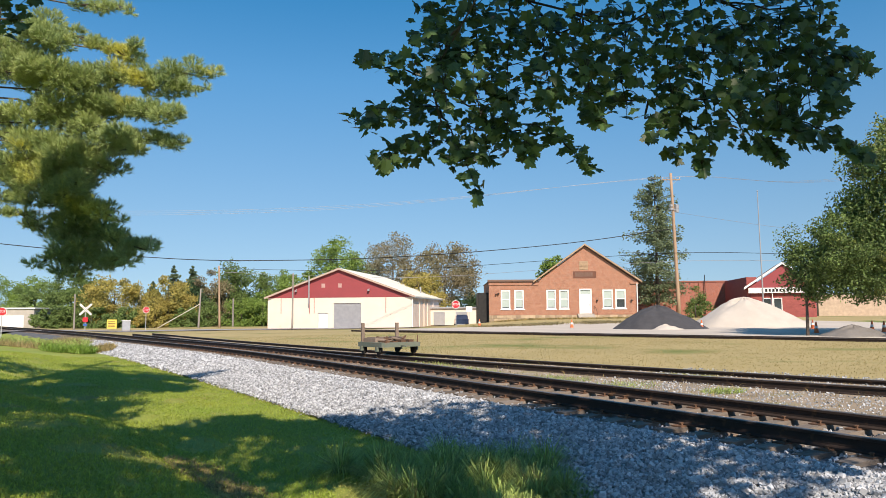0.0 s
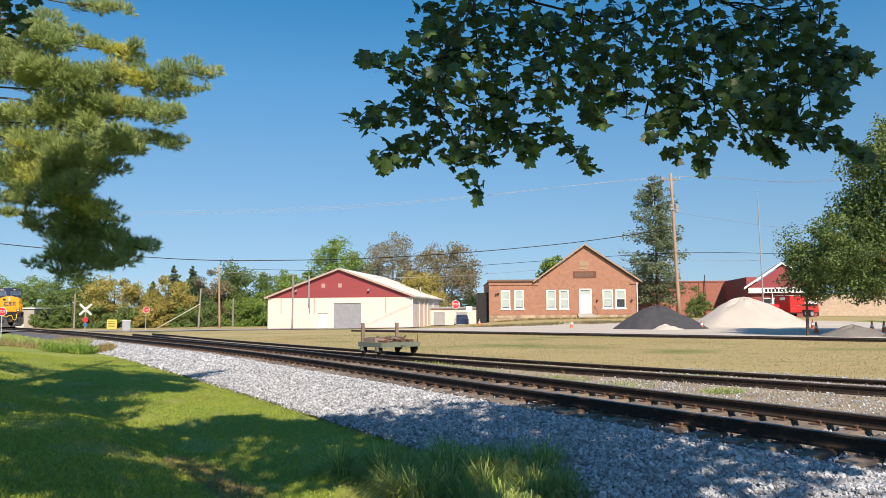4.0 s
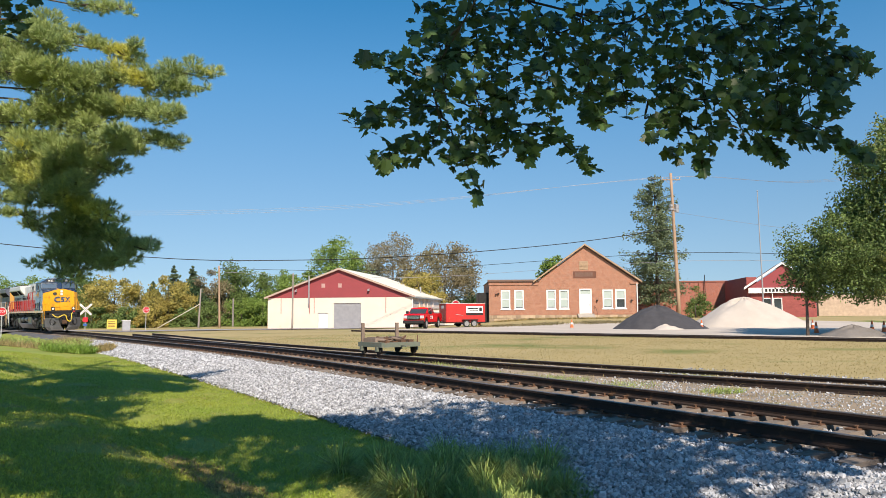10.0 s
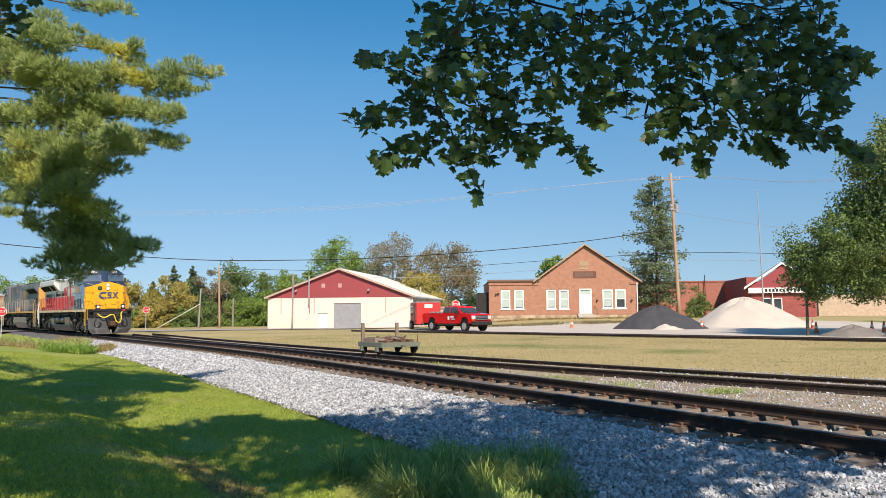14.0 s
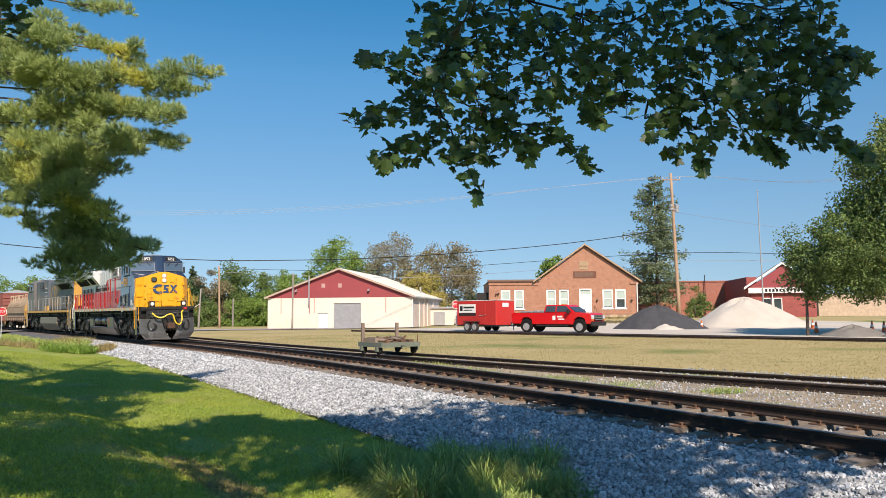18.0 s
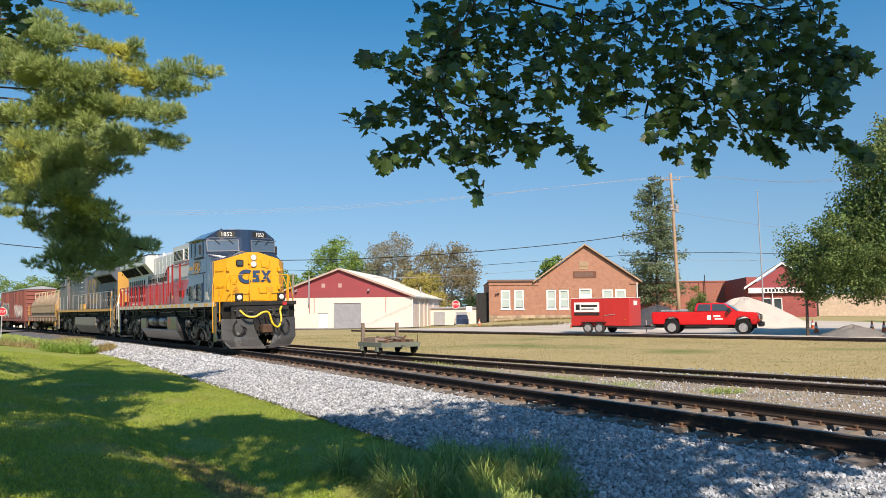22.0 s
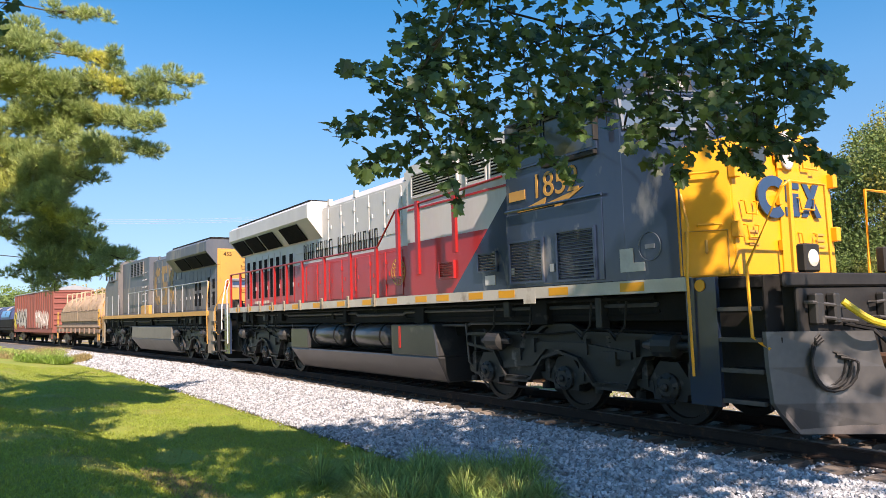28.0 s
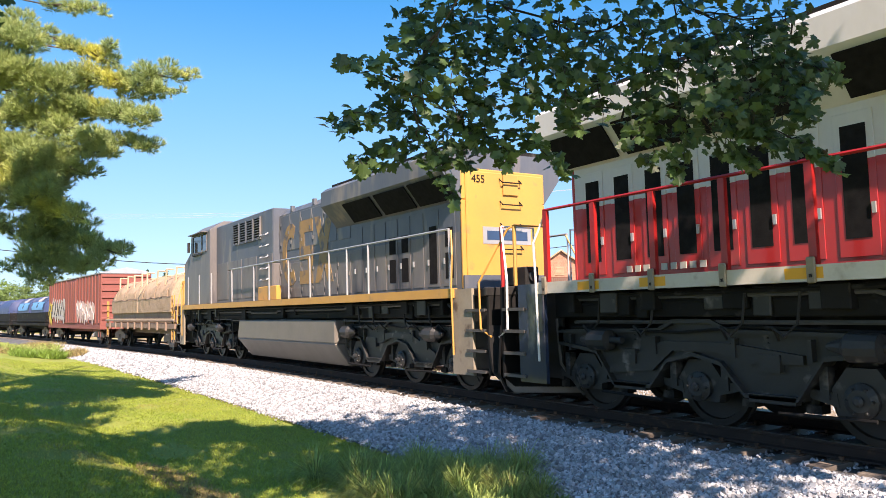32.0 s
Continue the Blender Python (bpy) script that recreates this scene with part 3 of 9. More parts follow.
    for px, py in ((877, 520), (881, 519), (1117, 532), (1056, 532)):
        part("wall_lamp", boxes((u(px), u(px) + 0.18, -0.3, 0, z(py), z(py) + 0.16), bevel=0.03), BLACK, h)
    # foundation stones
    bm = boxes((0, wide, 0.02, 0.4, -0.6, 0.6), (0, 0.4, 0.4, deep, -0.6, 0.6), (wide - 0.4, wide, 0.4, deep, -0.6, 0.6))
    base = part("foundation", bm, SANDSTONE, h)
    rr = random.Random(9)
    for row in range(3):
        x = 0.0
        while x < wide - 0.2:
            w = rr.uniform(0.3, 0.75)
            w = min(w, wide - x)
            bm = bmesh.new()
            zz = -0.45 + row * 0.35
            hexa(bm, (x + 0.02, x + w - 0.02, -0.05, 0.02, zz + 0.02), (x + 0.02 + rr.uniform(0, 0.05), x + w - 0.02 - rr.uniform(0, 0.05), -0.05 - rr.uniform(0, 0.03), 0.02, zz + 0.33))
            part("stone", bm, SANDSTONE, base)
            x += w
    # black box standing in for the building's shaded left side
    part("lean_to", boxes((-1.3, -0.0, 1.0, 6, -0.4, 3.3)), BLACK, h, "black box standing for the shaded side")


DARKSIGN = mat("dark stained board", (0.16, 0.065, 0.04), 0.8, scale=3, fine=20)
PALETAN = mat("tan painted louvres", (0.42, 0.29, 0.18), 0.8, scale=3, fine=20)


def build_red_row():
    m, wide = at_front((74.6, 78.0), (88.4, 69.8), 0.1)
    a = thing("red_store_wall", m, "long low building with red painted block wall and pilasters", "building")
    part("wall", boxes((0, wide, 0, 0.4, -0.3, 5.35), (0, 0.4, 0.4, 14, -0.3, 5.35), (0.4, wide, 13.6, 14, -0.3, 5.35)), STOREBRICK, a)
    part("coping", boxes((-0.1, wide, -0.12, 0.5, 5.35, 5.5)), STOREBRICK, a)
    part("roof", boxes((0.4, wide, 0.5, 13.6, 5.0, 5.2)), SHINGLE, a)
    for x in (1.2, 4.4, 8.0, 11.2):
        part("pilaster", boxes((x, x + 0.6, -0.16, 0, -0.3, 5.2)), STOREBRICK, a)
    for x in (2.0, 5.3, 8.9):
        part("ledge", boxes((x, x + 2.2, -0.1, 0, 1.3, 1.45), (x, x + 2.2, -0.07, 0, 4.5, 4.6)), STOREBRICK, a)
    part("pipe", tubes((((12.0, -0.35, 0), (12.0, -0.35, 6.3)), 0.06)), BLACK, a)
    m, wide = at_front((87.2, 70.2), (79.3, 60.6), 0.1)
    b = thing("red_store_wing", m, "maroon block wing in shade", "building")
    part("wall", boxes((0, wide, 0, 0.4, -0.3, 5.4), (wide - 0.4, wide, 0.4, 1.2, -0.3, 5.4)), REDBRICK, b)
    part("roof", boxes((0, wide - 0.4, 0.4, 1.2, 4.8, 4.95)), SHINGLE, b)
    m, wide = at_front((79.3, 60.4), (84.5, 54.5), 0.05)
    c = thing("red_gable_house", m, "red gabled depot house with white eaves and name board", "building")
    r = 7.0
    part("wall", boxes((0.3, wide - 0.3, 0, 0.3, -0.3, 4.1), (0.3, 0.6, 0.3, 9, -0.3, 4.1), (wide - 0.6, wide - 0.3, 0.3, 9, -0.3, 4.1)), REDBRICK, c)
    bm = bmesh.new()
    prism(bm, [(0, 4.1), (wide, 4.1), (wide / 2, r - 0.2)], 1, -0.3, 0.2)
    part("gable", bm, MAROON, c)
    for x0, z0, x1, z1 in ((-0.5, 3.95, wide / 2, r), (wide / 2, r, wide + 0.5, 3.95)):
        bm = bmesh.new()
        prism(bm, [(x0, z0), (x1, z1), (x1, z1 + 0.2), (x0, z0 + 0.2)], 1, -0.5, 9)
        part("roof", bm, SHINGLE, c)
        bm = bmesh.new()
        prism(bm, [(x0, z0 - 0.05), (x1, z1 - 0.05), (x1, z1 + 0.24), (x0, z0 + 0.24)], 1, -0.58, -0.5)
        part("bargeboard", bm, WHITE, c)
    part("name_board", boxes((0, wide, -0.42, -0.32, 3.45, 4.1)), WHITE, c, "white name board")
    rr = random.Random(3)
    for i in range(13):
        part("sign_bar", boxes((1.5 + i * 0.4, 1.5 + i * 0.4 + rr.uniform(0.18, 0.3), -0.44, -0.42, 3.6, 3.95)), BLACK, c)
    for x in (1.6, 2.8):
        w = part("window", boxes((x, x + 1.0, -0.05, 0.02, 0.7, 2.85)), WHITE, c)
        part("pane", boxes((x + 0.1, x + 0.9, -0.07, -0.05, 0.8, 2.75)), GLASS, w)
    part("post", boxes((2.65, 2.75, -0.3, -0.2, -0.3, 3.45)), WHITE, c)
    m, wide = at_front((95.0, 61.4), (124.0, 48.3), 0.2)
    d = thing("tan_block_wall", m, "long low tan block wall behind the yard", "wall")
    part("wall", boxes((0, wide, 0, 0.4, -0.6, 3.25)), PALEBLOCK, d)
    part("coping", boxes((-0.05, wide, -0.08, 0.45, 3.25, 3.38)), CONCRETE, d)


def build_low_shed():
    m, wide = at_front((54.5, 98.6), (62.3, 94.0), -0.5)
    a = thing("low_shed", m, "long low cream shed with grey doors", "building")
    part("wall", boxes((0, wide, 0, 8, 0, 2.5)), CREAM, a)
    part("roof", boxes((-0.2, wide + 0.2, -0.3, 8.2, 2.5, 2.72)), GREYMETAL, a)
    for x in (1.6, 5.0):
        part("door", boxes((x, x + 1.7, -0.05, 0.0, 0, 2.0)), GREYMETAL, a)
    m, wide = at_front((-8.0, 131.5), (4.0, 125.8), -0.6)
    b = thing("garage", m, "pale grey garage with white overhead door", "building")
    part("wall", boxes((0, wide, 0, 9, 0, 2.95)), CONCRETE, b)
    part("roof", boxes((-0.2, wide + 0.2, -0.2, 9.2, 2.95, 3.15)), WHITE, b)
    part("door", boxes((8.0, 11.9, -0.08, 0.0, 0, 2.0), *[(8.0, 11.9, -0.1, -0.08, 0.5 * i + 0.02, 0.5 * i + 0.46) for i in range(4)]), WHITE, b, "white overhead door")


build_hall()
build_brick_house()
build_red_row()
build_low_shed()


# ---------------------------------------------------------------- the train
NAVY = mat("dark blue loco paint", (0.015, 0.031, 0.068), 0.2, gloss=0.5, other=(0.027, 0.041, 0.072), scale=1.6, fine=20, bump=0.05, spots=(0.17, 0.17, 0.172), spot_scale=2.4, spot_cut=0.595, stretch=(1, 1, 0.45), coat=0.5)
SILVER = mat("silver grey loco paint", (0.59, 0.59, 0.585), 0.4, other=(0.49, 0.49, 0.485), scale=1.4, fine=18, bump=0.05, spots=(0.44, 0.42, 0.40), spot_scale=1.8, spot_cut=0.64, stretch=(1, 1, 0.35))
LOCORED = mat("bright red loco paint", (0.46, 0.025, 0.025), 0.30, other=(0.39, 0.022, 0.022), scale=1.5, fine=20, bump=0.04, spots=(0.36, 0.04, 0.03), spot_scale=2, spot_cut=0.62, coat=0.2)
YELLOW = mat("orange yellow loco paint", (0.80, 0.37, 0.012), 0.38, other=(0.72, 0.32, 0.012), scale=1.5, fine=20, bump=0.04, spots=(0.55, 0.27, 0.03), spot_scale=1.7, spot_cut=0.66)
RAILRED = mat("red handrail paint", (0.36, 0.018, 0.018), 0.3, other=(0.30, 0.016, 0.016), scale=3, fine=20, bump=0.03)
LOGOBLUE = mat("logo blue", (0.030, 0.070, 0.150), 0.4, scale=3, fine=20, bump=0)
SILL = mat("dirty white sill paint", (0.62, 0.58, 0.50), 0.6, other=(0.47, 0.43, 0.36), scale=2, fine=25, bump=0.1, spots=(0.33, 0.27, 0.2), spot_scale=3, spot_cut=0.6)
UNDER = mat("grimy black underframe", (0.007, 0.007, 0.007), 0.75, gloss=0.2, other=(0.017, 0.016, 0.015), scale=2.5, fine=25, bump=0.2, spots=(0.065, 0.06, 0.054), spot_scale=3, spot_cut=0.62)
# spots are dust, lightened further for sunlit bits on the castings
TRUCKIRON = mat("dusty cast iron with sunlit flecks", (0.034, 0.034, 0.034), 0.5, gloss=0.4, other=(0.022, 0.022, 0.021), scale=2.5, fine=30, bump=0.2, spots=(0.17, 0.155, 0.14), spot_scale=3.2, spot_cut=0.62)
DAMPER = mat("dusty grey pipework", (0.085, 0.08, 0.074), 0.55, other=(0.05, 0.047, 0.044), scale=6, fine=30, bump=0.1)
TANKPALE = mat("dusty pale grey tank paint", (0.19, 0.17, 0.145), 0.45, other=(0.13, 0.115, 0.10), scale=1.6, fine=20, bump=0.08)
# base darkened for tree shade on the tank; pale spots are dust
TANKGREY = mat("dusty tank paint darkened for shade", (0.050, 0.050, 0.050), 0.28, gloss=0.6, other=(0.030, 0.031, 0.033), scale=1.6, fine=20, bump=0.08, spots=(0.13, 0.12, 0.105), spot_scale=1.8, spot_cut=0.62)
WHEELSTEEL = mat("worn wheel steel", (0.024, 0.021, 0.019), 0.5, other=(0.015, 0.013, 0.012), metal=0.4, scale=5, fine=40, bump=0.1)
OLDBLUE = mat("faded dirty blue loco paint", (0.060, 0.076, 0.104), 0.5, other=(0.105, 0.116, 0.132), scale=1.6, fine=16, bump=0.06, spots=(0.20, 0.18, 0.155), spot_scale=1.9, spot_cut=0.55, stretch=(1, 1, 0.3))
OLDGREY = mat("grimy grey-brown loco paint", (0.095, 0.094, 0.104), 0.5, other=(0.175, 0.160, 0.145), scale=2.0, fine=16, bump=0.06, spots=(0.040, 0.042, 0.052), spot_scale=1.5, spot_cut=0.58, stretch=(1, 1, 0.3))
OLDYELLOW = mat("faded ochre loco paint", (0.56, 0.30, 0.062), 0.5, other=(0.46, 0.245, 0.062), scale=1.5, fine=20, bump=0.05, spots=(0.32, 0.2, 0.08), spot_scale=2.5, spot_cut=0.6)
WORNLOGO = mat("worn flaking ochre paint", (0.34, 0.20, 0.065), 0.6, other=(0.24, 0.155, 0.07), scale=2.5, fine=20, bump=0.08, spots=(0.09, 0.085, 0.085), spot_scale=3.0, spot_cut=0.52)
SCREEN = mat("black radiator screen", (0.008, 0.008, 0.009), 0.9, gloss=0.08, other=(0.02, 0.02, 0.021), scale=8, fine=80, bump=0.3)
YHOSE = mat("yellow air hose", (0.75, 0.55, 0.03), 0.5, scale=6, fine=30)
# lamps are off; weak emission only brightens their pale reflectors
LAMPGLASS = glow("unlit headlamp with faint glow", (0.9, 0.84, 0.72), 0.12)
PLOWSTEEL = mat("scuffed dark plow steel", (0.062, 0.062, 0.063), 0.36, other=(0.115, 0.112, 0.11), metal=0.2, scale=1.5, fine=14, bump=0.1, spots=(0.30, 0.29, 0.28), spot_scale=1.3, spot_cut=0.6)
PAPER = mat("pale sticker", (0.62, 0.62, 0.60), 0.6, scale=5, fine=20, bump=0)
# blue base colour stands in for pale sky reflected in the glass
WINDSHIELD = mat("windshield glass with sky tint", (0.085, 0.12, 0.165), 0.03, other=(0.06, 0.09, 0.12), scale=1, fine=2, bump=0, gloss=1.0)
NAVYTRIM = mat("worn blue-grey trim", (0.10, 0.13, 0.17), 0.4, other=(0.15, 0.17, 0.2), scale=3, fine=20, bump=0.05)
GRIMECREAM = mat("grimy cream step panel", (0.30, 0.26, 0.19), 0.8, other=(0.20, 0.165, 0.12), scale=3, fine=20, bump=0.1, spots=(0.1, 0.07, 0.05), spot_scale=3, spot_cut=0.58)
TRAIN, SPINNERS, ROAD_WHEELS = [], [], []


def wheelset_mesh():
    bm = bmesh.new()
    for sg in (-1, 1):
        prof = [(0.09, sg * 0.64), (0.20, sg * 0.66), (0.24, sg * 0.70), (0.43, sg * 0.71), (0.45, sg * 0.665), (0.56, sg * 0.665), (0.56, sg * 0.70), (0.532, sg * 0.715),
                (0.530, sg * 0.805), (0.45, sg * 0.805), (0.435, sg * 0.77), (0.25, sg * 0.75), (0.2, sg * 0.80), (0.09, sg * 0.82)]
        lathe(bm, prof, 0, (0, 0, 0), 32)
    lathe(bm, [(0.085, -1.0), (0.085, 1.0)], 0, (0, 0, 0), 12)
    me = mesh_of(bm, "wheelset")
    me.materials.append(WHEELSTEEL)
    return me


def bogie_mesh(half=2.08):
    bm = bmesh.new()
    up = [(-2.55, 1.02), (-1.75, 0.93), (-1.42, 0.46), (-0.74, 0.46), (-0.42, 0.82), (0, 0.92), (0.42, 0.82), (0.74, 0.46), (1.42, 0.46), (1.75, 0.90), (2.55, 1.0), (2.55, 1.22), (0.55, 1.26), (0.30, 1.38), (-0.30, 1.38), (-0.55, 1.26), (-2.55, 1.22)]
    for x0, x1 in ((-1.16, -0.98), (0.98, 1.16)):
        prism(bm, up, 0, x0, x1)
    for sg in (-1, 1):
        x0, x1 = sorted((sg * 1.16, sg * 1.22))
        prism(bm, [(-1.5, 0.98), (-0.5, 1.10), (0.5, 1.10), (1.5, 0.72), (1.5, 0.62), (0.7, 0.70), (0.35, 0.98), (-0.35, 0.98), (-0.8, 0.86), (-1.5, 0.88)], 0, x0, x1)
    for y in (-1.1, 1.1):
        box(bm, -0.98, 0.98, y - 0.2, y + 0.2, 0.75, 1.1)
    # flanges along the lower and upper edges of the side frames, stiffeners and pads
    low = up[:12]
    for sg in (-1, 1):
        x0, x1 = sorted((sg * 1.14, sg * 1.25))
        for (ya, za), (yb, zb) in zip(low, low[1:]):
            prism(bm, [(ya, za), (yb, zb), (yb, zb + 0.05), (ya, za + 0.05)], 0, x0, x1)
        prism(bm, [(-2.55, 1.18), (-0.55, 1.22), (-0.30, 1.34), (0.30, 1.34), (0.55, 1.22), (2.55, 1.18), (2.55, 1.23), (0.56, 1.27), (0.31, 1.39), (-0.31, 1.39), (-0.56, 1.27), (-2.55, 1.23)], 0, x0, x1)
        for y in (-2.3, -1.6, -0.62, 0.62, 1.6, 2.3):
            box(bm, x0, x1 - 0.02 * (sg > 0), y - 0.025, y + 0.025, 0.92, 1.16)
        for y in (-1.1, 1.1):
            box(bm, x0, x1, y - 0.30, y + 0.30, 0.42, 0.52), box(bm, x0, x1, y - 0.13, y + 0.13, 0.78, 0.98)
    me = mesh_of(bm, "bogie")
    me.materials.append(TRUCKIRON)
    return me


WHEELSET, BOGIE = wheelset_mesh(), bogie_mesh()


def shared(name, bm, material):
    me = mesh_of(bm, name)
    me.materials.append(material)
    return me


def axlebox():
    bm = bmesh.new()
    lathe(bm, [(0.12, -0.08), (0.19, -0.06), (0.19, 0.10), (0.12, 0.14)], 0, (0, 0, 0), 14)
    prism(bm, [(-0.28, -0.18), (0.28, -0.18), (0.34, 0.10), (0.16, 0.34), (-0.16, 0.34), (-0.34, 0.10)], 0, -0.07, 0.05)
    for k in range(6):
        a = k * math.pi / 3
        lathe(bm, [(0.018, 0.10), (0.022, 0.13), (0.012, 0.15)], 0, (0, 0.14 * math.cos(a), 0.14 * math.sin(a)), 6)
    lathe(bm, [(0.05, 0.13), (0.06, 0.17), (0.03, 0.19)], 0, (0, 0, 0), 10)
    for sg in (-1, 1):
        prism(bm, [(sg * 0.26, -0.10), (sg * 0.58, -0.02), (sg * 0.60, 0.08), (sg * 0.28, 0.06)], 0, -0.02, 0.06)
        box(bm, -0.05, 0.09, sg * 0.40 - 0.05, sg * 0.40 + 0.05, -0.02, 0.34)
    return bm


AXLEBOX = shared("axle_box", axlebox(), TRUCKIRON)
COIL = shared("spring", lathe(bmesh.new(), [(0.07, 0.0)] + [(0.11 if i % 2 else 0.075, 0.03 * i) for i in range(1, 11)] + [(0.07, 0.33)], 2, (0, 0, 0), 10), UNDER)
BRAKECYL = shared("brake_cylinder", lathe(bmesh.new(), [(0.05, -0.42), (0.05, -0.2), (0.15, -0.17), (0.16, 0.16), (0.1, 0.22), (0.04, 0.4)], 1, (0, 0, 0), 12), TRUCKIRON)
SHOE = shared("brake_shoe", boxes((-0.05, 0.05, -0.05, 0.05, -0.28, 0.3), (-0.09, 0.09, -0.09, 0.09, -0.3, -0.2)), UNDER)


def running_gear(body, yc, way):
    b = part("bogie", BOGIE, None, body)
    b.location = (0, yc, 0)
    for sg in (-1, 1):
        for dy in (-2.08, 0, 2.08):
            o = part("axle_box", AXLEBOX, None, b)
            o.location, o.scale = (sg * 1.06, dy, 0.53), (sg, 1, 1)
            for e in (-0.62, 0.62):
                o = part("brake_shoe", SHOE, None, b)
                o.location = (sg * 0.92, dy + e, 0.62)
        for dy in (-1.04, 1.04):
            o = part("spring", COIL, None, b)
            o.location = (sg * 1.06, dy, 1.08)
        for dy in (-1.9, 1.9):
            o = part("brake_cylinder", BRAKECYL, None, b)
            o.location = (sg * 1.32, dy - 0.35, 1.10)
        for dy in (-2.62, 2.62):
            part("sand_pipe", tubes((((sg * 1.22, dy, 1.4), (sg * 1.2, dy * 0.985, 0.7), (sg * 0.85, dy * 0.94, 0.2)), 0.022), n=6), DAMPER, b)
        for pts in (((sg * 1.2, -2.4, 1.25), (sg * 1.2, -0.8, 1.3), (sg * 1.25, 0.2, 1.22), (sg * 1.2, 2.3, 1.27)), ((sg * 1.28, -2.3, 0.35), (sg * 1.28, -1.2, 0.33)), ((sg * 1.28, 0.5, 0.33), (sg * 1.28, 1.6, 0.36))):
            part("brake_pipe", tubes((pts, 0.022), n=6), UNDER, b)
    for dy in (-2.08, 0, 2.08):
        w = part("wheelset", WHEELSET, None, body)
        SPINNERS.append((w, 0.532 * way, Matrix.Translation((0, yc + dy, 0.532))))


def grille(parent, x, y0, y1, z0, z1, material, slats=9, name="grille", label="", backing=None):
    sg = 1 if x > 0 else -1
    a = part(name, boxes((x - 0.01, x + 0.012, y0, y1, z0, z1)), backing or SCREEN, parent, label)
    bm = bmesh.new()
    h = (z1 - z0) / slats
    for i in range(slats):
        zz = z0 + i * h
        prism(bm, [(x + sg * 0.012, zz + 0.1 * h), (x + sg * 0.045, zz + 0.05 * h), (x + sg * 0.05, zz + 0.2 * h), (x + sg * 0.012, zz + 0.6 * h)], 1, y0 + 0.02, y1 - 0.02)
    part("louvres", bm, material, a)
    t = 0.035
    xa, xb = sorted((x, x + sg * 0.05))
    part("rim", boxes((xa, xb, y0 - t, y0, z0 - t, z1 + t), (xa, xb, y1, y1 + t, z0 - t, z1 + t), (xa, xb, y0, y1, z0 - t, z0), (xa, xb, y0, y1, z1, z1 + t)), material, a)
    return a


def door_mesh(name, w, h, material):
    bm = boxes((-0.012, 0.012, -w / 2, w / 2, 0, h), bevel=0.006)
    for zz in (0.22 * h, 0.78 * h):
        box(bm, -0.03, 0.03, -w / 2 - 0.02, -w / 2 + 0.04, zz - 0.05, zz + 0.05)
    box(bm, -0.028, 0.028, w / 2 - 0.12, w / 2 - 0.06, 0.45 * h, 0.55 * h)
    return shared(name, bm, material)


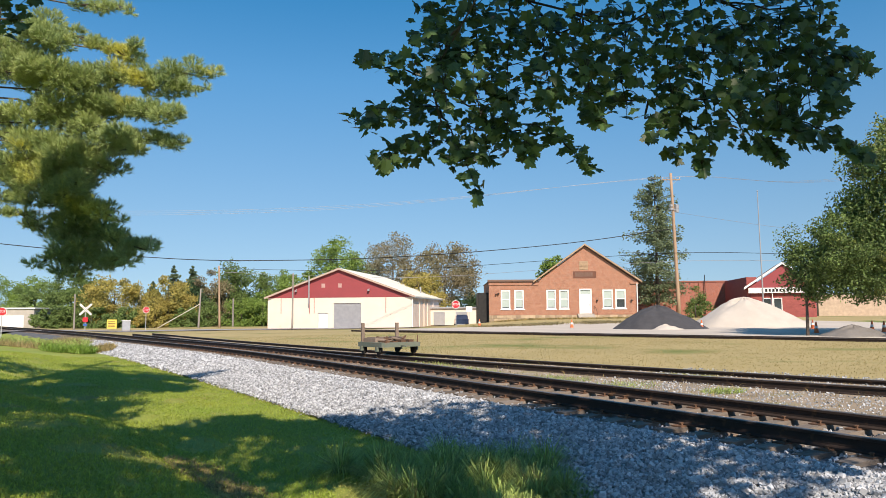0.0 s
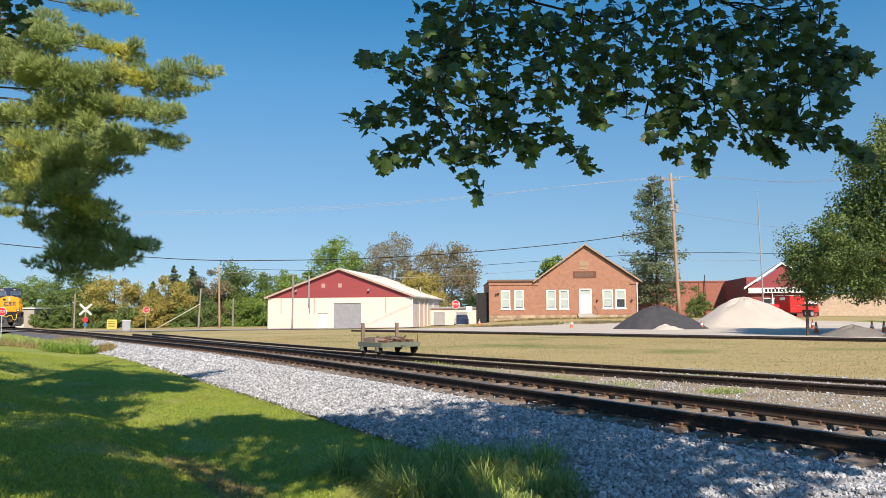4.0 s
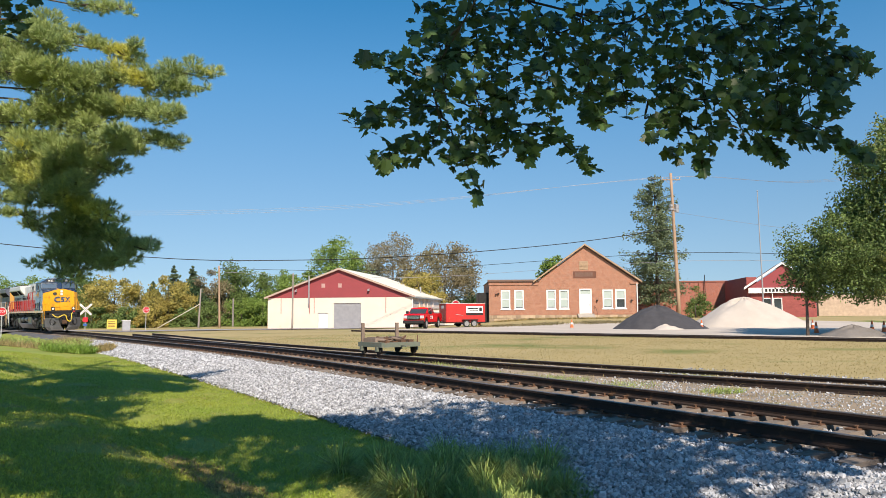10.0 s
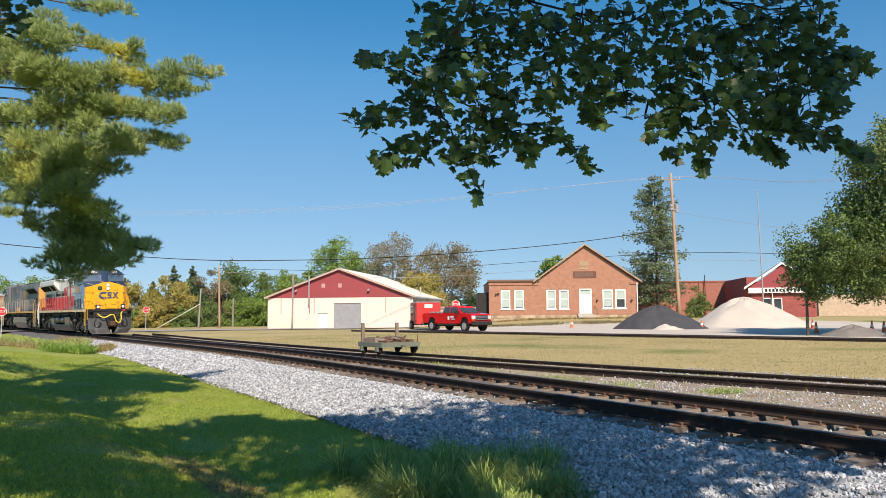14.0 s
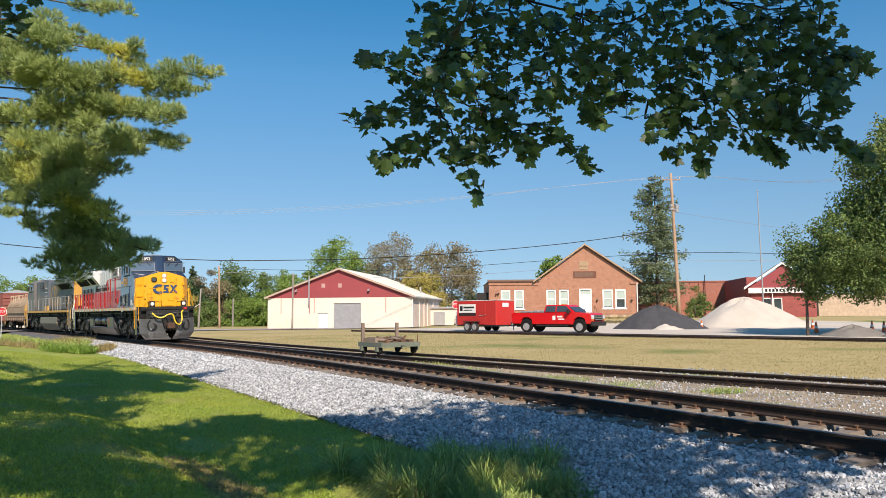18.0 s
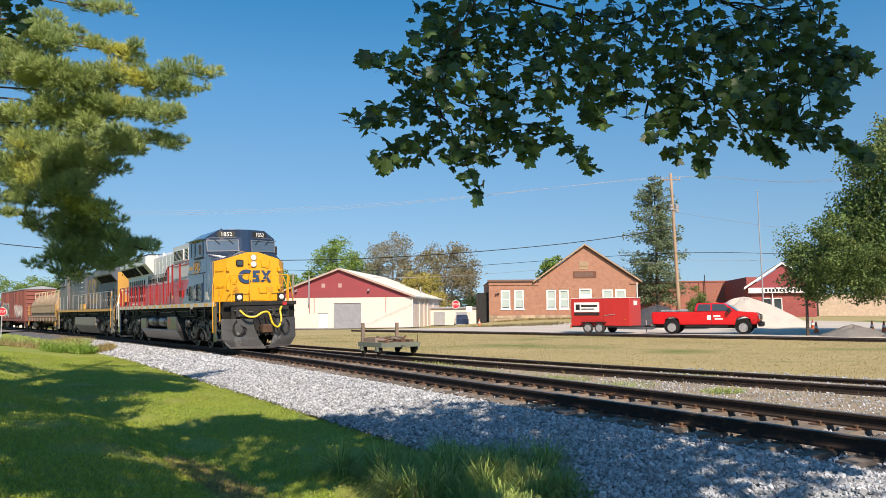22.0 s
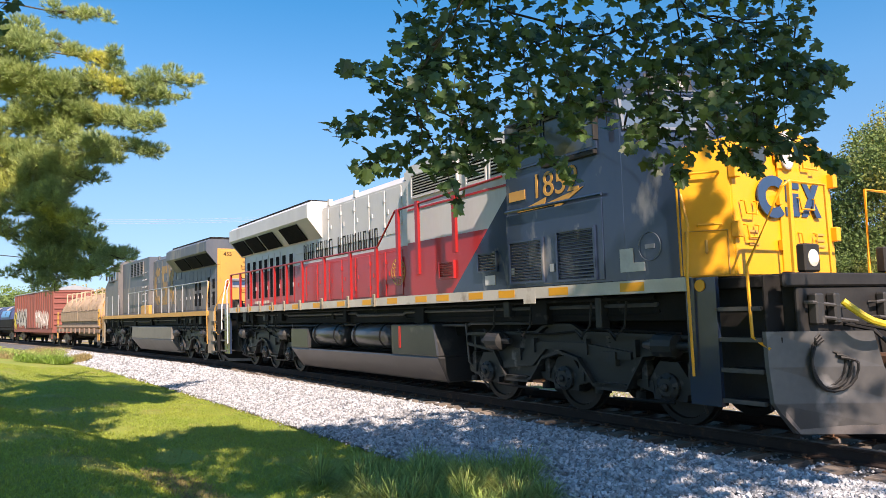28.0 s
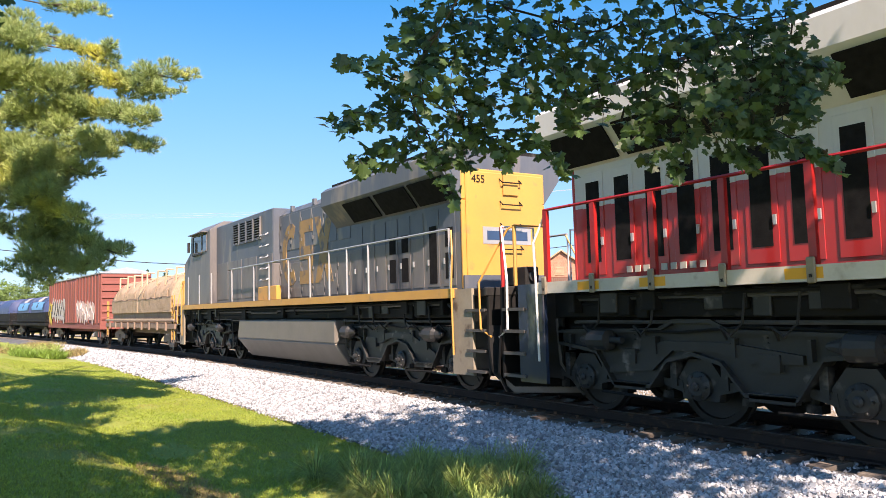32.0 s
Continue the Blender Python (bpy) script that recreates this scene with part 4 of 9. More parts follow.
def make_loco(name, label, lead):
    loco = thing(name, Matrix(), label, "locomotive", "diesel locomotives of the train")
    low, high, side, rail_m, cab_m = (LOCORED, SILVER, NAVY, RAILRED, NAVY) if lead else (OLDGREY, OLDBLUE, OLDGREY, GALV, OLDGREY)
    yel = YELLOW if lead else OLDYELLOW
    # underframe, sills and running gear
    part("underframe", boxes((-1.25, 1.25, -9.9, 9.7, 1.42, 1.80), (-0.9, 0.9, -10.8, 10.6, 1.15, 1.42), bevel=0.02), UNDER, loco)
    for sg in (-1, 1):
        a, b = sorted((sg * 1.44, sg * 1.56))
        s = part("sill", boxes((a, b, -9.9, 9.75, 1.80, 1.975)), SILL if lead else OLDYELLOW, loco)
        a, b = sorted((sg * 1.555, sg * 1.562))
        if lead:
            for y in (-9.0, -7.5, -6.2, -5.3, -4.2, -3.4, -2.2, -1.0, 0.4, 1.9, 3.4, 5.3, 7.4, 8.6):
                part("reflector", boxes((a, b, y - 0.22, y + 0.22, 1.83, 1.95)), YELLOW, s)
            part("number_plate_bar", boxes((a, b, -6.95, -6.65, 1.72, 1.96)), SILL, s)
        a, b = sorted((sg * 1.05, sg * 1.44))
        part("walkway", boxes((a, b, -9.85, 9.7, 1.93, 1.965)), UNDER, loco)
        rr = random.Random(5)
        for k in range(4):
            z0, pts = 1.74 - 0.09 * k, []
            for j in range(9):
                pts.append((sg * (1.34 - 0.05 * k), -9.2 + 2.3 * j, z0))
                if rr.random() < 0.45:
                    z0 += rr.uniform(-0.07, 0.06)
                    pts.append((sg * (1.34 - 0.05 * k), -9.1 + 2.3 * j, z0))
            part("pipe", tubes((pts, rr.uniform(0.014, 0.034)), n=6), DAMPER if k % 2 else UNDER, loco)
        for k in range(16):
            y, h, w_ = rr.uniform(-9.2, 9.2), rr.uniform(0.1, 0.3), rr.uniform(0.06, 0.2)
            a, b = sorted((sg * 1.2, sg * rr.uniform(1.3, 1.42)))
            part("equipment_box", boxes((a, b, y - w_, y + w_, 1.62 - h, 1.78), bevel=0.015), UNDER if k % 3 else TRUCKIRON, loco)
        for yc in (-7.09, 7.08):
            for dy in (-1.6, -0.9, 0.5, 1.5):
                x0, y0 = sg * 1.36, yc + dy
                part("brake_hose", tubes((((x0, y0, 1.7), (x0, y0 + 0.05, 1.35), (x0 + sg * 0.03, y0 + 0.2, 1.2), (x0, y0 + 0.36, 1.3), (sg * 1.2, y0 + 0.4, 1.15)), 0.018), n=6), BLACK, loco)
    for yc in (-7.09, 7.08):
        running_gear(loco, yc, 1 if lead else -1)
    # tank
    if lead:
        bm = bmesh.new()
        hexa(bm, (-1.05, 1.05, -3.55, 4.1, 0.22), (-1.42, 1.42, -3.75, 4.1, 0.75))
        bmesh.ops.bevel(bm, geom=bm.edges[:], offset=0.03, segments=1, affect="EDGES")
        tank = part("fuel_tank", bm, TANKGREY, loco, "dusty grey fuel tank, darkened for tree shade")
        bm = bmesh.new()
        hexa(bm, (-1.42, 1.42, -3.75, -1.85, 0.75), (-1.42, 1.42, -3.6, -1.85, 1.40))
        bmesh.ops.bevel(bm, geom=bm.edges[:], offset=0.03, segments=1, affect="EDGES")
        part("filler_box", bm, TANKGREY, tank)
        part("rear_box", boxes((-1.42, 1.42, 2.85, 4.1, 0.75, 1.3), bevel=0.03), TANKGREY, tank)
        part("middle_box", boxes((-0.75, 0.75, -1.85, 2.85, 0.75, 1.4)), UNDER, tank)
        for sg in (-1, 1):
            for y0, y1 in ((-1.62, 0.32), (0.85, 2.72)):
                bm = lathe(bmesh.new(), [(0.12, y0), (0.23, y0 + 0.05), (0.285, y0 + 0.16), (0.285, y1 - 0.16), (0.23, y1 - 0.05), (0.12, y1)], 1, (sg * 1.13, 0, 1.13), 24)
                c = part("air_reservoir", bm, TANKGREY, tank, smooth=True)
                for y in (y0 + 0.3, y1 - 0.3):
                    bm = lathe(bmesh.new(), [(0.29, -0.03), (0.297, -0.03), (0.297, 0.03), (0.29, 0.03)], 1, (sg * 1.13, y, 1.13), 20)
                    part("strap", bm, UNDER, c)
            a, b = sorted((sg * 1.42, sg * 1.43))
            part("fuel_gauge", boxes((a, b, -2.28, -2.2, 0.9, 1.36)), LOCORED, tank, "red-edged fuel gauge")
            part("fuel_cap", lathe(bmesh.new(), [(0.09, 0), (0.1, 0.06), (0.06, 0.12)], 0, (sg * 1.3, -3.0, 1.5), 12), LOCORED, tank, "red fuel filler cap")
    else:
        bm = bmesh.new()
        hexa(bm, (-1.0, 1.0, -3.1, 4.3, 0.22), (-1.42, 1.42, -3.3, 4.3, 0.8))
        hexa(bm, (-1.42, 1.42, -3.3, 4.3, 0.8), (-1.42, 1.42, -3.1, 4.3, 1.38))
        bmesh.ops.bevel(bm, geom=bm.edges[:], offset=0.03, segments=1, affect="EDGES")
        part("fuel_tank", bm, TANKPALE, loco, "dusty pale grey fuel tank")
    # hood
    red = 3.10
    part("hood_side", boxes((-1.05, 1.05, -2.4, 9.35, 1.97, red)), low, loco)
    bm = bmesh.new()
    prism(bm, [(-1.05, red), (1.05, red), (1.05, 4.52), (0.86, 4.70), (-0.86, 4.70), (-1.05, 4.52)], 1, -2.4, 9.35)
    part("hood_top", bm, high, loco)
    w = 1.26
    if lead:
        for nm, mt, o in (("hood_side", low, [(-2.4, 1.97), (-4.08, 1.97), (-5.33, red), (-2.4, red)]), ("hood_top", high, [(-2.4, red), (-5.33, red), (-6.2, 3.88), (-6.2, 4.76), (-2.4, 4.74)]),
                          ("hood_side", NAVY, [(-4.08, 1.97), (-6.2, 1.97), (-6.2, 3.88), (-5.33, red)])):
            bm = bmesh.new()
            prism(bm, o, 0, -w, w)
            part(nm, bm, mt, loco)
    else:
        part("hood_side", boxes((-w, w, -6.2, -0.35, 1.97, red), bevel=0.02), low, loco)
        part("hood_top", boxes((-w, w, -6.2, -0.35, red, 4.78), bevel=0.03), high, loco)
    # radiator wings at the rear
    bm = bmesh.new()
    prism(bm, [(1.06, 3.72), (1.5, 4.26), (1.5, 4.62), (1.36, 4.72), (-1.36, 4.72), (-1.5, 4.62), (-1.5, 4.26), (-1.06, 3.72)], 1, 2.6 if lead else 3.75, 9.72 if lead else 9.40)
    wing = part("radiator_housing", bm, high if lead else OLDBLUE, loco)
    part("radiator_top", boxes((-1.3, 1.3, 2.9 if lead else 4.0, 9.4, 4.72, 4.80)), UNDER, wing)
    for sg in (-1, 1):
        for y0, y1 in ((8.3, 9.5), (6.95, 8.12), (5.5, 6.75), (3.5, 4.9)) if lead else ((8.0, 9.3), (6.5, 7.85), (4.9, 6.3)):
            bm = bmesh.new()
            prism(bm, [(sg * 1.11, 3.765), (sg * 1.45, 4.185), (sg * 1.475, 4.17), (sg * 1.135, 3.745)], 1, y0, y1)
            part("screen", bm, SCREEN, wing)
        for y in (8.95, 8.35, 7.75, 7.2, 6.65, 6.1, 5.55, 4.95):
            a, b = sorted((sg * 1.05, sg * 1.062))
            d = part("vent_door", boxes((a, b, y - 0.22, y + 0.22, 2.05, 3.09), bevel=0.004), low, loco)
            part("door_top", boxes((a, b, y - 0.22, y + 0.22, 3.09, 3.62), bevel=0.004), high, d)
            a, b = sorted((sg * 1.058, sg * 1.068))
            for z0, z1 in ((2.25, 3.48),) if lead else ((2.2, 2.72), (2.84, 3.22)) if y in (8.95, 7.2, 6.65) else ((2.12, 3.3),) if y == 8.35 else ():
                part("vent_screen", boxes((a, b, y - 0.14, y + 0.14, z0, z1)), SCREEN, d)
            a, b = sorted((sg * 1.062, sg * 1.085))
            part("latch", boxes((a, b, y - 0.2, y - 0.16, 2.5, 2.62)), GALV, d)
    # hood doors
    lo, hi = door_mesh("hood_door", 0.72, 1.0, low), door_mesh("hood_door", 0.72, 1.05, high)
    for sg in (-1, 1):
        for i in range(8):
            y = 4.15 - 0.80 * i
            for me, z in ((lo, 2.03), (hi, 3.42)):
                o = part("hood_door", me, None, loco)
                o.location = (sg * 1.052, y, z)
        for y in (-2.0, 0.6, 2.2):
            part("lift_lug", boxes((sg * 1.0 - 0.05, sg * 1.0 + 0.05, y - 0.06, y + 0.06, 4.55, 4.72)), high, loco)
        # equipment boxes and their grilles beside the walkway
        x = sg * 1.262
        if lead:
            grille(loco, x, -4.2, -3.72, 2.30, 2.58, LOCORED, 6, "red_grille", "", LOCORED)
            grille(loco, x, -5.58, -5.04, 2.34, 2.64, NAVY, 6, "grille", "", NAVY)
            part("sticker", boxes((x - 0.01, x + 0.01, -5.5, -5.2, 2.08, 2.25)), PAPER, loco)
            grille(loco, x, -4.4, -2.7, 4.05, 4.5, SILVER, 8)
            grille(loco, x, -5.35, -4.75, 4.0, 4.5, SILVER, 8)
            grille(loco, x, -6.05, -5.5, 4.0, 4.5, SILVER, 8)
            part("hood_line", boxes((x - 0.012, x + 0.012, -6.1, -2.45, 3.78, 3.82)), LOCORED, loco, "thin red line")
        else:
            for y in (-1.7, -2.4, -3.1, -3.8):
                grille(loco, x, y - 0.27, y + 0.27, 3.95, 4.6, OLDBLUE, 8)
            for y in (-5.4, -3.9, -2.4, -1.0):
                part("hood_door", boxes((x - 0.012, x + 0.012, y - 0.6, y + 0.6, 2.1, 3.4), bevel=0.004), OLDGREY, loco)
            part("battery_box", boxes((min(x, sg * 1.42), max(x, sg * 1.42), -1.25, 0.3, 1.97, 2.4), bevel=0.02), OLDYELLOW, loco)
            for zz in (2.6, 2.95, 3.3, 3.65, 4.0):
                part("rung", tubes((((x, -1.35, zz + 0.05), (x + sg * 0.08, -1.35, zz), (x + sg * 0.08, -0.75, zz), (x, -0.75, zz + 0.05)), 0.016), n=5), GALV, loco)
    # exhaust and roof things
    part("exhaust_stack", boxes((-0.4, 0.4, -0.3, 0.9, 4.70, 4.86), bevel=0.03), UNDER, loco)
    part("roof_hatch", boxes((-0.7, 0.7, -1.9, -0.7, 4.70, 4.76), bevel=0.02), high, loco)
    # cab: swept windshields under a tall arched roof
    bm = bmesh.new()
    plan = [(-1.5, -6.2), (-1.5, -8.87), (-0.16, -9.40), (0.16, -9.40), (1.5, -8.87), (1.5, -6.2)]
    low_v = [bm.verts.new((x, y, 1.97)) for x, y in plan]
    sill_v = [bm.verts.new((x, y, 4.0)) for x, y in plan]
    eave_v = [bm.verts.new((x, y + (0.10 if y < -8 else 0), 4.70)) for x, y in plan]
    crown_v = [bm.verts.new((x, y, 5.03)) for x, y in ((-0.98, -6.2), (-0.98, -8.97), (-0.16, -9.28), (0.16, -9.28), (0.98, -8.97), (0.98, -6.2))]
    for a, b in ((low_v, sill_v), (sill_v, eave_v), (eave_v, crown_v)):
        for k in range(6):
            bm.faces.new((a[k], a[(k + 1) % 6], b[(k + 1) % 6], b[k]))
    bm.faces.new(crown_v), bm.faces.new(low_v[::-1])
    bmesh.ops.recalc_face_normals(bm, faces=bm.faces[:])
    bmesh.ops.bevel(bm, geom=bm.edges[:], offset=0.02, segments=1, affect="EDGES")
    cab = part("cab", bm, cab_m, loco)
    for sx in (-1, 1):
        # a windshield lies on its swept wall: u runs outwards, v up
        def on_front(u, v, out=0.0):
            return Vector((sx * (0.16 + 1.34 * u - 0.0 * v), -9.40 + 0.53 * u + 0.10 * v / 0.70 - 0.93 * out, 4.0 + v + 0.13 * out)) + Vector((sx * 0.36 * out, 0, 0))
        def slab(u0, u1, v0, v1, o0, o1, into):
            c = [[into.verts.new(on_front(u, v, o)) for u, v in ((u0, v0), (u1, v0), (u1, v1), (u0, v1))] for o in (o0, o1)]
            into.faces.new(c[0]), into.faces.new(c[1][::-1])
            for k in range(4):
                into.faces.new((c[0][k], c[1][k], c[1][(k + 1) % 4], c[0][(k + 1) % 4]))
            bmesh.ops.recalc_face_normals(into, faces=into.faces[:])
            return into
        part("windshield", slab(0.10, 0.95, 0.13, 0.55, -0.01, 0.02, bmesh.new()), WINDSHIELD, cab)
        fr = bmesh.new()
        for q in ((0.07, 0.98, 0.55, 0.59), (0.07, 0.98, 0.09, 0.13), (0.07, 0.10, 0.13, 0.55), (0.95, 0.98, 0.13, 0.55)):
            slab(*q, -0.01, 0.045, fr)
        part("windshield_rim", fr, NAVYTRIM if lead else OLDBLUE, cab)
        for u in (0.3, 0.68):
            part("wiper", tubes(((on_front(u + 0.08, 0.62, 0.05), on_front(u - 0.08, 0.40, 0.05)), 0.012), n=5), BLACK, cab)
        part("grab_rail", tubes(([on_front(0.15, 0.66, 0.0), on_front(0.15, 0.67, 0.07), on_front(0.88, 0.67, 0.07), on_front(0.88, 0.66, 0.0)], 0.012), n=5), NAVYTRIM, cab)
        nb = bmesh.new()
        slab(0.16, 0.66, 0.69, 0.94, -0.12, 0.03, nb)
        nb = part("number_board", nb, BLACK, cab, "black number board")
        way = (on_front(0.7, 0.8) - on_front(0.2, 0.8)).normalized() * sx
        up = Vector((0, 0.14, 0.99)).normalized()
        turn = Matrix.Translation(on_front(0.41, 0.815, 0.036)) @ Matrix((way, up, way.cross(up))).transposed().to_4x4()
        lettering("board_number", "1852" if lead else "455", 0.24, WHITE, nb, turn)
        # side windows, doors and mirrors
        for y0, y1 in ((-6.62, -7.16), (-7.26, -8.38)):
            a, b = sorted((sx * 1.46, sx * 1.512))
            w = part("side_window", boxes((a, b, y1, y0, 3.96, 4.58), bevel=0.01), GLASS, cab)
            t = 0.035
            a, b = sorted((sx * 1.49, sx * 1.53))
            part("window_rim", boxes((a, b, y1 - t, y0 + t, 4.58, 4.58 + t), (a, b, y1 - t, y0 + t, 3.96 - t, 3.96), (a, b, y1 - t, y1, 3.96, 4.58), (a, b, y0, y0 + t, 3.96, 4.58)), cab_m, w)
        part("window_shade", boxes((min(sx * 1.45, sx * 1.72), max(sx * 1.45, sx * 1.72), -8.45, -6.5, 4.63, 4.66)), cab_m, cab)
        part("mirror", boxes((sx * 1.66 - 0.05, sx * 1.66 + 0.05, -8.56, -8.52, 4.0, 4.4), bevel=0.01), BLACK, cab)
        part("arm_rest", boxes((min(sx * 1.48, sx * 1.56), max(sx * 1.48, sx * 1.56), -8.4, -7.2, 3.84, 3.91), bevel=0.01), BLACK, cab)
        if lead:
            x = sx * 1.505
            grille(cab, x, -7.12, -6.32, 2.08, 2.72, NAVY, 14, "intake_grille")
            grille(cab, x, -8.28, -7.5, 2.06, 2.78, NAVY, 14, "intake_grille")
            part("access_panel", boxes((x - 0.012, x + 0.012, -8.45, -6.2, 2.02, 3.20), bevel=0.004), NAVY, cab)
            part("rail_bar", tubes((((sx * 1.56, -6.25, 3.25), (sx * 1.56, -8.5, 3.24)), 0.025), n=6), NAVY, cab)
            turn = Matrix.Translation((sx * 1.512, -7.45, 3.56)) @ Matrix.Rotation(radians(-90 if sx < 0 else 90), 4, "Z") @ Matrix.Rotation(radians(90), 4, "X")
            lettering("cab_number", "1852", 0.56, OLDYELLOW, cab, turn, "ochre cab number")
            part("owner_bar", boxes((x - 0.008, x + 0.008, -6.72, -6.3, 3.42, 3.58)), OLDYELLOW, cab)
            bolt = bmesh.new()
            prism(bolt, [(-6.5, 3.22), (-7.25, 3.38), (-7.2, 3.27), (-8.1, 3.42), (-7.4, 3.12), (-7.45, 3.23)], 0, x - 0.008, x + 0.008)
            part("lightning_stripe", bolt, OLDYELLOW, cab)
            part("round_emblem", tubes(([(x + sx * 0.004, -9.3 + 0.19 * math.cos(radians(15 * k)), 2.42 + 0.19 * math.sin(radians(15 * k))) for k in range(25)], 0.006), n=4), NAVYTRIM, cab, "thin pale ring emblem")
            part("emblem_bar", boxes((x - 0.006, x + 0.006, -9.38, -9.22, 2.39, 2.45)), NAVYTRIM, cab)
            part("sticker", boxes((x - 0.008, x + 0.008, -9.0, -8.76, 2.1, 2.42), (x - 0.008, x + 0.008, -9.2, -9.0, 2.1, 2.22)), PAPER, cab)
            for y in (-6.35, -7.35):
                part("latch", boxes((x - 0.03, x + 0.03, y - 0.05, y + 0.05, 2.2, 2.32)), GALV, cab)
    part("roof_box", boxes((-0.45, 0.25, -8.5, -7.6, 5.0, 5.12), bevel=0.03), GALV, cab)
    part("horn", tubes((((0.1, -7.0, 5.06), (0.1, -7.5, 5.1)), 0.06)), GALV, cab)
    part("antenna", tubes((((-0.75, -8.5, 5.0), (-0.75, -8.5, 5.12)), 0.04)), BLACK, cab)
    # nose: a blue body behind a faceted yellow front
    bm = bmesh.new()
    prism(bm, [(-8.6, 1.97), (-9.82, 1.97), (-9.82, 3.60), (-8.85, 4.02), (-8.6, 4.02)], 0, -1.495, 1.495)
    part("nose_body", bm, cab_m, loco)
    bm = bmesh.new()
    ring = [(-1.52, -9.78), (-1.10, -10.32), (1.10, -10.32), (1.52, -9.78)]
    low_v = [bm.verts.new((x, y, 1.97)) for x, y in ring]
    mid_v = [bm.verts.new((x, y + 0.02, z)) for (x, y), z in zip(ring, (3.62, 3.73, 3.73, 3.62))]
    peak = [bm.verts.new((-0.24, -10.30, 3.99)), bm.verts.new((0.24, -10.30, 3.99))]
    back = [bm.verts.new((0.24, -9.25, 4.12)), bm.verts.new((-0.24, -9.25, 4.12))]
    for a, b in ((0, 1), (2, 3), (3, 0)):
        bm.faces.new((low_v[a], low_v[b], mid_v[b], mid_v[a]))
    bm.faces.new((low_v[1], low_v[2], mid_v[2], peak[1], peak[0], mid_v[1]))
    bm.faces.new(low_v[::-1])
    slope_l, slope_r = bm.faces.new((mid_v[0], mid_v[1], peak[0], back[1])), bm.faces.new((mid_v[2], mid_v[3], back[0], peak[1]))
    ridge, rear = bm.faces.new((peak[0], peak[1], back[0], back[1])), bm.faces.new((mid_v[3], mid_v[0], back[1], back[0]))
    for q in (slope_l, slope_r, ridge, rear):
        q.material_index = 1
    bmesh.ops.recalc_face_normals(bm, faces=bm.faces[:])
    bmesh.ops.bevel(bm, geom=bm.edges[:], offset=0.02, segments=2, affect="EDGES", material=0)
    nose = part("nose", bm, [yel, cab_m], loco, "orange-yellow short nose")
    f = -10.33
    part("nose_door", boxes((-0.15, 0.52, f - 0.012, f + 0.02, 2.02, 3.82), bevel=0.006), yel, nose)
    w = part("nose_window", boxes((-0.72, -0.42, f - 0.025, f + 0.02, 3.42, 3.68), bevel=0.05), BLACK, nose)
    part("pane", boxes((-0.68, -0.46, f - 0.03, f - 0.02, 3.46, 3.64)), GLASS, w)
    part("lamp_housing", boxes((-0.17, 0.15, f - 0.04, f + 0.02, 3.36, 3.93), bevel=0.03), yel, nose)
    for z in (3.50, 3.77):
        lamp = part("headlight", lathe(bmesh.new(), [(0.07, -0.01), (0.125, -0.01), (0.125, 0.05), (0.07, 0.05)], 1, (-0.01, f - 0.06, z), 18), GALV, nose, "pale headlight with a faint added glow")
        part("lens", lathe(bmesh.new(), [(0.03, -0.025), (0.105, -0.012), (0.105, 0.02)], 1, (-0.01, f - 0.062, z), 18), LAMPGLASS, lamp)
    for x0, z0, x1, z1 in ((0.3, 3.42, 0.68, 3.66), (-0.98, 2.75, -0.72, 2.92), (0.2, 2.35, 0.55, 2.55), (0.2, 2.86, 0.55, 3.02), (-0.95, 2.45, -0.72, 2.62)):
        part("grab_iron", tubes((((x0, f - 0.01, z1), (x0, f - 0.07, z1 - 0.02), (x0 + 0.03, f - 0.07, z0), (x1 - 0.03, f - 0.07, z0), (x1, f - 0.07, z1 - 0.02), (x1, f - 0.01, z1)), 0.014), n=6), yel, nose)
    for z in (2.3, 2.9, 3.5):
        part("hinge", boxes((-0.22, -0.16, f - 0.05, f, z, z + 0.14)), yel, nose)
    if lead:
        logo = bmesh.new()
        for k in range(20):
            a0, a1 = radians(52 + k * 12.8), radians(52 + (k + 1) * 12.8)
            def q(a, r, w):
                return (-0.30 + (0.32 + w) * r * math.cos(a), 3.0 + (0.26 + w) * r * math.sin(a))
            prism(logo, [q(a0, 0.56, 0), q(a1, 0.56, 0), q(a1, 1, 0.02), q(a0, 1, 0.02)], 1, f - 0.03, f - 0.006)
        part("logo_ring", logo, LOGOBLUE, nose, "dark blue logo shape")
        for o in ([(-0.2, 2.76), (0.14, 2.76), (0.14, 3.07), (-0.02, 3.07), (-0.02, 3.13), (0.16, 3.13), (0.16, 3.24), (-0.18, 3.24), (-0.18, 2.95), (-0.02, 2.95), (-0.02, 2.88), (-0.2, 2.88)],
                  [(0.2, 2.76), (0.34, 2.76), (0.46, 2.92), (0.58, 2.76), (0.72, 2.76), (0.53, 3.01), (0.70, 3.24), (0.56, 3.24), (0.46, 3.10), (0.36, 3.24), (0.22, 3.24), (0.39, 3.01)]):
            bm = bmesh.new()
            prism(bm, [(0.88 * x + 0.12, z) for x, z in o], 1, f - 0.03, f - 0.006)
            part("logo_block", bm, LOGOBLUE, nose)
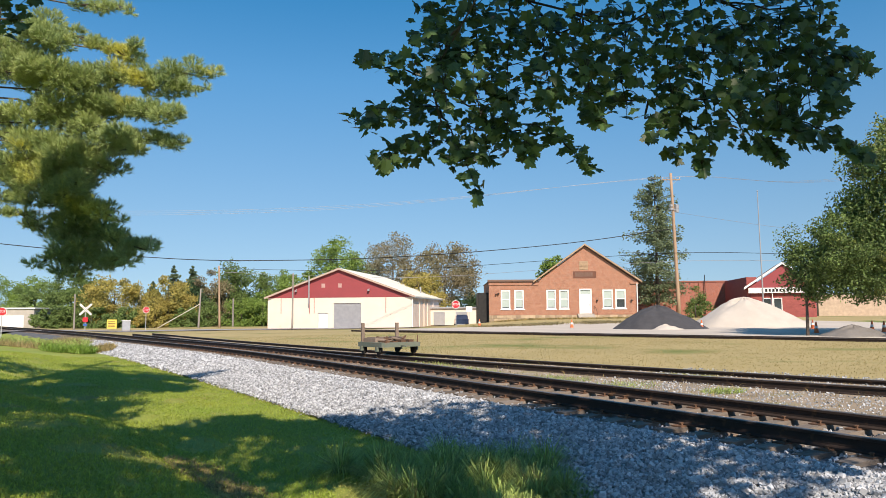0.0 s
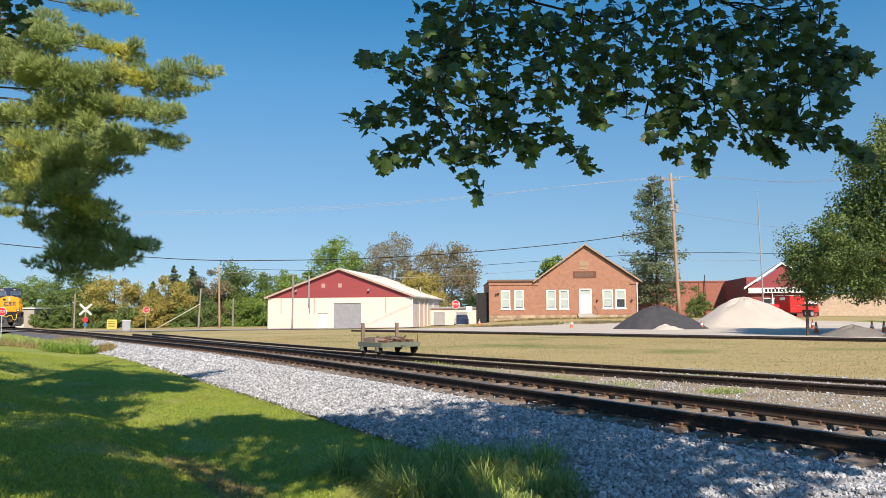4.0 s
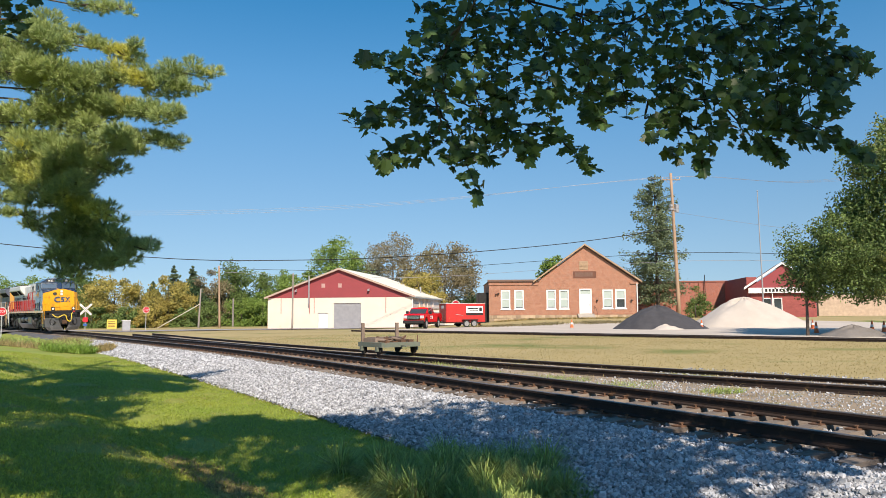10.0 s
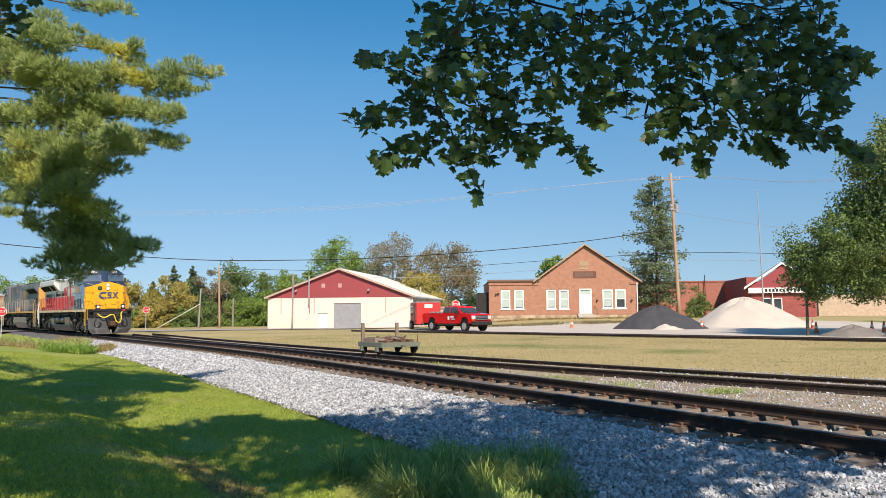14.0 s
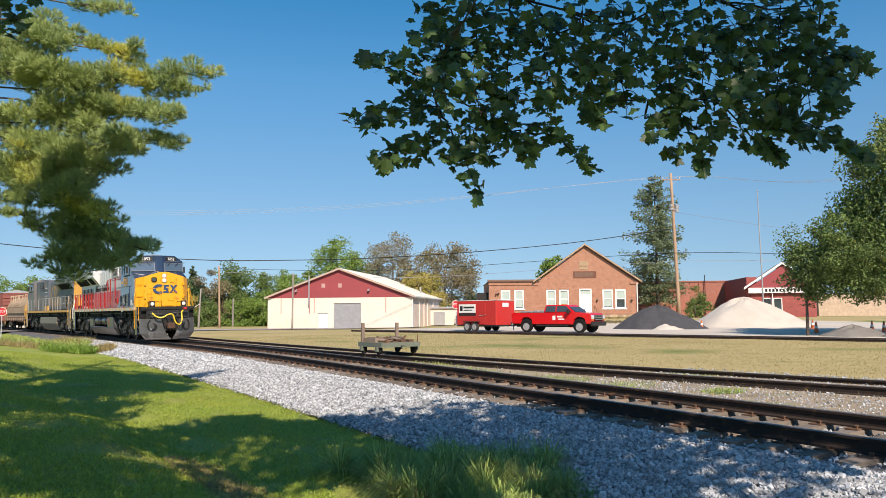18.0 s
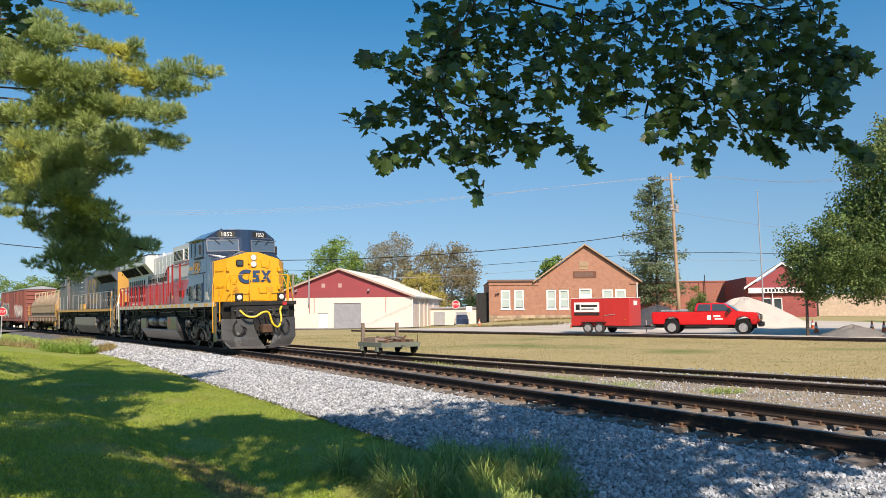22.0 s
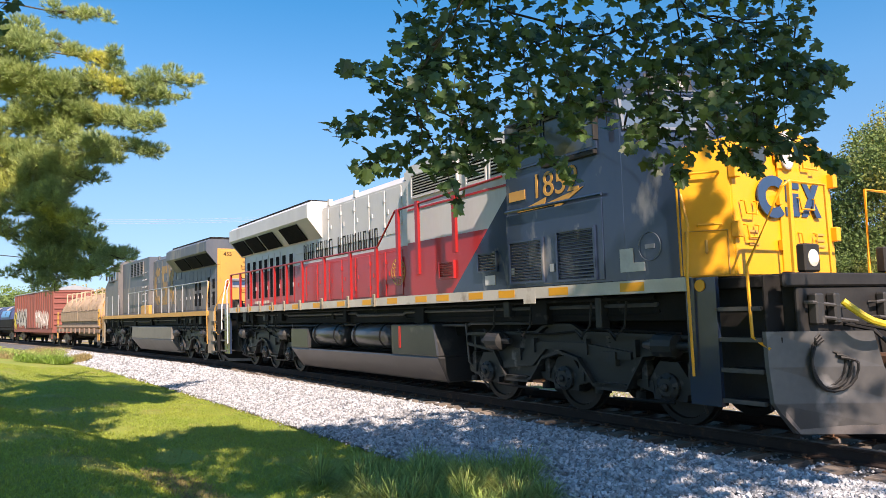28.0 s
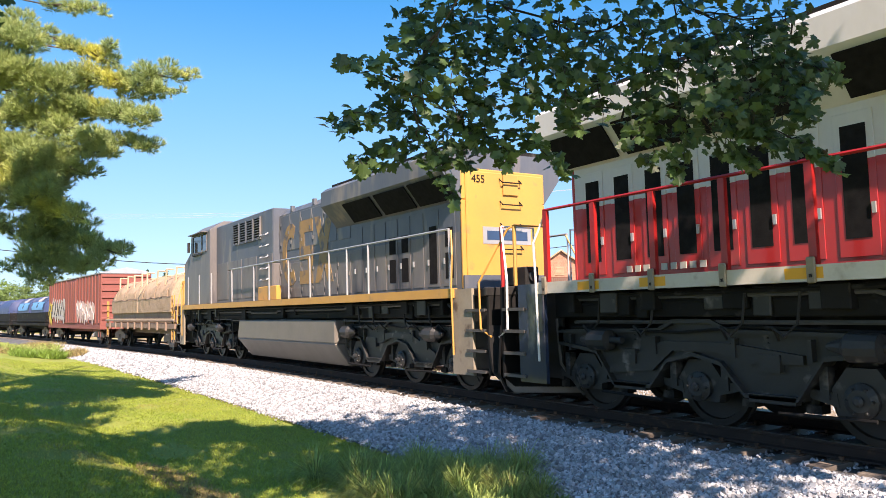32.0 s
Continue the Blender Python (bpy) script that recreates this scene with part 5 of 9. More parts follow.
    for sx in (-1, 1):
        for z in (2.45, 3.2):
            part("hinge", boxes((sx * 1.08 - 0.05, sx * 1.08 + 0.05, -10.40, -10.29, z, z + 0.2), bevel=0.01), yel, nose)
        # grab irons and a door outline on the slanted cheek
        def cheek(u, z, out=0.0):
            return (sx * (1.10 + 0.42 * u + 0.79 * out), -10.32 + 0.54 * u - 0.61 * out, z)
        for z0, u0, u1 in ((3.28, 0.22, 0.72), (2.62, 0.22, 0.62)):
            part("grab_iron", tubes(((cheek(u0, z0), cheek(u0, z0, 0.07), cheek(u1, z0, 0.07), cheek(u1, z0)), 0.016), n=6), yel, nose)
        part("door_seam", tubes(((cheek(0.12, 2.0, 0.004), cheek(0.12, 2.55, 0.004), cheek(0.86, 2.55, 0.004), cheek(0.86, 2.0, 0.004)), 0.010), n=4), OLDYELLOW, nose)
        part("latch", tubes(((cheek(0.5, 2.28), cheek(0.5, 2.28, 0.05), cheek(0.5, 2.42, 0.05), cheek(0.5, 2.42)), 0.02), n=6), OLDYELLOW, nose)
        for k in range(3):
            part("notice_bar", boxes((sx * 0.73 - 0.10, sx * 0.73 + 0.10, f - 0.004, f + 0.008, 2.52 - 0.08 * k, 2.55 - 0.08 * k)), OLDYELLOW, nose)
    # ends: deck, steps, plow, coupler, rails
    for end in (-1, 1):
        ef = (lambda y: y + (0.30 * min(1.0, max(0.0, -10.9 - y) / 0.6) if lead else 0.0)) if end < 0 else (lambda y: -y - 0.2)
        def eb(x0, x1, y0, y1, z0, z1):
            a, b = sorted((ef(y0), ef(y1)))
            return (x0, x1, a, b, z0, z1)
        part("end_deck", boxes(eb(-1.2, 1.2, -11.45, -9.75, 1.80, 1.96), bevel=0.02), UNDER, loco)
        part("end_plate", boxes(eb(-1.2, 1.2, -11.42, -11.3, 0.6, 1.80), eb(-1.5, 1.5, -11.5, -11.4, 1.80, 1.96), bevel=0.02), BLACK, loco)
        bm = bmesh.new()
        for sx in (-1, 1):
            rows = [[(sx * 1.52, -11.00, 1.30), (sx * 0.50, -11.90, 1.28)], [(sx * 1.53, -11.04, 0.90), (sx * 0.42, -11.95, 0.88)], [(sx * 1.52, -11.10, 0.50), (sx * 0.26, -12.03, 0.47)], [(sx * 1.24, -11.24, 0.15), (sx * 0.04, -12.12, 0.12)]]
            skins = [[[bm.verts.new((x, ef(y) - end * back, z)) for x, y, z in row] for row in rows] for back in (0.0, 0.05)]
            for g in skins:
                for i in range(3):
                    bm.faces.new((g[i][0], g[i][1], g[i + 1][1], g[i + 1][0]))
            g, h = skins
            rim = [r[0] for r in g] + [r[1] for r in g[::-1]]
            rim2 = [r[0] for r in h] + [r[1] for r in h[::-1]]
            for i in range(8):
                bm.faces.new((rim[i], rim2[i], rim2[(i + 1) % 8], rim[(i + 1) % 8]))
        bmesh.ops.recalc_face_normals(bm, faces=bm.faces[:])
        plow = part("snow_plow", bm, PLOWSTEEL if end < 0 and lead else UNDER, loco, "scuffed steel snow plow")
        for sx in (-1, 1):
            edge = bmesh.new()
            for (x0, y0, z0), (x1, y1, z1) in (((sx * 1.40, -11.17, 0.34), (sx * 1.22, -11.265, 0.145)), ((sx * 1.22, -11.265, 0.145), (sx * 0.05, -12.135, 0.115))):
                c = [edge.verts.new((x, ef(y - o), z + h)) for o in (0.0, 0.03) for x, y, z, h in ((x0, y0, z0, 0), (x1, y1, z1, 0), (x1, y1, z1, 0.10), (x0, y0, z0, 0.10))]
                for q in ((0, 1, 2, 3), (7, 6, 5, 4), (0, 4, 5, 1), (1, 5, 6, 2), (2, 6, 7, 3), (3, 7, 4, 0)):
                    edge.faces.new([c[i] for i in q])
            bmesh.ops.recalc_face_normals(edge, faces=edge.faces[:])
            part("wear_edge", edge, RAILTOP, plow, "bright worn cutting edge")
            for k in range(3):
                part("plow_bolt", boxes(eb(sx * (0.75 + 0.3 * k) - 0.03, sx * (0.75 + 0.3 * k) + 0.03, -11.72 + 0.26 * k, -11.58 + 0.26 * k, 1.17, 1.23)), UNDER, plow)
        for sx in (-1, 1):
            for k in range(3):
                pts = []
                for deg in range(110, 431, 20):
                    w = 0.95 + (0.16 + 0.03 * k) * math.cos(radians(deg))
                    pts.append((sx * w, ef(-11.04 - 0.82 * (1.53 - w)) + (0.08 + 0.03 * k) * (1 if end > 0 else -1), 0.98 - 0.03 * k + (0.30 if deg > 180 else 0.08) * math.sin(radians(deg))))
                part("jumper_hose", tubes((pts, 0.018), n=6), BLACK, plow)
            for k in range(4):
                st = boxes(eb(min(sx * 1.18, sx * 1.52), max(sx * 1.18, sx * 1.52), -10.92, -10.28 - 0.03 * k, 1.55 - 0.36 * k, 1.58 - 0.36 * k))
                tread = part("step", st, TRUCKIRON, loco)
                part("tread_edge", boxes(eb(min(sx * 1.50, sx * 1.54), max(sx * 1.50, sx * 1.54), -10.90, -10.34, 1.54 - 0.36 * k, 1.59 - 0.36 * k)), DAMPER, tread, "worn pale tread edge")
            part("step_side", boxes(eb(sx * 1.48 - 0.03, sx * 1.48 + 0.03, -10.30 if lead and end < 0 else -10.5, -9.85, 0.4, 1.96)), NAVY if lead else GRIMECREAM, loco)
            part("step_back", boxes(eb(sx * 1.08 - 0.03, sx * 1.08 + 0.03, -11.3, -9.9, 0.45, 1.8)), BLACK, loco)
            part("step_panel", boxes(eb(min(sx * 1.16, sx * 1.5), max(sx * 1.16, sx * 1.5), -11.0, -10.93, 0.42, 1.94), bevel=0.01), UNDER, loco)
            if lead and end < 0:
                part("round_reflector", lathe(bmesh.new(), [(0.0, sx * -0.005), (0.075, sx * -0.005), (0.075, sx * 0.012), (0.0, sx * 0.012)], 0, (sx * 1.515, ef(-10.08), 1.86), 16), YELLOW, loco)
            part("grab_rail", tubes((((sx * 1.56, ef(-9.95), 0.75), (sx * 1.58, ef(-9.95), 2.0), (sx * 1.57, ef(-9.99), 2.6), (sx * 1.45, ef(-9.80), 3.08)), 0.019), n=6), WHITE if lead and end > 0 else yel, loco)
            # the end rail comes down beside the steps and kicks forward at its foot
            part("grab_rail", tubes((((sx * 1.50, ef(-11.05), 1.10), (sx * 1.53, ef(-10.78), 1.24), (sx * 1.53, ef(-10.76), 2.05), (sx * 1.24, ef(-11.25), 2.96), (sx * 1.17, ef(-11.35), 3.02), (sx * 0.45, ef(-11.35), 3.02), (sx * 0.42, ef(-11.35), 1.95)), 0.021), n=6), yel if end < 0 or not lead else WHITE, loco)
            part("rail_post", tubes((((sx * 1.17, ef(-11.35), 1.95), (sx * 1.17, ef(-11.35), 3.01)), 0.034), n=6), yel if end < 0 or not lead else RAILRED, loco)
            lamp = part("ditch_light", boxes(eb(sx * 0.87 - 0.15, sx * 0.87 + 0.15, -11.45, -11.21, 1.97, 2.3), bevel=0.02), BLACK, loco)
            part("lens", lathe(bmesh.new(), [(0.05, -0.03), (0.1, 0.0), (0.1, 0.03)], 1, (sx * 0.87, ef(-11.47), 2.13), 16), LAMPGLASS if lead and end < 0 else GLASS, lamp)
        cp = bmesh.new()
        box(cp, *eb(-0.12, 0.12, -12.0, -11.2, 0.78, 1.0)), hexa(cp, eb(-0.22, 0.2, -12.25, -11.95, 0, 0)[:4] + (0.72,), eb(-0.2, 0.16, -12.28, -11.95, 0, 0)[:4] + (1.05,))
        bmesh.ops.bevel(cp, geom=cp.edges[:], offset=0.03, segments=1, affect="EDGES")
        part("coupler", cp, PLATE, loco, "rusty knuckle coupler")
        if end < 0:
            knots = [(-0.98, -11.55, 1.62), (-0.78, -11.75, 1.40), (-0.5, -11.88, 1.36), (-0.2, -11.9, 1.52), (0.05, -11.9, 1.5), (0.2, -11.92, 1.08), (0.42, -11.92, 0.94), (0.58, -11.85, 1.2), (0.6, -11.7, 1.6), (0.72, -11.6, 1.75)]
            hp = []
            for k in range(len(knots) - 1):
                p0, p1, p2, p3 = [Vector(knots[min(max(k + e, 0), len(knots) - 1)]) for e in (-1, 0, 1, 2)]
                for u in (0, 0.2, 0.4, 0.6, 0.8):
                    hp.append(0.5 * (2 * p1 + (p2 - p0) * u + (2 * p0 - 5 * p1 + 4 * p2 - p3) * u * u + (3 * p1 - p0 - 3 * p2 + p3) * u ** 3))
            part("air_hose", tubes((hp, 0.04), n=8), YHOSE if lead else BLACK, loco, "yellow air hose" if lead else "")
            part("hose_valve", boxes((0.72, 0.9, -11.7, -11.55, 1.78, 1.92), bevel=0.02), LOCORED, loco)
        for k in range(4):
            x0 = -0.38 + 0.26 * k
            part("brake_hose", tubes((((x0, ef(-11.5), 1.35), (x0, ef(-11.85), 1.28), (x0 + 0.03, ef(-12.12), 1.0), (x0 + 0.05, ef(-12.18), 0.62)), 0.024), n=6), BLACK, loco)
        # pipes and brackets on the end plate
        for x0, z0, x1, z1 in ((-1.1, 1.62, -0.35, 1.55), (-0.95, 1.45, -0.2, 1.38), (0.25, 1.6, 1.1, 1.66), (0.3, 1.42, 1.0, 1.36)):
            part("end_pipe", tubes((((x0, ef(-11.45), z0), (x0, ef(-11.56), z0), (x1, ef(-11.56), z1), (x1, ef(-11.45), z1)), 0.022), n=6), DAMPER, loco)
        for x0, w in ((-0.95, 0.16), (-0.6, 0.12), (0.5, 0.14), (0.95, 0.16)):
            part("end_bracket", boxes(eb(x0 - w / 2, x0 + w / 2, -11.58, -11.42, 1.36, 1.72), bevel=0.02), TRUCKIRON, loco)
    # handrails
    posts = (9.55, 8.5, 7.4, 6.3, 5.2, 4.2, 3.0, 1.5, -0.05, -1.4)
    for sg in (-1, 1):
        x = sg * 1.50
        if lead:
            for y in posts:
                post = part("rail_post", boxes((x - 0.03, x + 0.03, y - 0.045, y + 0.045, 1.98, 3.08)), rail_m, loco)
                a, b = sorted((x + sg * 0.062, x + sg * 0.10))
                part("bracket", boxes((a, b, y - 0.05, y + 0.05, 1.78, 2.06), bevel=0.012), GRIMECREAM, post, "grimy post bracket")
                part("bolt", boxes((a, b + 0.012, y - 0.02, y + 0.02, 1.84, 1.88)), UNDER, post)
            for y, z0, z1 in ((-2.41, 2.4, 3.82), (-3.23, 2.4, 3.88), (-4.6, 2.72, 3.86)):
                part("rail_post", boxes((x - 0.03, x + 0.03, y - 0.055, y + 0.055, z0, z1)), rail_m, loco)
            part("handrail", tubes((((x, 9.6, 1.95), (x, 9.6, 3.1), (x, -1.45, 3.1), (x, -2.3, 3.80), (x, -6.1, 3.90)), 0.024), n=6), rail_m, loco)
        else:
            for y in (-9.2, -7.6, -6.0) + posts[3:]:
                part("rail_post", tubes((((x, y, 1.9), (x, y, 3.08)), 0.025), n=6), rail_m, loco)
            part("handrail", tubes((((x, 9.6, 1.95), (x, 9.6, 3.1), (x, -3.6, 3.08), (x, -3.6, 2.0)), 0.024), n=6), rail_m, loco)
    if lead:
        rr = random.Random(8)
        for sg in (-1, 1):
            y = 3.94
            for i in range(15):
                if i == 7:
                    y -= 0.26
                wl_ = rr.uniform(0.15, 0.21)
                part("letter_bar", boxes((sg * 1.056 - 0.014, sg * 1.056 + 0.014, y - 0.05, y, 3.2, 3.64), (sg * 1.056 - 0.014, sg * 1.056 + 0.014, y - wl_, y - wl_ + 0.032, 3.2, 3.64),
                                         *[(sg * 1.056 - 0.014, sg * 1.056 + 0.014, y - wl_ + 0.032, y - 0.05, zz, zz + 0.035) for zz in ((3.2, 3.6), (3.39,), (3.605,), (3.2, 3.4))[i % 4]]), UNDER, loco)
                y -= 0.298
            ring = bmesh.new()
            for rad in (0.30, 0.19):
                tube(ring, [(sg * 1.06, -1.6 + rad * math.cos(k * math.pi / 12), 2.55 + rad * math.sin(k * math.pi / 12)) for k in range(25)], 0.014, 5)
            for k in range(16):
                a = k * math.pi / 8
                tube(ring, [(sg * 1.06, -1.6 + q_ * math.cos(a), 2.55 + q_ * math.sin(a)) for q_ in (0.21, 0.275)], 0.013, 4)
            for zz in (2.46, 2.55, 2.64):
                tube(ring, [(sg * 1.06, -1.72, zz), (sg * 1.06, -1.48, zz)], 0.015, 4)
            part("round_emblem", ring, OLDYELLOW, loco, "ochre round emblem")
            for i in range(9):
                part("letter_bar", boxes((sg * 1.07 - 0.006, sg * 1.07 + 0.006, 8.2 - 0.16 * i, 8.3 - 0.16 * i, 2.06, 2.15)), SILL, loco)
    else:
        for sg in (-1, 1):
            logo = bmesh.new()
            x = sg * 1.056
            for k in range(13):
                a0, a1 = radians(60 + k * 18.5), radians(60 + (k + 1) * 18.5)
                cy, fl = (0.60, -1) if sg > 0 else (3.0, 1)
                q = lambda a, r: (cy - fl * r * 1.35 * math.cos(a), 3.28 + 1.82 * r * math.sin(a))
                prism(logo, [q(a0, 0.28), q(a1, 0.28), q(a1, 0.50), q(a0, 0.50)], 0, x - 0.016, x + 0.016)
            part("logo_ring", logo, WORNLOGO, loco, "faded ochre logo shape")
            for k, c in enumerate((1.72, 2.92) if sg > 0 else (1.9, 0.7)):
                bm = bmesh.new()
                if k == 0:
                    o = [(-0.46, -0.90), (0.46, -0.90), (0.46, 0.16), (-0.12, 0.16), (-0.12, 0.55), (0.46, 0.55), (0.46, 0.90), (-0.46, 0.90), (-0.46, -0.20), (0.12, -0.20), (0.12, -0.52), (-0.46, -0.52)]
                else:
                    o = [(-0.58, -0.90), (-0.22, -0.90), (0, -0.34), (0.22, -0.90), (0.58, -0.90), (0.22, 0.02), (0.58, 0.90), (0.22, 0.90), (0, 0.38), (-0.22, 0.90), (-0.58, 0.90), (-0.22, 0.02)]
                prism(bm, [(c + p, 3.28 + zz) for p, zz in o], 0, x - 0.016, x + 0.016)
                part("logo_block", bm, WORNLOGO, loco)
    # rear wall of the hood
    back = part("rear_wall", boxes((-1.06, 1.06, 9.35, 9.42, 1.97, 3.72), (-0.98, 0.98, 9.42, 9.46, 2.2, 4.45 if lead else 4.3), bevel=0.02), yel if not lead else LOCORED, loco)
    part("rear_top", boxes((-1.06, 1.06, 9.35, 9.42, 3.72, 4.5 if lead else 4.36), bevel=0.02), yel if not lead else SILVER, back)
    for z in (2.3, 2.75, 3.2, 3.65, 4.1):
        part("rung", tubes((((-0.35, 9.46, z + 0.08), (-0.35, 9.55, z), (0.15, 9.55, z), (0.15, 9.46, z + 0.08)), 0.014), n=6), UNDER, back)
    part("lamp_box", boxes((-0.30, 0.08, 9.46, 9.5, 3.85, 4.28), bevel=0.01), OLDYELLOW if not lead else UNDER, back)
    if not lead:
        lettering("rear_number", "455", 0.22, UNDER, back, Matrix.Translation((0.68, 9.468, 4.14)) @ Matrix.Rotation(radians(180), 4, "Z") @ Matrix.Rotation(radians(90), 4, "X"))
        part("logo_bar", boxes((-0.62, 0.6, 9.462, 9.47, 2.86, 3.2)), GALV, back)
        part("logo_bar", boxes((-0.52, 0.5, 9.47, 9.476, 2.94, 3.12)), LOGOBLUE, back)
        part("rear_band", boxes((-1.065, 1.065, 9.42, 9.475, 1.98, 2.24)), OLDBLUE, back)
    return loco


LEAD = make_loco("lead_locomotive", "diesel locomotive in blue, orange, red and silver with red handrails", True)
SECOND = make_loco("second_locomotive", "dirty blue and grey diesel locomotive with ochre rear end", False)
TRAIN.append((LEAD, 9.17, 7.08, 1))
TRAIN.append((SECOND, 31.2, 7.08, -1))

TARP = mat("tan canvas tarpaulin", (0.42, 0.30, 0.20), 0.85, other=(0.29, 0.20, 0.13), scale=2.2, fine=15, bump=0.8, bump_size=0.06, spots=(0.28, 0.18, 0.1), spot_scale=1.6, spot_cut=0.58)
CARBROWN = mat("rusty brown car paint", (0.20, 0.125, 0.085), 0.75, other=(0.26, 0.19, 0.14), scale=1.5, fine=18, bump=0.15, spots=(0.12, 0.08, 0.06), spot_scale=2, spot_cut=0.58)
PALEWOOD = mat("pale dry timber", (0.52, 0.42, 0.28), 0.85, other=(0.40, 0.31, 0.2), scale=4, fine=25, bump=0.3)
LADDERORANGE = mat("orange-yellow ladder paint", (0.55, 0.30, 0.05), 0.6, other=(0.40, 0.22, 0.06), scale=4, fine=20, bump=0.05)
OXIDE = mat("faded oxide red boxcar paint", (0.27, 0.080, 0.060), 0.7, other=(0.21, 0.066, 0.052), scale=1.1, fine=16, bump=0.08, spots=(0.2, 0.085, 0.07), spot_scale=1.4, spot_cut=0.6, stretch=(1, 1, 0.4))
CARBLUE = mat("dark blue steel hood", (0.045, 0.065, 0.15), 0.5, other=(0.03, 0.045, 0.11), scale=1.2, fine=14, bump=0.08, spots=(0.1, 0.11, 0.15), spot_scale=1.8, spot_cut=0.6)
SPRAY_WHITE = mat("white spray paint", (0.50, 0.45, 0.42), 0.6, scale=4, fine=20, bump=0)
SPRAY_PINK = mat("faded pink-white spray paint", (0.56, 0.42, 0.38), 0.6, other=(0.46, 0.30, 0.26), scale=3, fine=12, bump=0)
SPRAY_BLUE = mat("light blue spray paint", (0.12, 0.34, 0.62), 0.6, scale=4, fine=20, bump=0)
SPRAY_YELLOW = mat("yellow spray paint", (0.66, 0.5, 0.06), 0.6, scale=4, fine=20, bump=0)
SPRAY_BLACK = mat("black spray paint", (0.03, 0.03, 0.035), 0.6, scale=4, fine=20, bump=0)


def small_bogie():
    bm = bmesh.new()
    o = [(-1.25, 0.62), (-0.95, 0.78), (-0.45, 0.80), (-0.3, 0.95), (0.3, 0.95), (0.45, 0.80), (0.95, 0.78), (1.25, 0.62), (1.25, 0.45), (0.9, 0.45), (0.6, 0.5), (0.35, 0.25), (-0.35, 0.25), (-0.6, 0.5), (-0.9, 0.45), (-1.25, 0.45)]
    for x0, x1 in ((-1.08, -0.95), (0.95, 1.08)):
        prism(bm, o, 0, x0, x1)
    box(bm, -0.95, 0.95, -0.2, 0.2, 0.4, 0.9)
    return bm


SMALLBOGIE = shared("bogie", small_bogie(), CARBROWN)


def freight_gear(car, half, spin=True):
    for yc in (-half, half):
        b = part("bogie", SMALLBOGIE, None, car)
        b.location = (0, yc, 0)
        for sg in (-1, 1):
            for dy in (-0.12, 0.12):
                o = part("spring", COIL, None, b)
                o.location, o.scale = (sg * 1.02, dy, 0.4), (0.8, 0.8, 0.9)
        for dy in (-0.89, 0.89):
            w = part("wheelset", WHEELSET, None, car)
            if spin:
                SPINNERS.append((w, 0.46, Matrix.Translation((0, yc + dy, 0.46))))
            w.scale = (1, 0.865, 0.865)
            w.location = (0, yc + dy, 0.46)


def car_ends(car, half, m):
    for e in (-1, 1):
        part("coupler", boxes((-0.12, 0.12, min(e * half, e * (half + 0.75)), max(e * half, e * (half + 0.75)), 0.78, 1.02), bevel=0.03), PLATE, car)
        for sg in (-1, 1):
            for k in range(4):
                part("ladder_rung", tubes((((sg * 1.42, e * (half - 0.15), 1.25 + 0.35 * k), (sg * 1.42, e * (half - 0.6), 1.25 + 0.35 * k)), 0.014), n=5), m, car)
            part("sill_step", tubes((((sg * 1.42, e * (half - 0.15), 1.2), (sg * 1.42, e * (half - 0.15), 0.5), (sg * 1.42, e * (half - 0.55), 0.5), (sg * 1.42, e * (half - 0.55), 1.2)), 0.018), n=5), m, car)


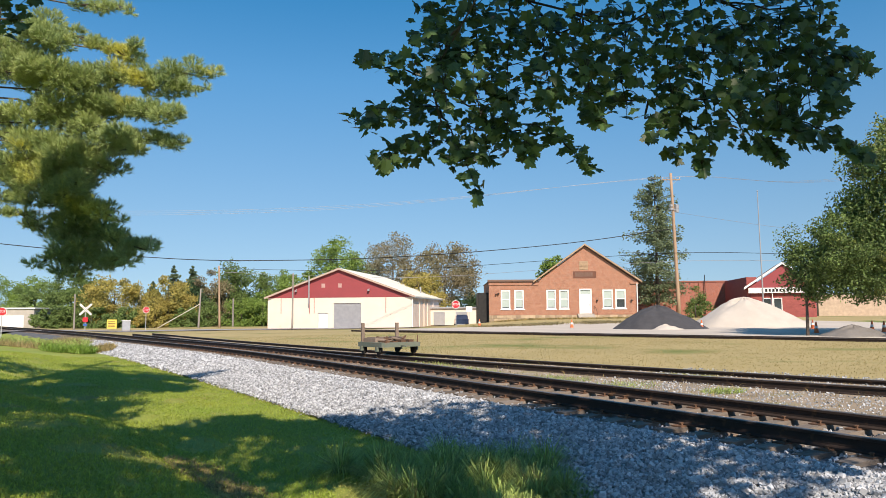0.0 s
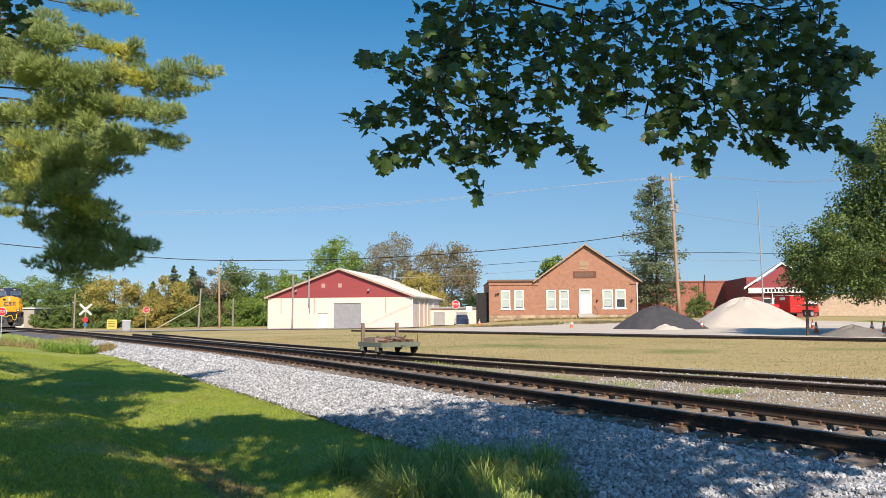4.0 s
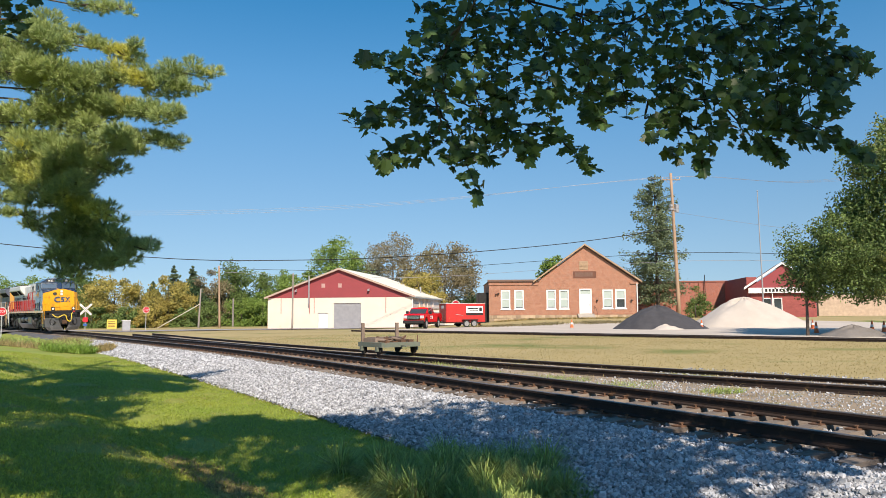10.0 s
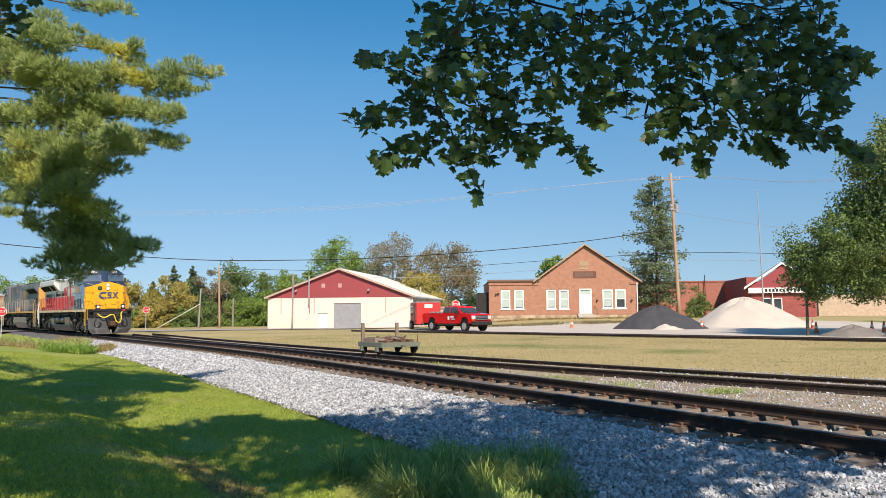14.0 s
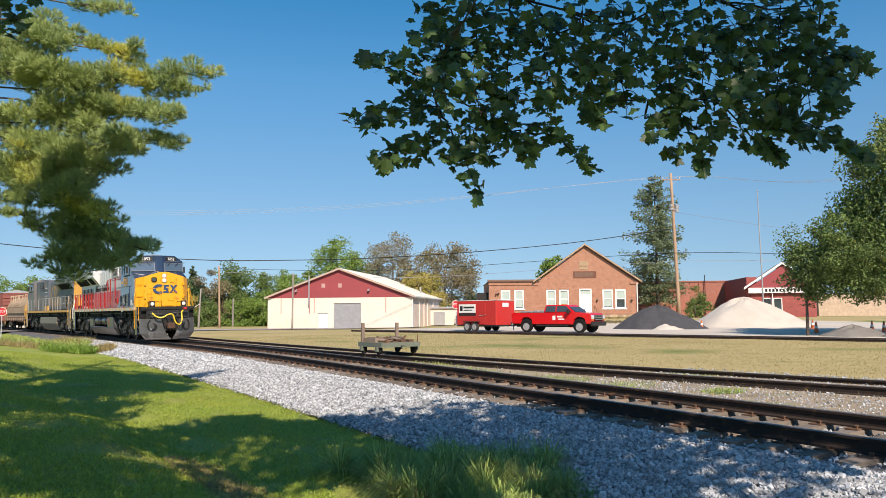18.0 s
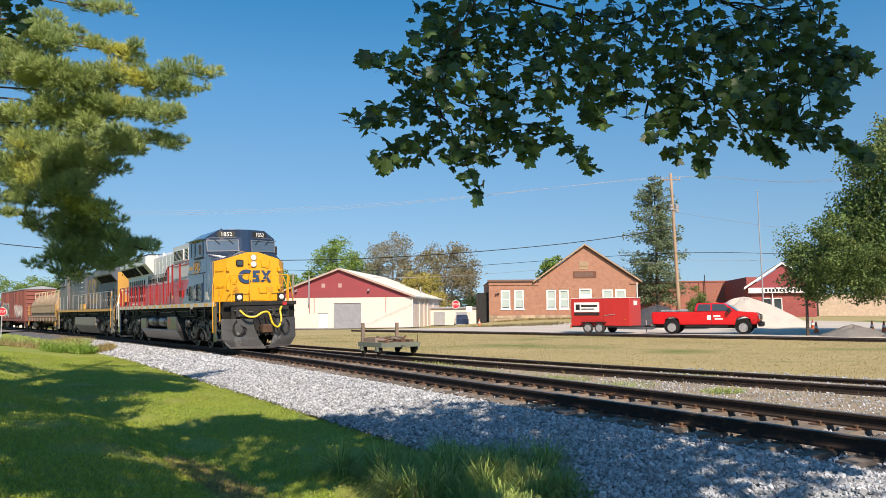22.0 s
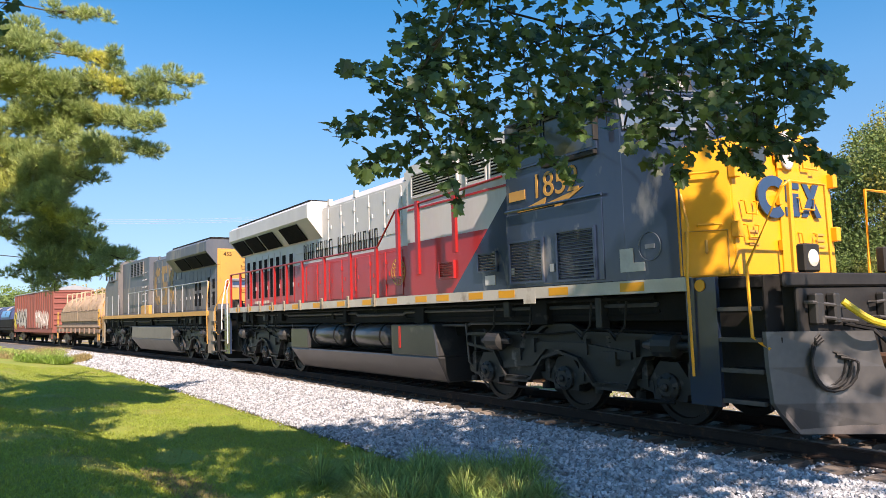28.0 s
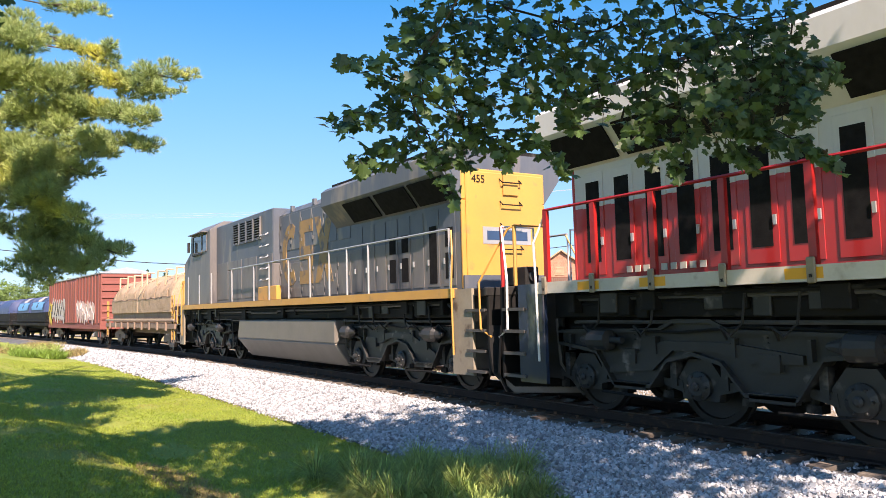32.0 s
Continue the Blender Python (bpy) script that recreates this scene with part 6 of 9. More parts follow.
def coil_car(name, label, cover, base, humps, marks):
    car = thing(name, Matrix(), label, "freight car", "freight cars of the train")
    half = 6.9
    part("deck", boxes((-1.45, 1.45, -half, half, 1.05, 1.28), (-0.5, 0.5, -half, half, 0.75, 1.05), bevel=0.02), base, car)
    part("trough", boxes((-1.25, 1.25, -half + 0.9, half - 0.9, 1.28, 2.15), bevel=0.04), base, car)
    for sg in (-1, 1):
        part("side_rail", tubes((((sg * 1.45, -half, 1.42), (sg * 1.45, half, 1.42)), 0.05), n=6), base, car)
    edge = -half + 0.95
    length = (2 * half - 1.9) / humps
    rr = random.Random(12)
    for i in range(humps):
        y0, y1 = edge + i * length, edge + (i + 1) * length - 0.06
        bm = bmesh.new()
        ny, na = 30, 19
        rows = []
        for j in range(ny + 1):
            u = j / ny
            y = y0 + (y1 - y0) * u
            lump = 0.10 * math.sin(u * math.pi * 5 + i) * (1 if cover is TARP else 0.15)
            row = []
            for k in range(na):
                a = math.pi * k / (na - 1)
                r = 1.28 + (0.09 if cover is TARP else 0.02) * noise.noise(Vector((k * 0.55, y * 2.6, i)))
                row.append(bm.verts.new((-r * math.cos(a) * (1.02 if cover is TARP else 1), y, 2.12 + (0.0 if k in (0, na - 1) else (1.32 + lump + (0.16 * noise.noise(Vector((k * 0.8, y * 2.4, 3))) if cover is TARP else 0)) * math.sin(a) ** 0.7))))
            rows.append(row)
        for r0, r1 in zip(rows, rows[1:]):
            for k in range(na - 1):
                bm.faces.new((r0[k], r0[k + 1], r1[k + 1], r1[k]))
        bm.faces.new(rows[0]), bm.faces.new(rows[-1][::-1])
        bmesh.ops.recalc_face_normals(bm, faces=bm.faces[:])
        hood = part("cover", bm, cover, car, smooth=True)
        if cover is TARP:
            for u in (0.12, 0.5, 0.88):
                y = y0 + (y1 - y0) * u
                pts = [(-1.33 * math.cos(a), y + 0.1 * rr.uniform(-1, 1), 2.1 + 1.42 * math.sin(a) ** 0.7 + 0.03) for a in (math.pi * k / 10 for k in range(11))]
                part("strap", tubes((pts, 0.02), n=5), TARP, hood)
            for u in (0.08, 0.36, 0.62, 0.92):
                y = y0 + (y1 - y0) * u
                for sg in (-1, 1):
                    lean = rr.uniform(-0.25, 0.1)
                    part("lifting_bracket", tubes((((sg * 1.0, y, 3.05), (sg * 0.98, y + lean, 3.78)), 0.045), (((sg * 0.98, y + lean, 3.76), (sg * 0.62, y + lean * 0.6, 3.74)), 0.035), n=5), PALEWOOD, hood, "pale timber bracket")
            for sg in (-1, 1):
                seam = [(sg * (1.33 + 0.02 * rr.uniform(-1, 1)), y0 + (y1 - y0) * k / 14, 2.46 + 0.05 * rr.uniform(-1, 1)) for k in range(15)]
                part("seam", tubes((seam, 0.028), n=5), CARBROWN, hood)
                a, b = sorted((sg * 1.26, sg * 1.34))
                part("skirt", boxes((a, b, y0, y1, 1.78, 2.44), bevel=0.02), TARP, hood)
        else:
            for y in (y0 + 0.15, y1 - 0.15):
                pts = [(-1.31 * math.cos(a), y, 2.12 + 1.34 * math.sin(a) ** 0.7) for a in (math.pi * k / 10 for k in range(11))]
                part("rib", tubes((pts, 0.04), n=5), cover, hood)
            for sg in (-1, 1):
                for m_, (u0, u1, a0, a1) in zip(marks, ((0.14, 0.88, 4, 30), (0.36, 0.62, 32, 62), (0.48, 0.56, 8, 26))):
                    bm = bmesh.new()
                    rows = []
                    for k in range(7):
                        a = radians(a0 + (a1 - a0) * k / 6)
                        rows.append([bm.verts.new((sg * 1.325 * math.cos(a), y0 + u * (y1 - y0), 2.125 + 1.36 * math.sin(a) ** 0.7)) for u in (u0 + 0.03 * math.sin(k * 2.1), u1 - 0.04 * math.cos(k * 1.7))])
                    for r0, r1 in zip(rows, rows[1:]):
                        bm.faces.new((r0[0], r0[1], r1[1], r1[0]))
                    part("spray_mark", bm, m_, hood, "spray-painted patch")
    if cover is TARP:
        for e in (-1, 1):
            for sg in (-1, 1):
                part("end_ladder", tubes((((sg * 1.40, e * 6.75, 0.6), (sg * 1.40, e * 6.75, 2.5)), 0.03), (((sg * 1.40, e * 6.40, 0.6), (sg * 1.40, e * 6.40, 2.5)), 0.03),
                                         *[(((sg * 1.40, e * 6.75, 0.8 + 0.3 * k), (sg * 1.40, e * 6.40, 0.8 + 0.3 * k)), 0.016) for k in range(6)], n=6), LADDERORANGE, car, "orange end ladder")
        for sg in (-1, 1):
            for k in range(9):
                y = -half + 1.2 + 1.42 * k
                part("stake_pocket", boxes((min(sg * 1.44, sg * 1.52), max(sg * 1.44, sg * 1.52), y - 0.06, y + 0.06, 0.98, 1.34), bevel=0.01), base, car)
            part("side_board", boxes((min(sg * 1.40, sg * 1.47), max(sg * 1.40, sg * 1.47), -half + 0.2, half - 0.2, 1.44, 1.50)), PALEWOOD, car)
    freight_gear(car, 5.1)
    car_ends(car, half, base)
    return car


def scrawl(car, sg, rows):
    """Rows of rounded spray-painted shapes with darker inner strokes on a car's side."""
    rr = random.Random(2 + sg)
    for ya, yb, z0, z1, fill, line, count in rows:
        w = (yb - ya) / count
        for k in range(count):
            cy, cz, h = ya + w * (k + 0.5), (z0 + z1) / 2 + rr.uniform(-0.1, 0.1), (z1 - z0) / 2
            turn, bulge = rr.uniform(0, 6.28), rr.uniform(0.12, 0.3)
            ring = []
            for j in range(18):
                a = 2 * math.pi * j / 18
                r = 1 + bulge * math.sin(3 * a + turn) * 0.8 - 0.12 * math.cos(2 * a + turn)
                ring.append((cy + 0.60 * w * r * math.cos(a), cz + 0.92 * h * r * math.sin(a)))
            bm = bmesh.new()
            prism(bm, ring, 0, sg * (1.515 + 0.002 * (k % 3)), sg * (1.519 + 0.002 * (k % 3)))
            mark = part("spray_mark", bm, fill, car, "spray-painted letter shape")
            pts = [(sg * 1.527, cy + 0.36 * w * math.cos(turn + 0.75 * j), cz + 0.62 * h * (1 - 0.3 * j) + 0.12 * h * math.sin(turn + 2 * j)) for j in range(7)]
            part("stroke", tubes((pts, 0.035), n=4), line, mark)


def boxcar():
    car = thing("boxcar", Matrix(), "faded oxide-red ribbed boxcar with graffiti", "freight car", "freight cars of the train")
    half = 8.2
    part("body", boxes((-1.45, 1.45, -half, half, 1.15, 4.25), bevel=0.03), OXIDE, car)
    bm = bmesh.new()
    prism(bm, [(-1.5, 4.25), (1.5, 4.25), (1.5, 4.32), (0, 4.62), (-1.5, 4.32)], 1, -half - 0.05, half + 0.05)
    part("roof", bm, GALV, car, "pale galvanised roof")
    part("floor_sill", boxes((-1.48, 1.48, -half, half, 0.95, 1.2), (-0.4, 0.4, -half, half, 0.7, 0.95)), OXIDE, car)
    for sg in (-1, 1):
        for i in range(19):
            y = -half + 0.35 + i * (2 * half - 0.7) / 18
            if abs(y) < 1.6:
                continue
            part("side_rib", boxes((min(sg * 1.45, sg * 1.51), max(sg * 1.45, sg * 1.51), y - 0.09, y + 0.09, 1.3, 4.2), bevel=0.02), OXIDE, car)
        d = part("sliding_door", boxes((min(sg * 1.45, sg * 1.53), max(sg * 1.45, sg * 1.53), -1.5, 1.5, 1.3, 4.1), bevel=0.02), OXIDE, car)
        for y in (-1.0, -0.4, 0.4, 1.0):
            part("door_rod", tubes((((sg * 1.56, y, 1.35), (sg * 1.56, y, 4.05)), 0.02), n=5), OXIDE, d)
        scrawl(car, sg, ((-6.9, -1.9, 1.35, 2.75, SPRAY_PINK, SPRAY_WHITE, 7), (1.9, 6.6, 1.35, 3.1, SPRAY_WHITE, SPRAY_BLACK, 6), (6.6, 7.9, 1.3, 2.9, SPRAY_YELLOW, SPRAY_BLACK, 2)))
    for e in (-1, 1):
        for i in range(7):
            z = 1.5 + i * 0.42
            part("end_rib", boxes((-1.4, 1.4, min(e * half, e * (half + 0.07)), max(e * half, e * (half + 0.07)), z, z + 0.16), bevel=0.03), OXIDE, car)
    freight_gear(car, 6.2)
    car_ends(car, half, OXIDE)
    return car


TRAIN.append((coil_car("coil_car", "brown flat car with loads under tan canvas covers", TARP, CARBROWN, 2, ()), 49.6, 5.1, 1))
TRAIN.append((boxcar(), 66.2, 6.2, 1))
BLUE_CAR = coil_car("hooded_car", "freight car with dark blue steel hoods and graffiti", CARBLUE, UNDER, 2, (SPRAY_BLUE, SPRAY_WHITE, SPRAY_BLACK))
TRAIN.append((BLUE_CAR, 82.8, 5.1, 1))
TRAIN.append((coil_car("hooded_car", "freight car with dark blue steel hoods", CARBLUE, UNDER, 2, ()), 98.2, 5.1, 1))


# ---------------------------------------------------------------- the red pickup truck and its trailer
CARRED = mat("glossy red car paint", (0.60, 0.008, 0.012), 0.25, other=(0.55, 0.008, 0.012), scale=2, fine=10, bump=0, coat=0.6)
TRAILRED = mat("satin red trailer skin", (0.50, 0.028, 0.022), 0.45, other=(0.44, 0.026, 0.022), scale=1.5, fine=12, bump=0.03)
CHROME = mat("chrome", (0.6, 0.6, 0.6), 0.15, metal=1.0, scale=3, fine=10, bump=0)
RIMGREY = mat("dull steel wheel rim", (0.36, 0.36, 0.36), 0.35, other=(0.22, 0.22, 0.22), scale=6, fine=20, bump=0.03)
AMBER = mat("amber lens", (0.6, 0.22, 0.02), 0.3, scale=3, fine=10, bump=0)
REDLENS = mat("red lens", (0.4, 0.01, 0.01), 0.25, scale=3, fine=10, bump=0)


def road_wheel(parent, x, y, r, width=0.26):
    sg = 1 if y > 0 else -1
    bm = lathe(bmesh.new(), [(r * 0.62, -width / 2), (r * 0.95, -width / 2), (r, -width * 0.3), (r, width * 0.3), (r * 0.95, width / 2), (r * 0.62, width / 2)], 1, (0, 0, 0), 22)
    w = part("wheel", bm, RUBBER, parent)
    bm = lathe(bmesh.new(), [(0.04, sg * width * 0.57), (r * 0.22, sg * width * 0.57), (r * 0.30, sg * width * 0.52), (r * 0.54, sg * width * 0.51), (r * 0.62, sg * width * 0.56), (r * 0.67, sg * width * 0.54), (r * 0.68, sg * width * 0.45)], 1, (0, 0, 0), 18)
    for k in range(8):
        a = k * math.pi / 4
        bmesh.ops.create_cube(bm, size=0.06, matrix=Matrix.Translation((r * 0.42 * math.cos(a), sg * width * 0.50, r * 0.42 * math.sin(a))))
    part("rim", bm, RIMGREY, w)
    w.location = (x, y, r)
    ROAD_WHEELS.append((w, r, Matrix.Translation((x, y, r))))


def make_pickup():
    p = thing("pickup_truck", Matrix(), "shiny red crew-cab pickup truck towing a trailer", "truck")
    bm = bmesh.new()
    prism(bm, [(-3.3, 0.62), (-2.55, 0.62), (-2.45, 0.95), (-2.2, 1.08), (-1.9, 1.08), (-1.65, 0.95), (-1.55, 0.58), (1.80, 0.58), (1.90, 0.95), (2.15, 1.1), (2.45, 1.1), (2.70, 0.95), (2.80, 0.62), (3.2, 0.62),
               (3.28, 0.9), (3.25, 1.2), (3.05, 1.36), (1.95, 1.45), (-0.9, 1.42), (-3.25, 1.42), (-3.3, 1.3)], 1, -0.99, 0.99)
    bmesh.ops.bevel(bm, geom=[e for e in bm.edges if abs(e.verts[0].co.y - e.verts[1].co.y) < 0.01], offset=0.04, segments=2, affect="EDGES")
    body = part("body", bm, CARRED, p)
    bm = bmesh.new()
    lo = [(-0.62, -0.96), (1.95, -0.96), (1.95, 0.96), (-0.62, 0.96)]
    v0 = [bm.verts.new((x, y, 1.42)) for x, y in lo]
    v1 = [bm.verts.new(q) for q in ((-0.5, -0.80, 1.98), (1.2, -0.80, 1.98), (1.2, 0.80, 1.98), (-0.5, 0.80, 1.98))]
    bm.faces.new(v0[::-1]), bm.faces.new(v1)
    for i in range(4):
        bm.faces.new((v0[i], v0[(i + 1) % 4], v1[(i + 1) % 4], v1[i]))
    bmesh.ops.bevel(bm, geom=bm.edges[:], offset=0.05, segments=2, affect="EDGES")
    cab = part("cab", bm, CARRED, p)
    for sg in (-1, 1):
        for x0, x1, t0, t1 in ((-0.45, 0.38, -0.38, 0.38), (0.48, 1.68, 0.48, 1.2)):
            bm = bmesh.new()
            y0, y1 = sg * 0.955, sg * 0.835
            v = [bm.verts.new(q) for q in ((x0, y0, 1.48), (x1, y0, 1.48), (t1, y1, 1.90), (t0, y1, 1.90))]
            w = [bm.verts.new((q.co.x, q.co.y + sg * 0.012, q.co.z)) for q in v]
            bm.faces.new(v), bm.faces.new(w)
            for i in range(4):
                bm.faces.new((v[i], v[(i + 1) % 4], w[(i + 1) % 4], w[i]))
            part("side_window", bm, GLASS, cab)
        part("mirror", boxes((1.45, 1.60, min(sg * 1.0, sg * 1.28), max(sg * 1.0, sg * 1.28), 1.36, 1.66), bevel=0.03), BLACK, cab)
        for x in (-0.45, 0.75):
            part("door_handle", boxes((x - 0.1, x + 0.1, min(sg * 0.985, sg * 1.01), max(sg * 0.985, sg * 1.01), 1.2, 1.25)), CARRED, body)
        part("door_line", boxes((0.42, 0.445, min(sg * 0.985, sg * 0.995), max(sg * 0.985, sg * 0.995), 0.62, 1.42)), BLACK, body)
        part("running_board", boxes((-1.2, 1.4, min(sg * 0.92, sg * 1.06), max(sg * 0.92, sg * 1.06), 0.46, 0.54), bevel=0.02), BLACK, p)
        for x, w0, z0, z1 in ((0.16, 0.24, 0.9, 1.2), (0.55, 0.42, 1.08, 1.2), (0.62, 0.50, 0.92, 1.0)):
            part("sign_bar", boxes((x, x + w0, min(sg * 0.988, sg * 0.996), max(sg * 0.988, sg * 0.996), z0, z1)), WHITE, body)
        part("wheel_arch", lathe(bmesh.new(), [(0.50, -0.1), (0.50, 0.1)], 1, (-2.05, sg * 0.9, 0.5), 18), UNDER, p)
        part("wheel_arch", lathe(bmesh.new(), [(0.50, -0.1), (0.50, 0.1)], 1, (2.3, sg * 0.9, 0.5), 18), UNDER, p)
        part("tail_light", boxes((-3.32, -3.26, min(sg * 0.8, sg * 1.0), max(sg * 0.8, sg * 1.0), 0.95, 1.35)), REDLENS, body)
        part("headlight", boxes((3.08, 3.3, min(sg * 0.62, sg * 0.98), max(sg * 0.62, sg * 0.98), 0.95, 1.22), bevel=0.03), LENS, body)
        part("turn_light", boxes((3.2, 3.31, min(sg * 0.8, sg * 0.97), max(sg * 0.8, sg * 0.97), 0.86, 0.94)), AMBER, body)
        for x in (-2.05, 2.3):
            road_wheel(p, x, sg * 0.86, 0.41, 0.28)
    part("windshield", boxes((0, 0.02, -0.8, 0.8, 0, 0.62)), GLASS, cab).matrix_basis = Matrix.Translation((1.93, 0, 1.46)) @ Matrix.Rotation(radians(-54), 4, "Y")
    part("rear_window", boxes((-0.60, -0.565, -0.6, 0.6, 1.5, 1.88)), GLASS, cab)
    part("bed_floor", boxes((-3.2, -0.68, -0.85, 0.85, 1.424, 1.43)), BLACK, p)
    for x in (-2.6, -2.0, -1.4):
        part("cargo", boxes((x - 0.2, x + 0.2, -0.6, 0.5, 1.43, 1.55 + 0.04 * (x > -2)), bevel=0.02), GALV, p)
    part("radiator_grille", boxes((3.2, 3.32, -0.62, 0.62, 0.85, 1.25), bevel=0.02), BLACK, body)
    for z in (0.93, 1.05, 1.17):
        part("grille_bar", boxes((3.3, 3.35, -0.6, 0.6, z - 0.03, z + 0.03)), CHROME, body)
    part("front_bumper", boxes((3.15, 3.42, -1.0, 1.0, 0.48, 0.78), bevel=0.05), BLACK, p)
    part("rear_bumper", boxes((-3.45, -3.25, -0.98, 0.98, 0.5, 0.72), bevel=0.04), CHROME, p)
    part("hitch", boxes((-3.8, -3.3, -0.05, 0.05, 0.45, 0.53)), BLACK, p)
    part("chassis", boxes((-3.2, 3.0, -0.5, 0.5, 0.38, 0.62)), UNDER, p)
    part("roof_light", boxes((0.5, 0.7, -0.3, 0.3, 1.98, 2.03), bevel=0.01), AMBER, cab)
    return p


LENS = mat("clear lamp lens", (0.55, 0.57, 0.6), 0.1, scale=3, fine=10, bump=0)


def make_trailer():
    t = thing("cargo_trailer", Matrix(), "red enclosed cargo trailer with white sign panel", "trailer")
    part("body", boxes((-1.85, 2.42, -1.08, 1.08, 0.48, 2.38), bevel=0.04), TRAILRED, t)
    part("roof", boxes((-1.87, 2.44, -1.09, 1.09, 2.38, 2.42), bevel=0.015), WHITE, t)
    part("sill", boxes((-1.85, 2.42, -1.1, 1.1, 0.40, 0.48)), BLACK, t)
    part("tongue", tubes((((2.4, 0.6, 0.48), (3.45, 0, 0.48)), 0.05), (((2.4, -0.6, 0.48), (3.45, 0, 0.48)), 0.05)), BLACK, t)
    part("jack", tubes((((3.1, 0.12, 0.1), (3.1, 0.12, 0.9)), 0.04)), GALV, t)
    for sg in (-1, 1):
        a, b = sorted((sg * 1.08, sg * 1.095))
        s = part("sign_panel", boxes((-1.6, 0.25, a, b, 1.45, 2.12)), WHITE, t, "white sign panel")
        part("dark_panel", boxes((-1.6, 0.25, a, b, 1.22, 1.42)), BLACK, t, "dark panel")
        a, b = sorted((sg * 1.095, sg * 1.102))
        for x, w, z0, z1 in ((-1.48, 0.30, 1.60, 1.98), (-1.08, 1.18, 1.80, 1.94), (-1.06, 0.95, 1.62, 1.69)):
            part("sign_bar", boxes((x, x + w, a, b, z0, z1)), BLACK, s)
        a, b = sorted((sg * 1.08, sg * 1.1))
        d = part("side_door", boxes((0.55, 1.35, a, b, 0.55, 2.15), bevel=0.008), TRAILRED, t)
        part("door_bar", tubes((((0.6, sg * 1.12, 1.2), (1.4, sg * 1.12, 1.3)), 0.02)), GALV, d)
        part("mudguard", boxes((-1.0, 0.75, min(sg * 1.05, sg * 1.32), max(sg * 1.05, sg * 1.32), 0.72, 0.78), bevel=0.02), BLACK, t)
        for x in (-0.55, 0.28):
            road_wheel(t, x, sg * 1.18, 0.35, 0.22)
        part("tail_light", boxes((-1.88, -1.84, min(sg * 0.85, sg * 1.0), max(sg * 0.85, sg * 1.0), 0.6, 0.75)), REDLENS, t)
        part("marker_light", boxes((2.0, 2.1, min(sg * 1.09, sg * 1.11), max(sg * 1.09, sg * 1.11), 0.9, 0.96)), AMBER, t)
    part("nose_sign", boxes((2.42, 2.43, -0.35, 0.35, 1.9, 2.2)), WHITE, t)
    return t


PICKUP = make_pickup()
TRAILER = make_trailer()


# ---------------------------------------------------------------- heaps, poles, signs and small things in the yard
HEAPBLACK = mat("dark asphalt millings", (0.040, 0.040, 0.045), 0.95, other=(0.06, 0.06, 0.065), scale=2, fine=14, bump=0.8, bump_size=0.06)
HEAPWHITE = mat("pale crushed limestone heap", (0.50, 0.45, 0.39), 0.95, other=(0.41, 0.37, 0.32), scale=1.0, fine=12, bump=0.8, bump_size=0.06)
# grey lowered to hold the tree shade over these heaps
HEAPGREY = mat("shade-darkened grey gravel heap", (0.20, 0.185, 0.17), 0.95, other=(0.14, 0.13, 0.12), scale=1.5, fine=14, bump=0.8, bump_size=0.06)


def heap(name, x, y, rx, ry, h, material, label, seed, turn=0.0, skew=0.0):
    n, k = 56, 20
    vs, fs = [], []
    for i in range(k + 1):
        f = i / k
        for j in range(n):
            a = 2 * math.pi * j / n
            q = Vector((math.cos(a) * 1.6, math.sin(a) * 1.6, seed))
            rr = f * (1 + 0.14 * noise.noise(q))
            u, v = rx * rr * math.cos(a) + skew * (1 - f), ry * rr * math.sin(a)
            z = h * max(0, 1 - f ** 1.45) * (1 + 0.16 * noise.noise(q * 1.3 + Vector((0, 0, f * 2)))) + 0.10 * noise.noise(Vector((u * 0.9, v * 0.9, seed))) * (1 - f) + 0.07 * noise.noise(Vector((u * 2.5, v * 2.5, seed))) + 0.05 * noise.noise(Vector((math.atan2(v, u) * 9, f * 2, seed))) * f
            cx, sx = math.cos(turn), math.sin(turn)
            vs.append((x + u * cx - v * sx, y + u * sx + v * cx, land(x + u * cx, y + u * sx) - 0.12 + max(z, -0.05)))
    for i in range(k):
        for j in range(n):
            fs.append((i * n + j, (i + 1) * n + j, (i + 1) * n + (j + 1) % n, i * n + (j + 1) % n))
    return tagged(soup(name, vs, fs, material, smooth=True), label, "heap", "heaps in the yard")


heap("gravel_mound", 48.2, 45.5, 4.3, 3.0, 2.1, HEAPBLACK, "dark heap of asphalt millings on the lot", 3.0, radians(-30), -0.3)
heap("gravel_mound", 58.0, 44.0, 5.4, 3.6, 2.6, HEAPWHITE, "large pale heap of crushed limestone", 7.0, radians(-30), -0.6)
heap("gravel_mound", 46.3, 43.0, 1.5, 0.9, 0.55, HEAPWHITE, "low pale heap of broken stone", 9.0, radians(-30))
heap("gravel_mound", 41.9, 25.0, 2.3, 1.5, 0.75, HEAPGREY, "low shade-darkened grey gravel heap under a tree", 11.0, radians(-30))
heap("gravel_mound", 43.6, 22.3, 2.6, 1.4, 0.62, HEAPGREY, "low shade-darkened grey gravel heap under a tree", 13.0, radians(-30))


